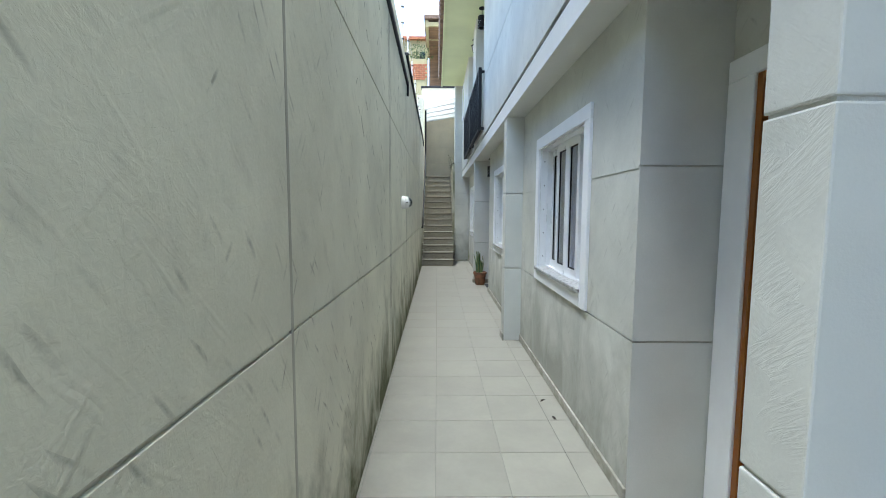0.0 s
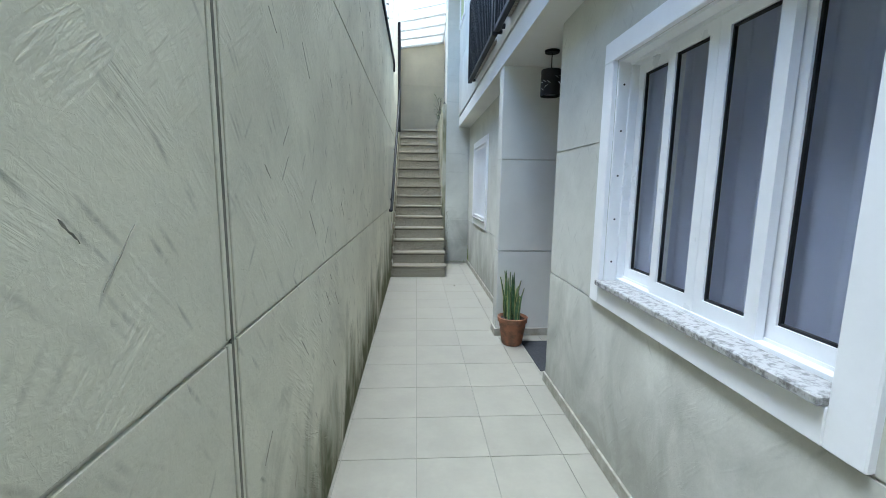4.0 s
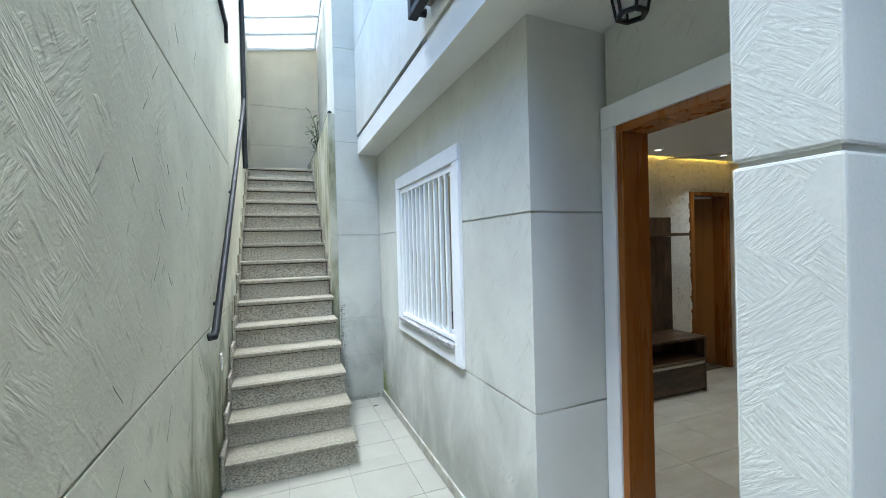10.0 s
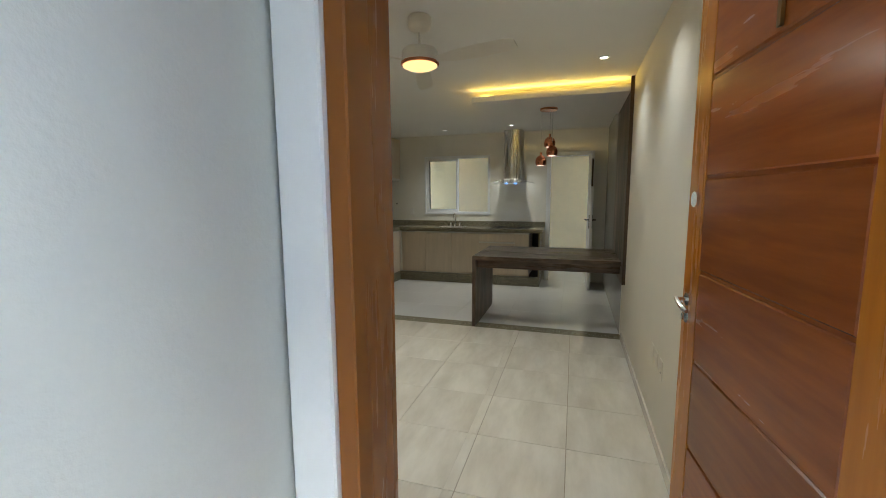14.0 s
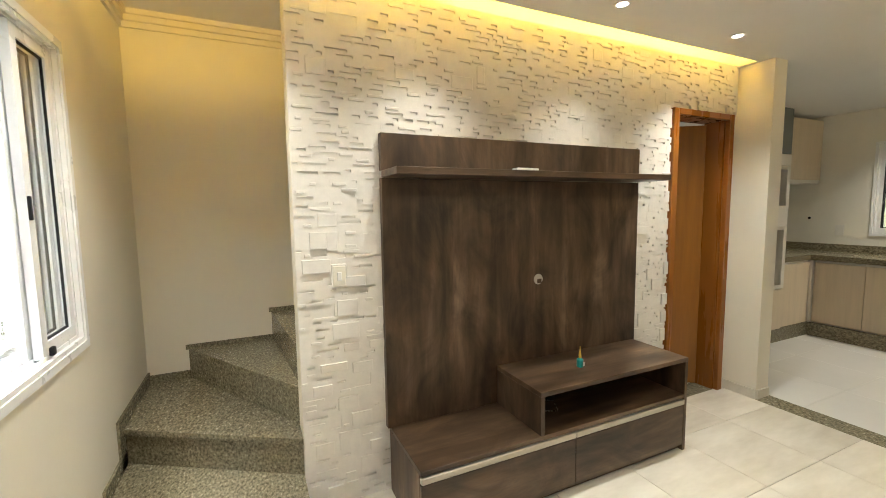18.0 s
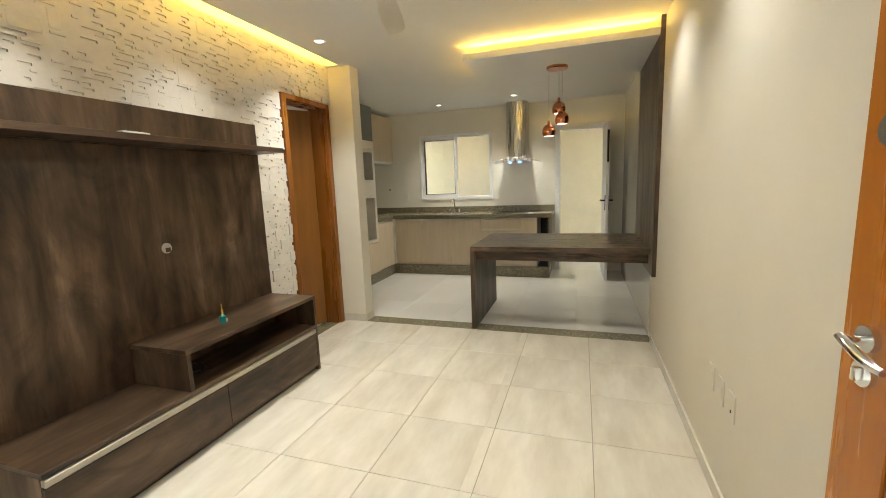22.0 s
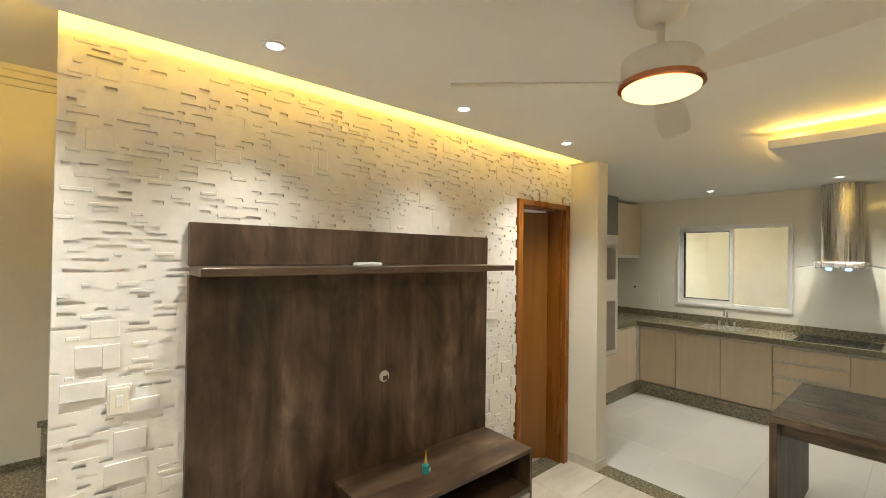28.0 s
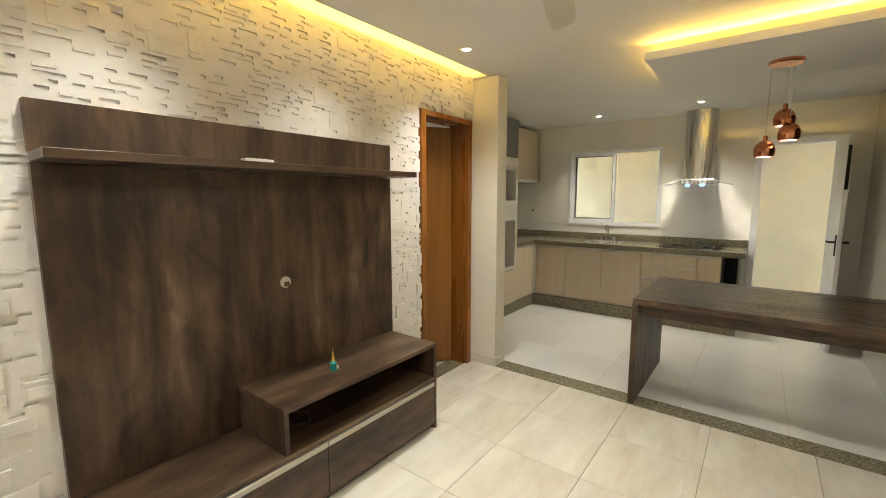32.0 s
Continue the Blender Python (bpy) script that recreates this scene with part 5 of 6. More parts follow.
def snake_plant(at):
    x, y = at
    pot = thing("flower_pot", (x, y, 0), "worn terracotta flower pot on the patio tiles", "flower pot")
    part("pot", lathe([(0.0, 0.0), (0.085, 0.0), (0.095, 0.02), (0.125, 0.215), (0.137, 0.22), (0.140, 0.262), (0.128, 0.265), (0.115, 0.24), (0, 0.238)], (x, y, 0.0), seg=32), "terracotta", pot, smooth=True)
    part("soil", lathe([(0, 0.236), (0.114, 0.236), (0.114, 0.243), (0, 0.247)], (x, y, 0)), "soil", pot)
    plant = thing("snake_plant", (x, y, 0.24), "green banded snake plant with upright leaves in the pot", "plant")
    rnd = random.Random(7)
    for k in range(24):
        q = rnd.uniform(0, 6.28)
        r0 = rnd.uniform(0.005, 0.085)
        h = rnd.uniform(0.20, 0.46)
        lean = rnd.uniform(0.005, 0.075)
        tw = rnd.uniform(-0.9, 0.9)
        fa = rnd.uniform(0, 3.14)
        bm, rows = bmesh.new(), []
        for i in range(10):
            t = i / 9
            w = max(0.021 * (0.6 + 1.2 * t - 1.8 * t ** 3), 0.0012)
            cx, cy = x + math.cos(q) * (r0 + lean * t * t), y + math.sin(q) * (r0 + lean * t * t)
            a = fa + tw * t
            nx, ny = -math.sin(a), math.cos(a)
            ux, uy = math.cos(a), math.sin(a)
            rows.append([bm.verts.new((cx + ux * w * s + nx * 0.006 * b, cy + uy * w * s + ny * 0.006 * b, 0.235 + h * t)) for s, b in ((-1, 1), (-0.72, 0.7), (0, 0), (0.72, 0.7), (1, 1), (0.72, 0.4), (0, -0.5), (-0.72, 0.4))])
        for u, v in zip(rows, rows[1:]):
            for i in range(8):
                f = bm.faces.new((u[i], u[(i + 1) % 8], v[(i + 1) % 8], v[i]))
                f.material_index = 1 if i in (0, 3, 4, 7) else 0
        bmesh.ops.recalc_face_normals(bm, faces=bm.faces[:])
        part("leaf", bm, "leaf", plant, smooth=True).data.materials.append(M["leaf_rim"])



snake_plant((0.87, 8.665))
mat_ = thing("door_mat", (1.16, 8.43, 0), "dark grey rubber door mat with rounded corners", "door mat")
part("mat", bx(0.965, 1.345, 8.05, 8.70, 0.001, 0.010, 0.004, seg=2), "rubber", mat_)
letter = thing("letter", (1.0, 9.66, 0), "white letter lying on the floor by the door", "letter")
bm = bx(-0.045, 0.045, -0.11, 0.11, 0.0005, 0.003)
bmesh.ops.transform(bm, matrix=Matrix.Translation((1.0, 9.66, 0)) @ Matrix.Rotation(radians(-24), 4, "Z"), verts=bm.verts)
part("envelope", bm, "paper", letter)
for n, (lx, ly, r) in enumerate(((0.81, 12.61, 20), (0.54, 10.96, 70), (0.82, 3.3, 40), (0.83, 3.02, 110))):
    fl = thing("fallen_leaf", (lx, ly, 0), "dry dark fallen leaf on the patio", "leaf", "fallen leaves")
    bm = sweep([(-0.028, 0, 0.003), (-0.01, 0.004, 0.008), (0.012, 0, 0.009), (0.03, -0.003, 0.004)], [0.002, 0.011, 0.010, 0.001], seg=8, flat=0.25)
    bmesh.ops.transform(bm, matrix=Matrix.Translation((lx, ly, 0)) @ Matrix.Rotation(radians(r), 4, "Z"), verts=bm.verts)
    part("blade", bm, "soil", fl)


def balcony_rail(y0, y1):
    x, z0, z1 = 0.665, 2.82, 3.76
    ob = thing("balcony_railing", (x, (y0 + y1) / 2, z0), "black steel balcony railing with flat upright bars", "railing", "balcony railings")
    for z in (z0, z1):
        part("rail", bx(x - 0.024, x + 0.024, y0, y1, z - 0.02, z + 0.02, 0.004), "iron", ob)
    for y in (y0, y1):
        part("post", bx(x - 0.026, x + 0.026, y - 0.025, y + 0.025, z0 - 0.02, z1 + 0.03, 0.004), "iron", ob)
        for z in (z0 + 0.02, z1 - 0.03):
            part("bracket", sweep([(x, y, z), (XU + 0.003, y, z)], 0.022, seg=12), "iron", ob)
    n = int((y1 - y0) / 0.105)
    for i in range(1, n):
        y = y0 + (y1 - y0) * i / n
        part("bar", bx(x - 0.016, x + 0.016, y - 0.008, y + 0.008, z0 + 0.018, z1 - 0.018), "iron", ob)


balcony_rail(7.02, 8.80)
balcony_rail(8.93, 10.66)
XB = XU + 0.42  # balcony doors stand back behind the facade
for n, b in enumerate((B1, B2)):
    ob = thing("window_%d" % (n + 4), (XB, sum(b) / 2, 2.86), "white balcony door with louvred shutter", "window", kind="structure")
    w = (b[1] - b[0]) / 3
    part("frame", pierced("x", XB + 0.03, XB + 0.10, b[0], b[1], 2.86, 5.21, [(b[0] + 0.04, b[1] - 0.04, 2.90, 5.17)]), "alu", ob)
    part("sill", bx(XU - 0.03, XU + 0.15, b[0] - 0.03, b[1] + 0.03, 2.832, 2.862, 0.004), "granite", ob, "granite balcony sill")
    for i in range(3):
        ya, yb = b[0] + 0.04 + i * (w - 0.027), b[0] + 0.04 + (i + 1) * (w - 0.027)
        lo = 2.91
        s = part("sash", pierced("x", XB + 0.045 + 0.012 * (i % 2), XB + 0.075 + 0.012 * (i % 2), ya, yb, lo, 5.16, [(ya + 0.045, yb - 0.045, lo + 0.06, 5.11)]), "alu", ob)
        if i != 1:
            for k in range(54):
                z = lo + 0.08 + k * 0.038
                part("louvre", bx(XB + 0.052 + 0.012 * (i % 2), XB + 0.066 + 0.012 * (i % 2), ya + 0.045, yb - 0.045, z, z + 0.026), "alu", s)
        else:
            part("pane", bx(XB + 0.066, XB + 0.070, ya + 0.045, yb - 0.045, lo + 0.06, 5.11), "glass", s)
ob = thing("window_6", (XU, 12.45, 4.3), "small upper window with a white surround", "window", kind="structure")
trim_frame(ob, XU - 0.02, XU + 0.004, UW[0], UW[1], UW[2], UW[3], 0.05)
part("pane", bx(XU + 0.08, XU + 0.086, UW[0], UW[1], UW[2], UW[3]), "frost", ob)
part("reveal", pierced("x", XU + 0.004, XU + 0.14, UW[0] - 0.001, UW[1] + 0.001, UW[2] - 0.001, UW[3] + 0.001, [(UW[0] + 0.01, UW[1] - 0.01, UW[2] + 0.01, UW[3] - 0.01)]), "green", ob)

# moss and mould: small crusts, densest in the corner by the stairs and along the foot of the wall


def growth(name, material, label, seed, count, place, grow):
    r = random.Random(seed)
    verts, faces = [], []
    for _ in range(count):
        p, u, v, n = place(r)
        s = grow[0] + (grow[1] - grow[0]) * r.random() ** 3
        k = len(verts)
        for i in range(7):
            q = math.tau * i / 7
            d = s * r.uniform(0.5, 1.1)
            verts.append(p + u * (d * math.cos(q)) + v * (d * math.sin(q) * 1.3))
        verts.append(p + n * 0.0018)
        faces += [(k + i, k + (i + 1) % 7, k + 7) for i in range(7)]
    me = bpy.data.meshes.new(name)
    me.from_pydata(verts, [], faces)
    me.materials.append(M[material])
    tagged(new(name, me), label, "moss", "", "stuff")


EX, EY, EZ = Vector((1, 0, 0)), Vector((0, 1, 0)), Vector((0, 0, 1))


def on_front(r):
    if r.random() < 0.55:  # corner tuft
        a = abs(r.gauss(0, 0.11))
        return Vector((XF - 0.0012, 12.85 - a, abs(r.gauss(0, 0.13)) + 0.012)), EY, EZ, -EX
    return Vector((XF - 0.0012, r.uniform(10.6, 12.85), 0.012 + abs(r.gauss(0, 0.012)))), EY, EZ, -EX


def on_block(r):
    if r.random() < 0.75:  # streak beside the treads
        return Vector((0.524 + abs(r.gauss(0, 0.026)), 12.8588, r.uniform(0.03, 1.0) + r.gauss(0, 0.12) ** 2)), EX, EZ, -EY
    return Vector((r.uniform(0.53, 0.93), 12.8588, 0.012 + abs(r.gauss(0, 0.022)))), EX, EZ, -EY


growth("moss", "moss", "green moss along the foot of the rendered wall", 5, 2600, on_front, (0.002, 0.010))
growth("mould_crust", "mould", "grey-green mould on the wall beside the stairs", 6, 900, on_block, (0.002, 0.006))

# roof edge: a row of barrel tiles over the eave
roof = thing("roof_edge", (0.08, 5.2, 5.34), "weathered brown barrel roof tiles along the eave", "roof edge", kind="structure")
for i in range(74):
    y = -2.1 + i * 0.20
    part("roof_tile", sweep([(0.02, y, 5.34), (0.45, y, 5.46)], [0.075, 0.07], seg=10), "rooftile", roof)

# shrub rooted at the head of the kerb
shrub = thing("wall_shrub", (0.49, 14.2, 2.75), "straggly small weed growing from the stair kerb", "plant")
rnd = random.Random(11)
for k in range(7):
    dx, dy, h = rnd.uniform(-0.20, -0.01), rnd.uniform(-0.55, 0.25), rnd.uniform(0.15, 0.5)
    tip = (0.49 + dx, 14.2 + dy, 2.85 + h)
    stem = part("stem", sweep([(0.49, 14.2, 2.72), (0.49 + dx * 0.4, 14.2 + dy * 0.4, 2.85 + h * 0.6), tip], [0.006, 0.004, 0.002], seg=6), "soil", shrub)
    for j in range(7):
        t = 0.35 + 0.65 * j / 6
        p = Vector((0.49, 14.2, 2.72)).lerp(Vector(tip), t)
        d = Vector((rnd.uniform(-1, 0.3), rnd.uniform(-1, 1), rnd.uniform(-0.3, 0.6))).normalized() * rnd.uniform(0.05, 0.11)
        part("leaf", sweep([p, p + d * 0.4, p + d], [0.002, 0.013, 0.001], seg=6, flat=0.2), "leaf2", stem)

# neighbours beyond the landing
nb = thing("neighbour_house", (0.3, 22.7, 0), "cream neighbouring house with a brown boarded eave", "house")
part("wall", bx(-0.45, 1.1, 22.75, 23.0, 0, 9.72), "brown", nb, "dark brown boarded wall")
for i in range(14):
    y = 19.42 + i * 0.236
    part("eave_board", bx(-0.42, 1.1, y, y + 0.230, 9.72 + 0.004 * (i % 2), 9.75), "brown", nb)
part("batten", bx(-0.42, 1.1, 20.86, 20.92, 9.69, 9.72), "neigh", nb, "pale batten across the boards")
part("fascia", bx(-0.55, -0.42, 19.3, 22.75, 9.62, 9.9), "neigh", nb, "cream eave board")
part("fascia", bx(-0.42, 0.2, 19.3, 19.42, 9.66, 9.84), "neigh", nb)
part("beam", bx(0.2, 1.6, 19.1, 19.42, 9.5, 10.3), "neigh", nb)
part("post", bx(-0.62, -0.50, 21.6, 21.72, 4.0, 9.62), "neigh", nb)
side = part("side_wall", pierced("x", 1.1, 1.3, 19.0, 22.75, 4.0, 9.72, [(20.0, 21.6, 7.6, 9.0)]), "white", nb, "white side wall with a window")
part("window_frame", pierced("x", 1.09, 1.16, 19.98, 21.62, 7.58, 9.02, [(20.06, 21.54, 7.66, 8.94)]), "alu", side)
part("pane", bx(1.15, 1.156, 20.06, 21.54, 7.66, 8.94), "black", side, "dark window pane")
part("roof", bx(-0.6, 1.7, 19.2, 24.0, 9.95, 10.1), "rooftile", nb)
far = thing("yellow_house", (-1.0, 24, 0), "pale yellow house behind the terrace", "house")
part("wall", bx(-3.0, -0.62, 24.0, 24.3, 0, 10.9), "neigh", far)
part("window", bx(-0.98, -0.68, 23.98, 24.0, 9.2, 10.3), "black", far, "dark window")
part("roof", bx(-3.2, -0.5, 23.8, 25.0, 10.9, 11.05), "brick", far, "orange tile roof")
pw = thing("planter_wall", (-1.2, 19.5, 0), "orange brick terrace wall with plants on top", "wall")
part("wall", bx(-2.2, -0.55, 19.4, 19.6, 0, 8.3), "neigh", pw)
for r in range(8):
    for c in range(6):
        part("brick", bx(-1.85 + c * 0.215 + (0.1 if r % 2 else 0), -1.645 + c * 0.215 + (0.1 if r % 2 else 0), 19.36, 19.42, 7.4 + r * 0.085, 7.475 + r * 0.085), "brick", pw)
bush = thing("terrace_bush", (-0.9, 19.5, 8.3), "leafy green bush on the terrace wall", "bush")
bm = bmesh.new()
for k in range(420):
    p = Vector((rnd.gauss(-0.95, 0.33), rnd.gauss(19.5, 0.18), 8.3 + abs(rnd.gauss(0.0, 0.33))))
    d = Vector((rnd.uniform(-1, 1), rnd.uniform(-1, 1), rnd.uniform(-0.6, 1))).normalized() * rnd.uniform(0.05, 0.12)
    s = d.cross(Vector((0.3, 0.5, 1))).normalized() * 0.022
    bm.faces.new([bm.verts.new(q) for q in (p, p + d * 0.5 + s, p + d, p + d * 0.5 - s)])
part("foliage", bm, "leaf2", bush, kind="stuff")
part("stem", sweep([(-0.95, 19.5, 8.25), (-0.93, 19.5, 8.6)], 0.02, seg=6), "soil", bush)

# ---- things inside: living room ----


def prism(poly, z0, z1, bm=None):
    bm = bm or bmesh.new()
    lo, hi = [bm.verts.new((*p, z0)) for p in poly], [bm.verts.new((*p, z1)) for p in poly]
    bm.faces.new(lo[::-1])
    bm.faces.new(hi)
    for i in range(len(poly)):
        j = (i + 1) % len(poly)
        bm.faces.new((lo[i], lo[j], hi[j], hi[i]))
    bmesh.ops.recalc_face_normals(bm, faces=bm.faces[:])
    return bm


stairs = thing("inner_stairs", (1.5, 12.4, 0), "speckled green-grey granite winding stairs beside the stone wall", "stairs", kind="structure")
WIND = [
    [(1.113, 12.16), (1.928, 11.80), (1.928, 12.02), (1.113, 12.52)],
    [(1.113, 12.50), (1.928, 12.00), (1.928, 12.18), (1.36, 13.099), (1.113, 13.099)],
    [(1.345, 13.099), (1.928, 12.152), (1.96, 12.152), (1.87, 13.099)],
    [(1.855, 13.099), (1.945, 12.152), (2.17, 12.152), (2.17, 13.099)],
]
for k in range(5):
    WIND.append([(2.15 + k * 0.25, 13.099), (2.15 + k * 0.25, 12.152), (2.42 + k * 0.25, 12.152), (2.42 + k * 0.25, 13.099)])
for i, poly in enumerate(WIND):
    z = 0.19 * (i + 1)
    part("riser", prism([(x, y) for x, y in poly], 0.0, z - 0.028), "granite_in", stairs)
    c = Vector((sum(p[0] for p in poly) / len(poly), sum(p[1] for p in poly) / len(poly)))
    part("tread", prism([tuple(p) if j not in (0, 1) else (p[0], p[1] - (0.02 if i < 2 else 0.0)) for j, p in enumerate(poly)], z - 0.028, z), "granite_in", stairs)
for b in ((1.113, 1.125, 12.14, 12.50, 0.0, 0.26), (1.113, 1.125, 12.50, 13.099, 0.38, 0.45), (1.113, 1.125, 12.40, 12.505, 0.19, 0.45), (1.125, 1.345, 13.087, 13.099, 0.38, 0.43), (1.33, 1.855, 13.087, 13.099, 0.57, 0.60), (1.84, 2.2, 13.087, 13.099, 0.76, 0.79)):
    part("skirting", bx(*b), "granite_in", stairs)
for n, (d, h) in enumerate(((0.050, 0.03), (0.034, 0.065), (0.017, 0.10))):
    solid("trim_cornice_%d" % (n * 2 + 1), bx(1.112, 3.0, 13.1 - d, 13.099, 2.65 - h, 2.65 - h + 0.034), "cream", "stepped plaster cornice", "cornice")
    solid("trim_cornice_%d" % (n * 2 + 2), bx(1.113, 1.112 + d, 11.91, 13.1 - d, 2.65 - h, 2.65 - h + 0.034), "cream", "stepped plaster cornice", "cornice")

def wall_unit():
    ob = thing("tv_wall_unit", (3.2, 11.96, 0.35), "dark rustic wood television panel with a slim shelf", "wall panel")
    x0, x1, y0, y1 = 2.335, 4.07, 11.945, 11.984
    part("back_board", bx(x0, x1, y0, y1, 0.350, 1.612, 0.0015), "mdf", ob)
    part("top_board", bx(x0, x1, y0 - 0.002, y1, 1.648, 1.826, 0.0015), "mdf", ob)
    part("shelf", bx(x0, x1 + 0.005, 11.715, y0, 1.614, 1.646, 0.0015), "mdf_flat", ob, "slim dark wooden shelf")
    hole = part("cable_cap", sweep([(3.265, y0, 1.043), (3.265, y0 - 0.006, 1.043)], 0.030, seg=24), "pull", ob, "tan cable cap", True)
    part("cap_slot", bx(3.255, 3.285, y0 - 0.009, y0 - 0.005, 1.02, 1.045, 0.001), "mdf", hole)
    rack = thing("television_rack", (3.2, 11.75, 0), "dark rustic wood low rack with an open raised niche", "tv rack")
    f = 11.545
    x0, x1 = 2.352, 4.052
    t = 0.022
    part("base", bx(x0 + 0.01, x1 - 0.01, f + 0.03, 11.97, 0, 0.03), "mdf_flat", rack)
    part("side_panel", bx(x0, x0 + t, f + 0.02, 11.972, 0.0, 0.325), "mdf", rack)
    part("side_panel", bx(x1 - t, x1, f, 11.972, 0.0, 0.545), "mdf", rack)
    part("deck", bx(x0, x1 - t - 0.001, f, 11.972, 0.325, 0.349, 0.0015), "mdf_flat", rack)
    part("inner_back", bx(x0 + t, x1 - t, 11.95, 11.97, 0.03, 0.325), "mdf", rack)
    part("niche_side", bx(2.982, 2.982 + t, f, 11.943, 0.350, 0.545), "mdf", rack)
    part("niche_back", bx(3.005, x1 - t, 11.90, 11.925, 0.350, 0.545), "mdf", rack)
    part("top", bx(2.980, x1, f - 0.002, 11.943, 0.546, 0.570, 0.0015), "mdf_flat", rack)
    mid = 3.205
    for a, b in ((x0 + 0.002, mid - 0.002), (mid + 0.002, x1 - t - 0.002)):
        d = part("flap", bx(a, b, f + 0.001, f + 0.019, 0.035, 0.282, 0.0012), "mdf_flat", rack)
        part("pull", bx(a, b, f - 0.006, f + 0.019, 0.288, 0.318, 0.003), "pull", d, "brushed aluminium pull strip")
    return ob


wall_unit()
rem = thing("remote_control", (3.07, 11.80, 1.646), "white remote control lying on the shelf", "remote control")
bm = bx(3.0, 3.14, 11.78, 11.825, 1.646, 1.664, 0.006, seg=2)
part("case", bm, "plastic", rem)
for i in range(4):
    part("button", bx(3.02 + i * 0.026, 3.034 + i * 0.026, 11.795, 11.809, 1.664, 1.6665), "alu", rem)
glue = thing("glue_bottle", (3.385, 11.72, 0.570), "small teal bottle with a yellow spout on the rack", "bottle")
part("bottle", lathe([(0, 0), (0.017, 0), (0.018, 0.004), (0.018, 0.042), (0.008, 0.052), (0, 0.052)], (3.385, 11.72, 0.570), seg=18), "teal", glue, smooth=True)
part("spout", lathe([(0.008, 0.050), (0.008, 0.066), (0.003, 0.095), (0.0025, 0.118), (0, 0.118)], (3.385, 11.72, 0.570), seg=12), "yellow", glue, smooth=True)
part("tag", bx(3.404, 3.416, 11.715, 11.719, 0.570, 0.59), "plastic", glue)
cab = thing("cable", (3.18, 11.8, 0.350), "thin black cable lying in the niche", "cable")
part("wire", sweep([(3.12, 11.85, 0.354), (3.16, 11.74, 0.354), (3.22, 11.70, 0.356), (3.25, 11.78, 0.375), (3.22, 11.86, 0.354)], 0.0035, seg=6), "steel", cab, smooth=True)

sw = thing("light_switch", (2.123, 11.985, 1.145), "white wall switch on a smooth plate in the stone wall", "switch")
part("mount", bx(2.088, 2.160, 11.976, 11.999, 1.09, 1.205, 0.002), "stone", sw)
part("plate", bx(2.094, 2.154, 11.971, 11.976, 1.098, 1.196, 0.002), "cream", sw)
part("rocker", bx(2.113, 2.135, 11.967, 11.972, 1.125, 1.168, 0.002), "plastic", sw)
for n, x in enumerate((3.245, 3.375, 3.505)):
    so = thing("wall_socket", (x, YR, 0.47), "pale wall socket plate low on the cream wall", "socket", "wall sockets")
    part("plate", bx(x - 0.037, x + 0.037, YR, YR + 0.005, 0.415, 0.525, 0.002), "cream", so)
    if n == 0:
        part("port", sweep([(x, YR + 0.005, 0.45), (x, YR + 0.006, 0.45)], 0.006, seg=10), "iron", so)
    else:
        part("insert", bx(x - 0.02, x + 0.02, YR + 0.005, YR + 0.007, 0.445, 0.495, 0.001), "cream", so)

# bathroom door
bd = thing("door_4", (4.755, YT, 0), "reddish timber bathroom door standing ajar", "door", kind="structure")
for a, b in ((4.423, BD[0] + 0.012), (BD[1] - 0.012, 5.088)):
    part("casing", bx(a, b, YT - 0.034, YT - 0.0, 0, 2.13, 0.003), "frame_wood", bd)
part("casing", bx(BD[0] + 0.012, BD[1] - 0.012, YT - 0.034, YT, 2.088, 2.13, 0.003), "frame_wood", bd)
for a, b in ((BD[0], BD[0] + 0.012), (BD[1] - 0.03, BD[1])):
    part("jamb", bx(a, b, YT, YT + 0.15, 0.003, 2.10), "frame_wood", bd)
part("head", bx(BD[0] + 0.012, BD[1] - 0.03, YT, YT + 0.15, 2.088, 2.10), "frame_wood", bd)
bm = bx(0, 0.55, 0, 0.035, 0.012, 2.075, 0.002)
m = Matrix.Translation((BD[1] - 0.035, YT + 0.145, 0)) @ Matrix.Rotation(radians(180 - 34), 4, "Z")
bmesh.ops.transform(bm, matrix=m, verts=bm.verts)
leaf = part("leaf", bm, "leaf_wood", bd, "plain reddish timber leaf")
bm = sweep([(0.50, 0.035, 1.02), (0.50, 0.075, 1.02), (0.40, 0.08, 1.02)], 0.009)
bmesh.ops.transform(bm, matrix=m, verts=bm.verts)
part("lever", bm, "chrome", leaf, smooth=True)
solid("floor_bath", bx(3.95, 5.29, 12.15, 13.1, -0.05, 0.0), "tile_kitchen", "pale bathroom floor", "floor")
lamp("bath_bulb", "POINT", (4.6, 12.75, 2.3), (4.6, 12.75, 0), 0.05, (1.0, 0.97, 0.92), 0.08)


def downlight(x, y):
    ob = thing("downlight", (x, y, CEIL), "small round white recessed downlight, lit", "downlight", "downlights")
    part("ring", lathe([(0.028, -0.0005), (0.045, -0.0005), (0.046, -0.004), (0.034, -0.007), (0.028, -0.004)], (x, y, CEIL), ring=True), "plastic", ob, smooth=True)
    part("lens", lathe([(0, -0.001), (0.028, -0.001), (0.028, -0.003), (0, -0.0035)], (x, y, CEIL)), "spot_glow", ob)


# fittings for every spot, the two added unseen ones included
for sx, sy in SPOTS:
    downlight(sx, sy)
led = thing("cove_led_strip", (3.5, 11.87, CEIL + 0.03), "amber light strip hidden in the ceiling cove", "light strip")
part("strip", bx(1.2, 5.10, 11.742, 11.758, CEIL + 0.031, CEIL + 0.045), "led", led)
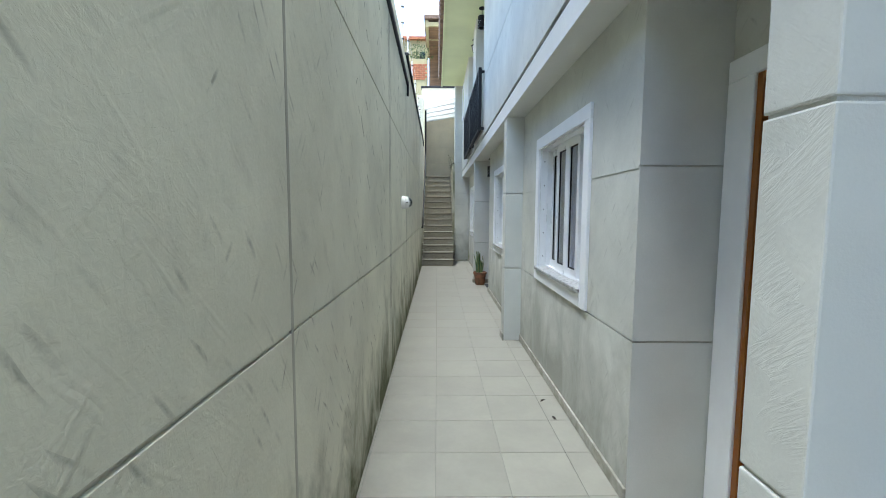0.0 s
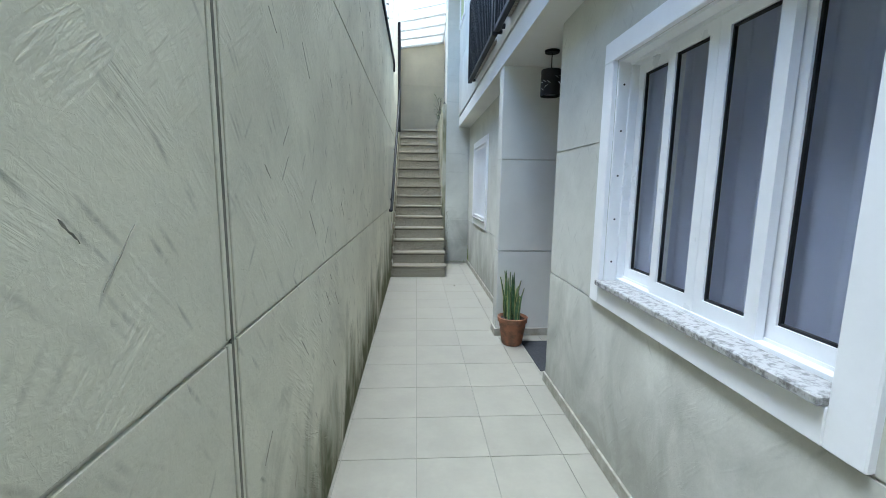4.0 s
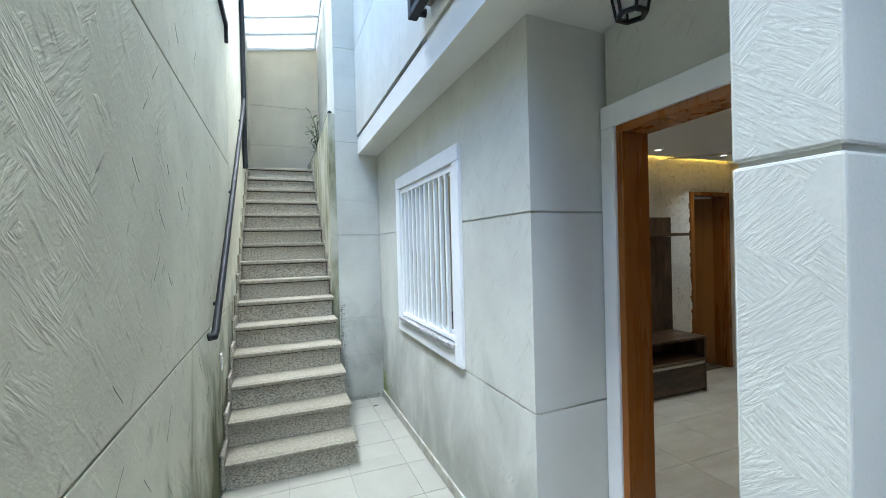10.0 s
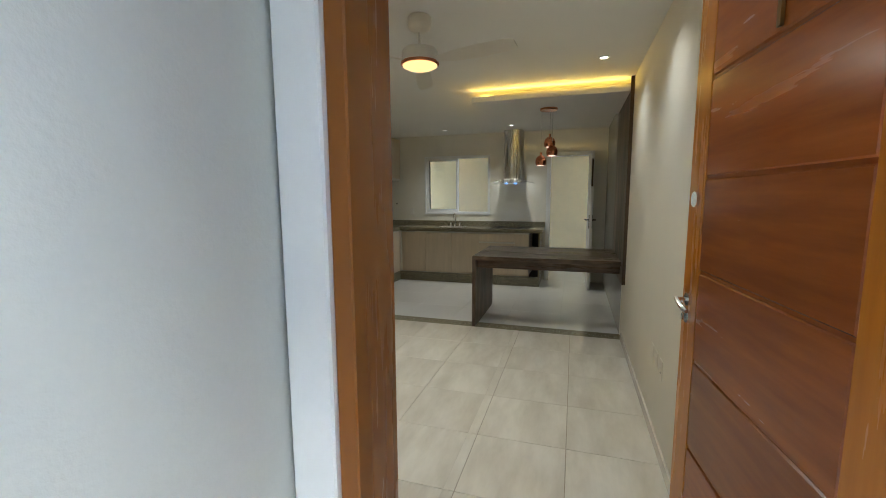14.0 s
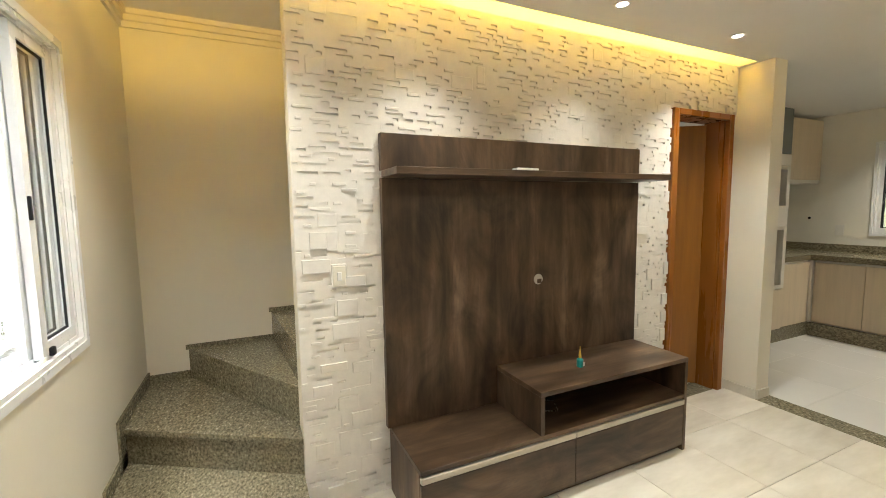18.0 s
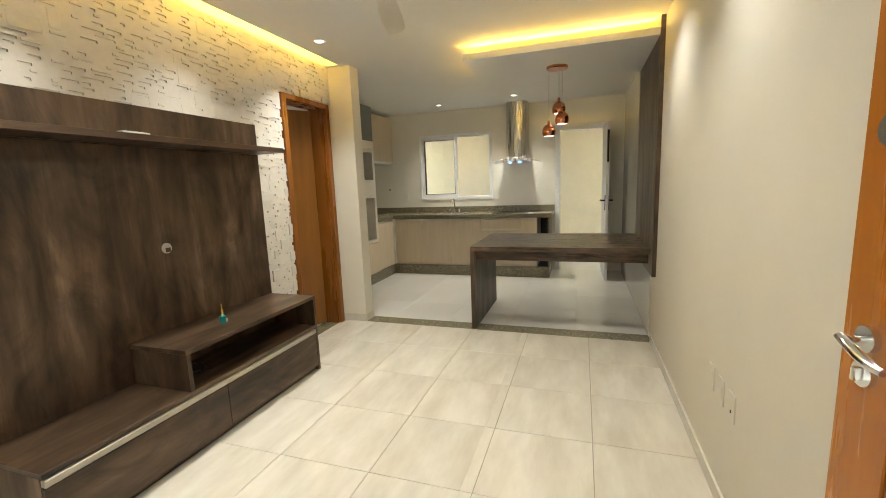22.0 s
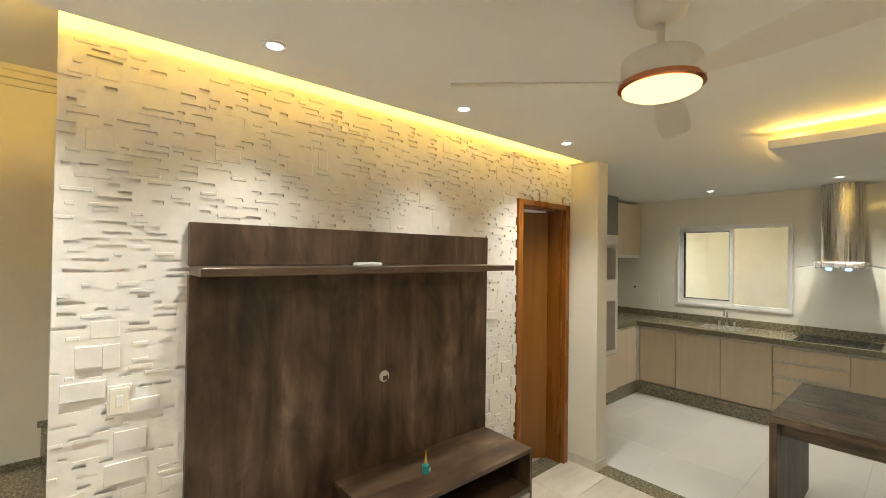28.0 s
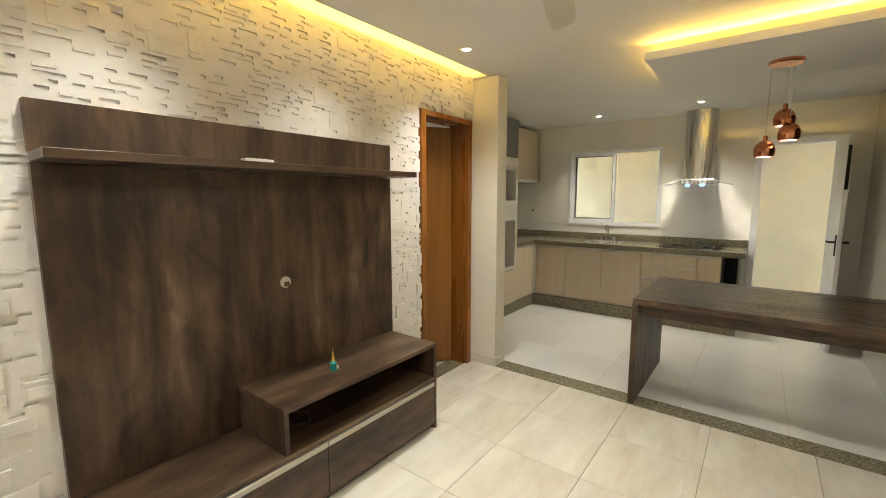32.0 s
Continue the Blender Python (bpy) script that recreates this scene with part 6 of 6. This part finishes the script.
led = thing("drop_led_strip", (5.2, 9.9, 2.405), "amber light strip on the dropped ceiling panel", "light strip")
part("strip", bx(5.27, 5.285, 9.14, 10.46, 2.408, 2.425), "led", led)
part("strip", bx(5.29, 6.0, 10.465, 10.48, 2.408, 2.425), "led", led)
part("strip", bx(6.012, 6.027, 9.14, 10.46, 2.408, 2.425), "led", led)


def ceiling_fan():
    x, y = 3.28, 10.52
    ob = thing("ceiling_fan", (x, y, CEIL), "white three-blade ceiling fan with a lit round lamp", "ceiling fan")
    part("canopy", lathe([(0, 0), (0.060, 0), (0.062, -0.006), (0.070, -0.010), (0.071, -0.05), (0.064, -0.072), (0.045, -0.086), (0.018, -0.092), (0, -0.092)], (x, y, CEIL)), "fanwhite", ob, smooth=True)
    part("rod", sweep([(x, y, CEIL - 0.085), (x, y, 2.30)], 0.011, seg=12), "fanwhite", ob)
    part("motor", lathe([(0, 2.31), (0.03, 2.31), (0.045, 2.298), (0.098, 2.290), (0.107, 2.277), (0.107, 2.225), (0.112, 2.215), (0, 2.215)], (x, y, 0), seg=36), "fanwhite", ob, smooth=True)
    part("ring", lathe([(0.094, 2.217), (0.115, 2.216), (0.116, 2.204), (0.105, 2.2)], (x, y, 0), seg=36, ring=True), "copper", ob, "copper-coloured lamp ring", True)
    part("lamp_lens", lathe([(0, 2.206), (0.105, 2.206), (0.103, 2.193), (0.08, 2.182), (0.045, 2.176), (0, 2.174)], (x, y, 0), seg=36), "fan_glow", ob, "glowing lamp lens", True)
    for k, q in enumerate((16, 136, 256)):
        a = radians(q)
        d, n = Vector((math.cos(a), math.sin(a), 0)), Vector((-math.sin(a), math.cos(a), 0))
        bm, rows = bmesh.new(), []
        for r, w, tilt in ((0.10, 0.020, 0.30), (0.16, 0.034, 0.32), (0.25, 0.048, 0.34), (0.40, 0.056, 0.34), (0.54, 0.054, 0.30), (0.59, 0.048, 0.30), (0.61, 0.038, 0.30)):
            c = Vector((x, y, 2.216)) + d * r
            u = n * math.cos(tilt) - Vector((0, 0, 1)) * math.sin(tilt)
            rows.append([bm.verts.new(c + u * w * s + Vector((0, 0, e))) for s, e in ((-1, 0), (-0.5, 0.005), (0, 0.006), (0.5, 0.005), (1, 0), (0.5, -0.002), (0, -0.002), (-0.5, -0.002))])
        for u, v in zip(rows, rows[1:]):
            for i in range(8):
                bm.faces.new((u[i], u[(i + 1) % 8], v[(i + 1) % 8], v[i]))
        bm.faces.new(rows[-1])
        bm.faces.new(rows[0][::-1])
        bmesh.ops.recalc_face_normals(bm, faces=bm.faces[:])
        part("blade", bm, "blade", ob, smooth=True)


ceiling_fan()

# ---- things inside: kitchen ----
table = thing("breakfast_table", (5.65, 9.9, 0), "dark rustic wood breakfast table fixed to the wall panel", "table")
part("tabletop", bx(5.14, 6.14, 9.152, 10.636, 0.735, 0.778, 0.0015), "mdf_y", table)
part("leg_panel", bx(5.14, 6.14, 10.598, 10.636, 0.0, 0.735, 0.0015), "mdf", table)
part("apron", bx(5.235, 5.255, 9.152, 10.598, 0.640, 0.735), "mdf_y", table)
part("apron", bx(6.03, 6.05, 9.152, 10.598, 0.640, 0.735), "mdf_y", table)
wp = thing("wall_panel", (5.6, YR, 0.57), "dark rustic wood panel running up the wall behind the table", "wall panel")
part("board", bx(5.03, 6.16, YR + 0.0005, 9.151, 0.57, 2.354, 0.0015), "mdf", wp)
part("upper_board", bx(5.03, 5.058, YR + 0.0005, 9.151, 2.354, CEIL - 0.001), "mdf", wp)


def base_unit(name, y0, y1, fronts, label, xf=7.38):
    ob = thing(name, (xf + 0.3, (y0 + y1) / 2, 0.15), label, "cabinet", "kitchen cabinets")
    part("carcass", bx(xf + 0.019, 7.96, y0 + 0.001, y1 - 0.001, 0.15, 0.842), "cab_white", ob)
    for z0, z1 in fronts:
        d = part("door" if len(fronts) == 1 else "drawer_front", bx(xf, xf + 0.018, y0 + 0.002, y1 - 0.002, z0 + 0.002, z1 - 0.024, 0.001), "cab", ob)
        part("grip", bx(xf + 0.004, xf + 0.018, y0 + 0.002, y1 - 0.002, z1 - 0.02, z1 - 0.004, 0.002), "cab_white", d, "pale recessed grip")
    return ob


for a, b in ((11.98, 12.405), (11.52, 11.98), (11.06, 11.52), (10.26, 10.485)):
    base_unit("base_cabinet", a, b, [(0.152, 0.842)], "pale wood-grain kitchen base cabinet under the worktop")
base_unit("drawer_cabinet", 10.485, 11.06, [(0.152, 0.36), (0.36, 0.53), (0.53, 0.69), (0.69, 0.842)], "pale wood-grain drawer cabinet under the hob")
ob = thing("corner_cabinet", (7.07, 12.7, 0.15), "pale wood-grain corner base cabinet", "cabinet", "kitchen cabinets")
part("carcass", bx(6.81, 7.39, 12.45, 13.0, 0.15, 0.842), "cab_white", ob)
part("door", bx(6.812, 7.335, 12.43, 12.448, 0.152, 0.82, 0.001), "cab", ob)
part("filler", bx(7.34, 7.396, 12.407, 12.449, 0.152, 0.842), "cab_white", ob)
ob = thing("end_niche", (7.7, 10.18, 0.15), "dark open niche at the worktop's end", "cabinet", "kitchen cabinets")
part("back_panel", bx(7.9, 7.96, 10.12, 10.258, 0.15, 0.842), "iron", ob)
part("side_panel", bx(7.40, 7.96, 10.10, 10.118, 0.15, 0.842), "granite_in", ob)
part("floor_panel", bx(7.40, 7.9, 10.119, 10.258, 0.15, 0.168), "iron", ob)
wt = thing("worktop", (7.66, 11.5, 0.845), "speckled green-grey granite kitchen worktop with upstand", "worktop")
bm = bx(7.35, 7.52, 10.06, 12.43, 0.846, 0.902)
for b in ((7.52, 7.86, 10.06, 11.36), (7.52, 7.86, 11.80, 12.43), (7.86, 7.979, 10.06, 12.43)):
    bx(*b, 0.846, 0.902, bm=bm)
part("slab", bm, "granite_in", wt)
part("slab", bx(6.805, 7.979, 12.43, 13.019, 0.846, 0.902), "granite_in", wt)
part("upstand", bx(7.955, 7.979, 10.06, 12.994, 0.902, 0.988, 0.002), "granite_in", wt)
part("upstand", bx(6.805, 7.955, 12.995, 13.019, 0.902, 0.988, 0.002), "granite_in", wt)
part("plinth", bx(7.36, 7.38, 10.095, 12.45, 0.0, 0.148), "granite_in", wt)
part("plinth", bx(7.38, 7.96, 10.095, 10.12, 0.0, 0.148), "granite_in", wt)
part("plinth", bx(6.2, 7.38, 12.43, 12.45, 0.0, 0.148), "granite_in", wt)
sink = thing("sink", (7.69, 11.58, 0.73), "stainless steel sink bowl set in the worktop", "sink")
sink_bm = bmesh.new()
bx(7.522, 7.858, 11.362, 11.798, 0.74, 0.748, bm=sink_bm)
for b in ((7.522, 7.53, 11.362, 11.798), (7.85, 7.858, 11.362, 11.798), (7.53, 7.85, 11.362, 11.37), (7.53, 7.85, 11.79, 11.798)):
    bx(*b, 0.748, 0.904, bm=sink_bm)
part("bowl", sink_bm, "steel", sink)
tap = thing("tap", (7.90, 11.60, 0.902), "chrome swan-neck kitchen tap", "tap")
part("spout", sweep([(7.90, 11.60, 0.902), (7.90, 11.60, 1.06)] + [(7.90 - 0.055 + 0.055 * math.cos(q), 11.60, 1.06 + 0.055 * math.sin(q)) for q in (0.5, 1.1, 1.6, 2.2, 2.8, 3.14)] + [(7.79, 11.60, 1.03)], 0.010, seg=12), "chrome", tap, smooth=True)
part("base", lathe([(0, 0), (0.026, 0), (0.024, 0.02), (0.016, 0.04), (0, 0.04)], (7.90, 11.60, 0.902)), "chrome", tap, smooth=True)
for y in (11.52, 11.68):
    part("valve", lathe([(0, 0), (0.02, 0), (0.017, 0.03), (0.022, 0.034), (0.02, 0.055), (0, 0.058)], (7.90, y, 0.902)), "chrome", tap, smooth=True)
hob = thing("hob", (7.62, 10.6, 0.902), "black glass hob in the granite worktop", "hob")
part("glass_top", bx(7.42, 7.86, 10.29, 10.90, 0.9025, 0.909, 0.002), "black", hob)
for yy in (10.43, 10.76):
    for xx in (7.53, 7.74):
        part("ring", lathe([(0.055, 0.909), (0.07, 0.909), (0.07, 0.911), (0.055, 0.911)], (xx, yy, 0), ring=True), "iron", hob)
hd = thing("range_hood", (7.75, 10.58, 1.62), "brushed steel range hood with a curved glass visor, lit", "range hood")
bm = bmesh.new()
outline = [(7.975, 10.43), (7.975, 10.74)] + [(7.80 - 0.10 * math.sin(q), 10.585 + 0.155 * math.cos(q)) for q in (math.pi * k / 24 for k in range(25))]
part("chimney", prism(outline, 1.69, CEIL - 0.002), "steel", hd, smooth=True)
part("body", bx(7.55, 7.975, 10.40, 10.77, 1.625, 1.69, 0.01), "steel", hd)
bm, rows = bmesh.new(), []
for i in range(15):
    t = -1 + i / 7
    y = 10.585 + 0.335 * t
    zz = 1.668 - 0.045 * t * t
    xf = 7.47 + 0.12 * t * t
    rows.append([bm.verts.new((xx, y, zz + e)) for xx, e in ((xf, 0), (7.97, 0), (7.97, 0.007), (xf, 0.007))])
for u, v in zip(rows, rows[1:]):
    for i in range(4):
        bm.faces.new((u[i], u[(i + 1) % 4], v[(i + 1) % 4], v[i]))
bm.faces.new(rows[0][::-1])
bm.faces.new(rows[-1])
bmesh.ops.recalc_face_normals(bm, faces=bm.faces[:])
part("visor", bm, "lamp_glass", hd, "curved clear glass visor", True).visible_shadow = False
part("visor_edge", sweep([(7.466 + 0.12 * t * t, 10.585 + 0.335 * t, 1.6715 - 0.045 * t * t) for t in (-1 + i / 7 for i in range(15))], 0.0045, seg=6), "steel", hd, "polished visor edge", True)
for y in (10.47, 10.61, ):
    part("hood_lamp", lathe([(0, 1.6245), (0.026, 1.6245), (0.024, 1.612), (0.014, 1.604), (0, 1.602)], (7.565, y + 0.045, 0)), "hood_glow", hd, "cool white hood lamp")

tower = thing("oven_tower", (6.5, 12.7, 0.15), "tall pale oven cabinet with two open niches", "cabinet", "kitchen cabinets")
yf = 12.41
bmT = pierced("y", yf + 0.02, 13.0, 6.18, 6.80, 0.15, 2.42, [(6.24, 6.74, 0.61, 1.21), (6.24, 6.74, 1.43, 1.82)])
part("carcass", bmT, "cab_white", tower)
part("niche_back", bx(6.2, 6.78, 12.96, 12.998, 0.55, 1.9), "cab", tower)
part("lower_door", bx(6.182, 6.798, yf, yf + 0.018, 0.152, 0.575, 0.001), "cab", tower)
for a, b in ((0.585, 1.235), (1.405, 1.845)):
    part("niche_frame", pierced("y", yf - 0.004, yf + 0.019, 6.185, 6.795, a, b, [(6.24, 6.74, a + 0.04, b - 0.035)]), "cab_white", tower, "pale raised niche frame")
part("middle_panel", bx(6.182, 6.798, yf, yf + 0.018, 1.24, 1.40, 0.001), "cab_white", tower)
part("mirror_door", bx(6.182, 6.798, yf, yf + 0.018, 1.965, 2.418, 0.001), "glazed", tower, "grey glazed upper door")
part("strip", bx(6.182, 6.798, yf - 0.004, yf + 0.018, 1.85, 1.96, 0.002), "cab_white", tower)
up = thing("upper_cabinet", (7.38, 12.83, 1.70), "pale wood-grain wall cabinet above the worktop", "cabinet", "kitchen cabinets")
part("carcass", bx(6.81, 7.96, 12.68, 13.018, 1.70, 2.43), "cab_white", up)
for a, b in ((6.812, 7.385), (7.387, 7.958)):
    part("door", bx(a, b, 12.66, 12.679, 1.74, 2.428, 0.001), "cab", up)
part("light_strip_rail", bx(6.812, 7.958, 12.665, 12.69, 1.70, 1.735, 0.002), "cab_white", up)
sk = thing("cable_outlet", (KX, 12.745, 1.29), "small round black cable outlet on the tiled wall", "outlet")
part("ring", sweep([(KX, 12.745, 1.29), (KX - 0.006, 12.745, 1.29)], 0.019, seg=16), "plastic", sk)
part("port", sweep([(KX - 0.005, 12.745, 1.29), (KX - 0.009, 12.745, 1.29)], 0.015, seg=16), "iron", sk)
sk = thing("wall_socket", (KX, 12.45, 1.15), "pale wall socket on the tiled wall", "socket", "wall sockets")
part("plate", bx(KX - 0.008, KX, 12.41, 12.49, 1.09, 1.21, 0.002), "plastic", sk)

# kitchen window and yard door
kw = thing("window_7", (KX, 11.6, 1.16), "white aluminium sliding kitchen window, half open", "window", kind="structure")
part("trim", pierced("x", KX - 0.016, KX + 0.002, KW[0] - 0.025, KW[1] + 0.025, KW[2] - 0.03, KW[3] + 0.025, [KW]), "alu", kw)
part("frame", pierced("x", KX + 0.01, KX + 0.09, KW[0], KW[1], KW[2], KW[3], [(KW[0] + 0.018, KW[1] - 0.018, KW[2] + 0.018, KW[3] - 0.018)]), "alu", kw)
sash(kw, KX + 0.015, 11.57, KW[1] - 0.018, KW[2] + 0.018, KW[3] - 0.018, 0.032)
sash(kw, KX + 0.05, 11.575, KW[1] - 0.018, KW[2] + 0.018, KW[3] - 0.018, 0.032)
kd = thing("door_5", (KX, 9.7, 0), "white kitchen door standing open to the service yard", "door", kind="structure")
for a, b in ((KD[0] - 0.035, KD[0] + 0.03), (KD[1] - 0.03, KD[1] + 0.035)):
    part("casing", bx(KX - 0.014, KX + 0.142, a, b, 0, 2.09, 0.002), "white", kd)
part("casing", bx(KX - 0.014, KX + 0.142, KD[0] - 0.035, KD[1] + 0.035, 2.06, 2.125, 0.002), "white", kd)
m = Matrix.Translation((KX - 0.02, KD[0] + 0.02, 0)) @ Matrix.Rotation(radians(182), 4, "Z")
bm = bx(0, 0.64, -0.035, 0.0, 0.01, 2.06, 0.002)
bmesh.ops.transform(bm, matrix=m, verts=bm.verts)
lf = part("leaf", bm, "white", kd, "white painted leaf")
for f, s in ((-0.035, -1), (0.0, 1)):
    bm = bx(0.565, 0.605, f if s > 0 else f - 0.008, f + 0.008 if s > 0 else f, 0.93, 1.13, 0.003)
    bmesh.ops.transform(bm, matrix=m, verts=bm.verts)
    part("handle_plate", bm, "iron", lf, "black handle plate")
    bm = sweep([(0.585, f, 1.06), (0.585, f + s * 0.05, 1.06), (0.50, f + s * 0.055, 1.06)], 0.010)
    bmesh.ops.transform(bm, matrix=m, verts=bm.verts)
    part("lever", bm, "iron", lf, "black lever", True)
bm = bx(0.635, 0.644, -0.030, -0.005, 1.55, 1.95)
bmesh.ops.transform(bm, matrix=m, verts=bm.verts)
part("edge_bolt", bm, "iron", lf, "dark edge bolt")


def pendants():
    ob = thing("pendant_lamp", (5.61, 9.90, 2.355), "copper pendant lamp with three round shades above the table", "pendant lamp")
    part("canopy", lathe([(0, 0), (0.095, 0), (0.095, -0.016), (0.088, -0.022), (0, -0.022)], (5.61, 9.90, 2.355), seg=32), "copper", ob, smooth=True)
    for x, y, z in ((5.645, 9.975, 1.79), (5.585, 9.855, 1.885), (5.635, 9.885, 1.985)):
        part("cord", sweep([(x, y, 2.335), (x, y, z + 0.09)], 0.0025, seg=6), "steel", ob)
        shade = part("shade", lathe([(0.0, 0.105), (0.012, 0.105), (0.014, 0.072), (0.03, 0.068), (0.052, 0.045), (0.061, 0.012), (0.058, -0.022), (0.05, -0.036), (0.047, -0.036), (0.054, -0.02), (0.056, 0.012), (0.046, 0.042), (0.0, 0.06)], (x, y, z), seg=28), "copper", ob, "polished copper ball shade", True)
        part("lens", lathe([(0, -0.026), (0.046, -0.026), (0.044, -0.034), (0, -0.036)], (x, y, z), seg=20), "pend_glow", shade, "glowing lamp")


pendants()

# ---- pieces: tiles and stones ----


def piece(name, me, parent, at, kind=""):
    ob = new(name, me)
    ob.parent = parent
    ob.location = Vector(at) - BASE[parent]
    return ob


def tiled(name, label, step, ox, oy, regions, material, top, gap, thick=0.006):
    """Square tiles on one grid, cut at each region's edges; alike tiles share a mesh."""
    fl = thing(name, (0, 0, 0), label, "floor", kind="structure")
    meshes = {}
    for x0, x1, y0, y1 in regions:
        i = math.floor((x0 - ox) / step)
        while ox + i * step < x1:
            j = math.floor((y0 - oy) / step)
            while oy + j * step < y1:
                a, b = max(x0, ox + i * step + gap), min(x1, ox + (i + 1) * step - gap)
                c, d = max(y0, oy + j * step + gap), min(y1, oy + (j + 1) * step - gap)
                if b - a > 0.012 and d - c > 0.012:
                    key = (round(b - a, 3), round(d - c, 3))
                    if key not in meshes:
                        meshes[key] = mesh_of(bx(0, b - a, 0, d - c, top - thick, top, 0.0012), "tile", material, None)
                    piece("tile", meshes[key], fl, (a, c, 0))
                j += 1
            i += 1


tiled("floor_patio", "pale square ceramic patio tiles with thin dark joints", 0.402, -0.024, 6.615,
      [(XL, XF, -2.2, 11.6), (0.437, XF, 11.6, 12.86), (XF, XD, 1.14, 2.14), (XF, XD, 7.89, 8.88), (XF, XD, 9.05, 10.02)], "tile_out", 0.0, 0.0018)
tiled("floor_living", "beige marbled polished porcelain floor tiles", 0.510, 3.61, 9.605,
      [(1.51, 5.13, YR, 10.172), (1.11, 5.13, 10.172, YT), (1.11, 1.93, YT, 12.2)], "tile_in", 0.0, 0.0016)
tiled("floor_kitchen", "white polished porcelain kitchen tiles", 0.60, 5.30, 9.12, [(5.30, KX, YR, YK)], "tile_kitchen", 0.0, 0.0004)


def stone_wall():
    """Cladding of split white stone: a close mosaic of bars and blocks, each at its own depth."""
    rnd = random.Random(21)
    cell = 0.0127
    x0, x1, z1 = XT + 0.002, 5.138, 2.492
    nx, nz = int((x1 - x0) / cell), int(z1 / cell)
    taken, blocks = set(), []

    def put(i, j, w, h, t):
        taken.update((i + p, j + q) for p in range(w) for q in range(h))
        blocks.append((x0 + i * cell, x1 if i + w == nx else x0 + (i + w) * cell, j * cell, z1 if j + h == nz else (j + h) * cell, t))

    def free(i, j, w, h, gap):
        return not any((i + p, j + q) in taken for p in range(-gap, w + gap) for q in range(-1, h + 1))

    # whole blocks that stand a little proud or lie back
    for _ in range(560):
        w, h = rnd.choice((4, 6, 7, 8, 8, 10)), rnd.choice((3, 4, 5, 6, 7))
        i, j = rnd.randrange(nx - w), rnd.randrange(2, nz - h - 1)
        low = j * cell < 1.35
        if free(i, j, w, h, 0) and (low or rnd.random() < 0.3):
            put(i, j, w, h, rnd.choice((0.0205, 0.0230, 0.0260, 0.0095) if low else (0.0165, 0.0170, 0.0138)))
    # thin bars that lie deep or stand proud
    bars = 0
    while bars < 1450:
        w = rnd.choice((2, 3, 3, 4, 5, 6, 7, 8))
        i, j = rnd.randrange(nx - w), rnd.randrange(2, nz - 2)
        if free(i, j, w, 1, 1):
            put(i, j, w, 1, rnd.choice((0.0030, 0.0045, 0.0060, 0.0085, 0.0188, 0.0202)))
            bars += 1
    # the flush ground between them
    for j in range(nz):
        i = 0
        while i < nx:
            if (i, j) in taken:
                i += 1
                continue
            w = 1
            while w < 9 and i + w < nx and (i + w, j) not in taken:
                w += 1
            h = 1
            while h < 6 and j + h < nz and all((i + p, j + h) not in taken for p in range(w)):
                h += 1
            put(i, j, w, h, 0.0150)
            i += w
    clad = thing("stone_cladding", (3.5, YT, 0), "white split-stone mosaic cladding with blocks at uneven depth", "wall cladding", kind="structure")
    vs, fs, count = [], [], 0
    for a, b, c, d, t in blocks:
        if b > 4.424 and c < 2.13:
            if a > 4.40 or b > 5.09:
                continue
            b = 4.424
        if d > 0.03 and 2.34 < a and b < 4.06 and 0.05 < c and d < 1.8:
            continue  # behind the panel
        if t > 0.0186 and a < 3.6 and c > 0.7 and count < 300:
            part("stone", bx(a, b, YT - t, YT, c, d, 0.0012), "stone", clad)
            count += 1
            continue
        k, y = len(vs), YT - t
        e = 0.0010 if t > 0.0155 else 0.00003
        g = 0.0040 if t > 0.0155 else 0.0  # upright edges are soft
        vs += [(a, YT, c), (b, YT, c), (b, YT, d), (a, YT, d), (a, y + e, c), (b, y + e, c), (b, y + e, d), (a, y + e, d), (a + g, y, c + e), (b - g, y, c + e), (b - g, y, d - e), (a + g, y, d - e)]
        for p in (0, 4):
            fs += [(k + p + i, k + p + (i + 1) % 4, k + p + 4 + (i + 1) % 4, k + p + 4 + i) for i in range(4)]
        fs.append((k + 8, k + 9, k + 10, k + 11))
    me = bpy.data.meshes.new("stones")
    me.from_pydata([Vector(v) - BASE[clad] for v in vs], [], fs)
    me.materials.append(M["stone"])
    ob = new("stones", me)
    ob.parent = clad
    tagged(ob, "", "", "", "stuff")


stone_wall()
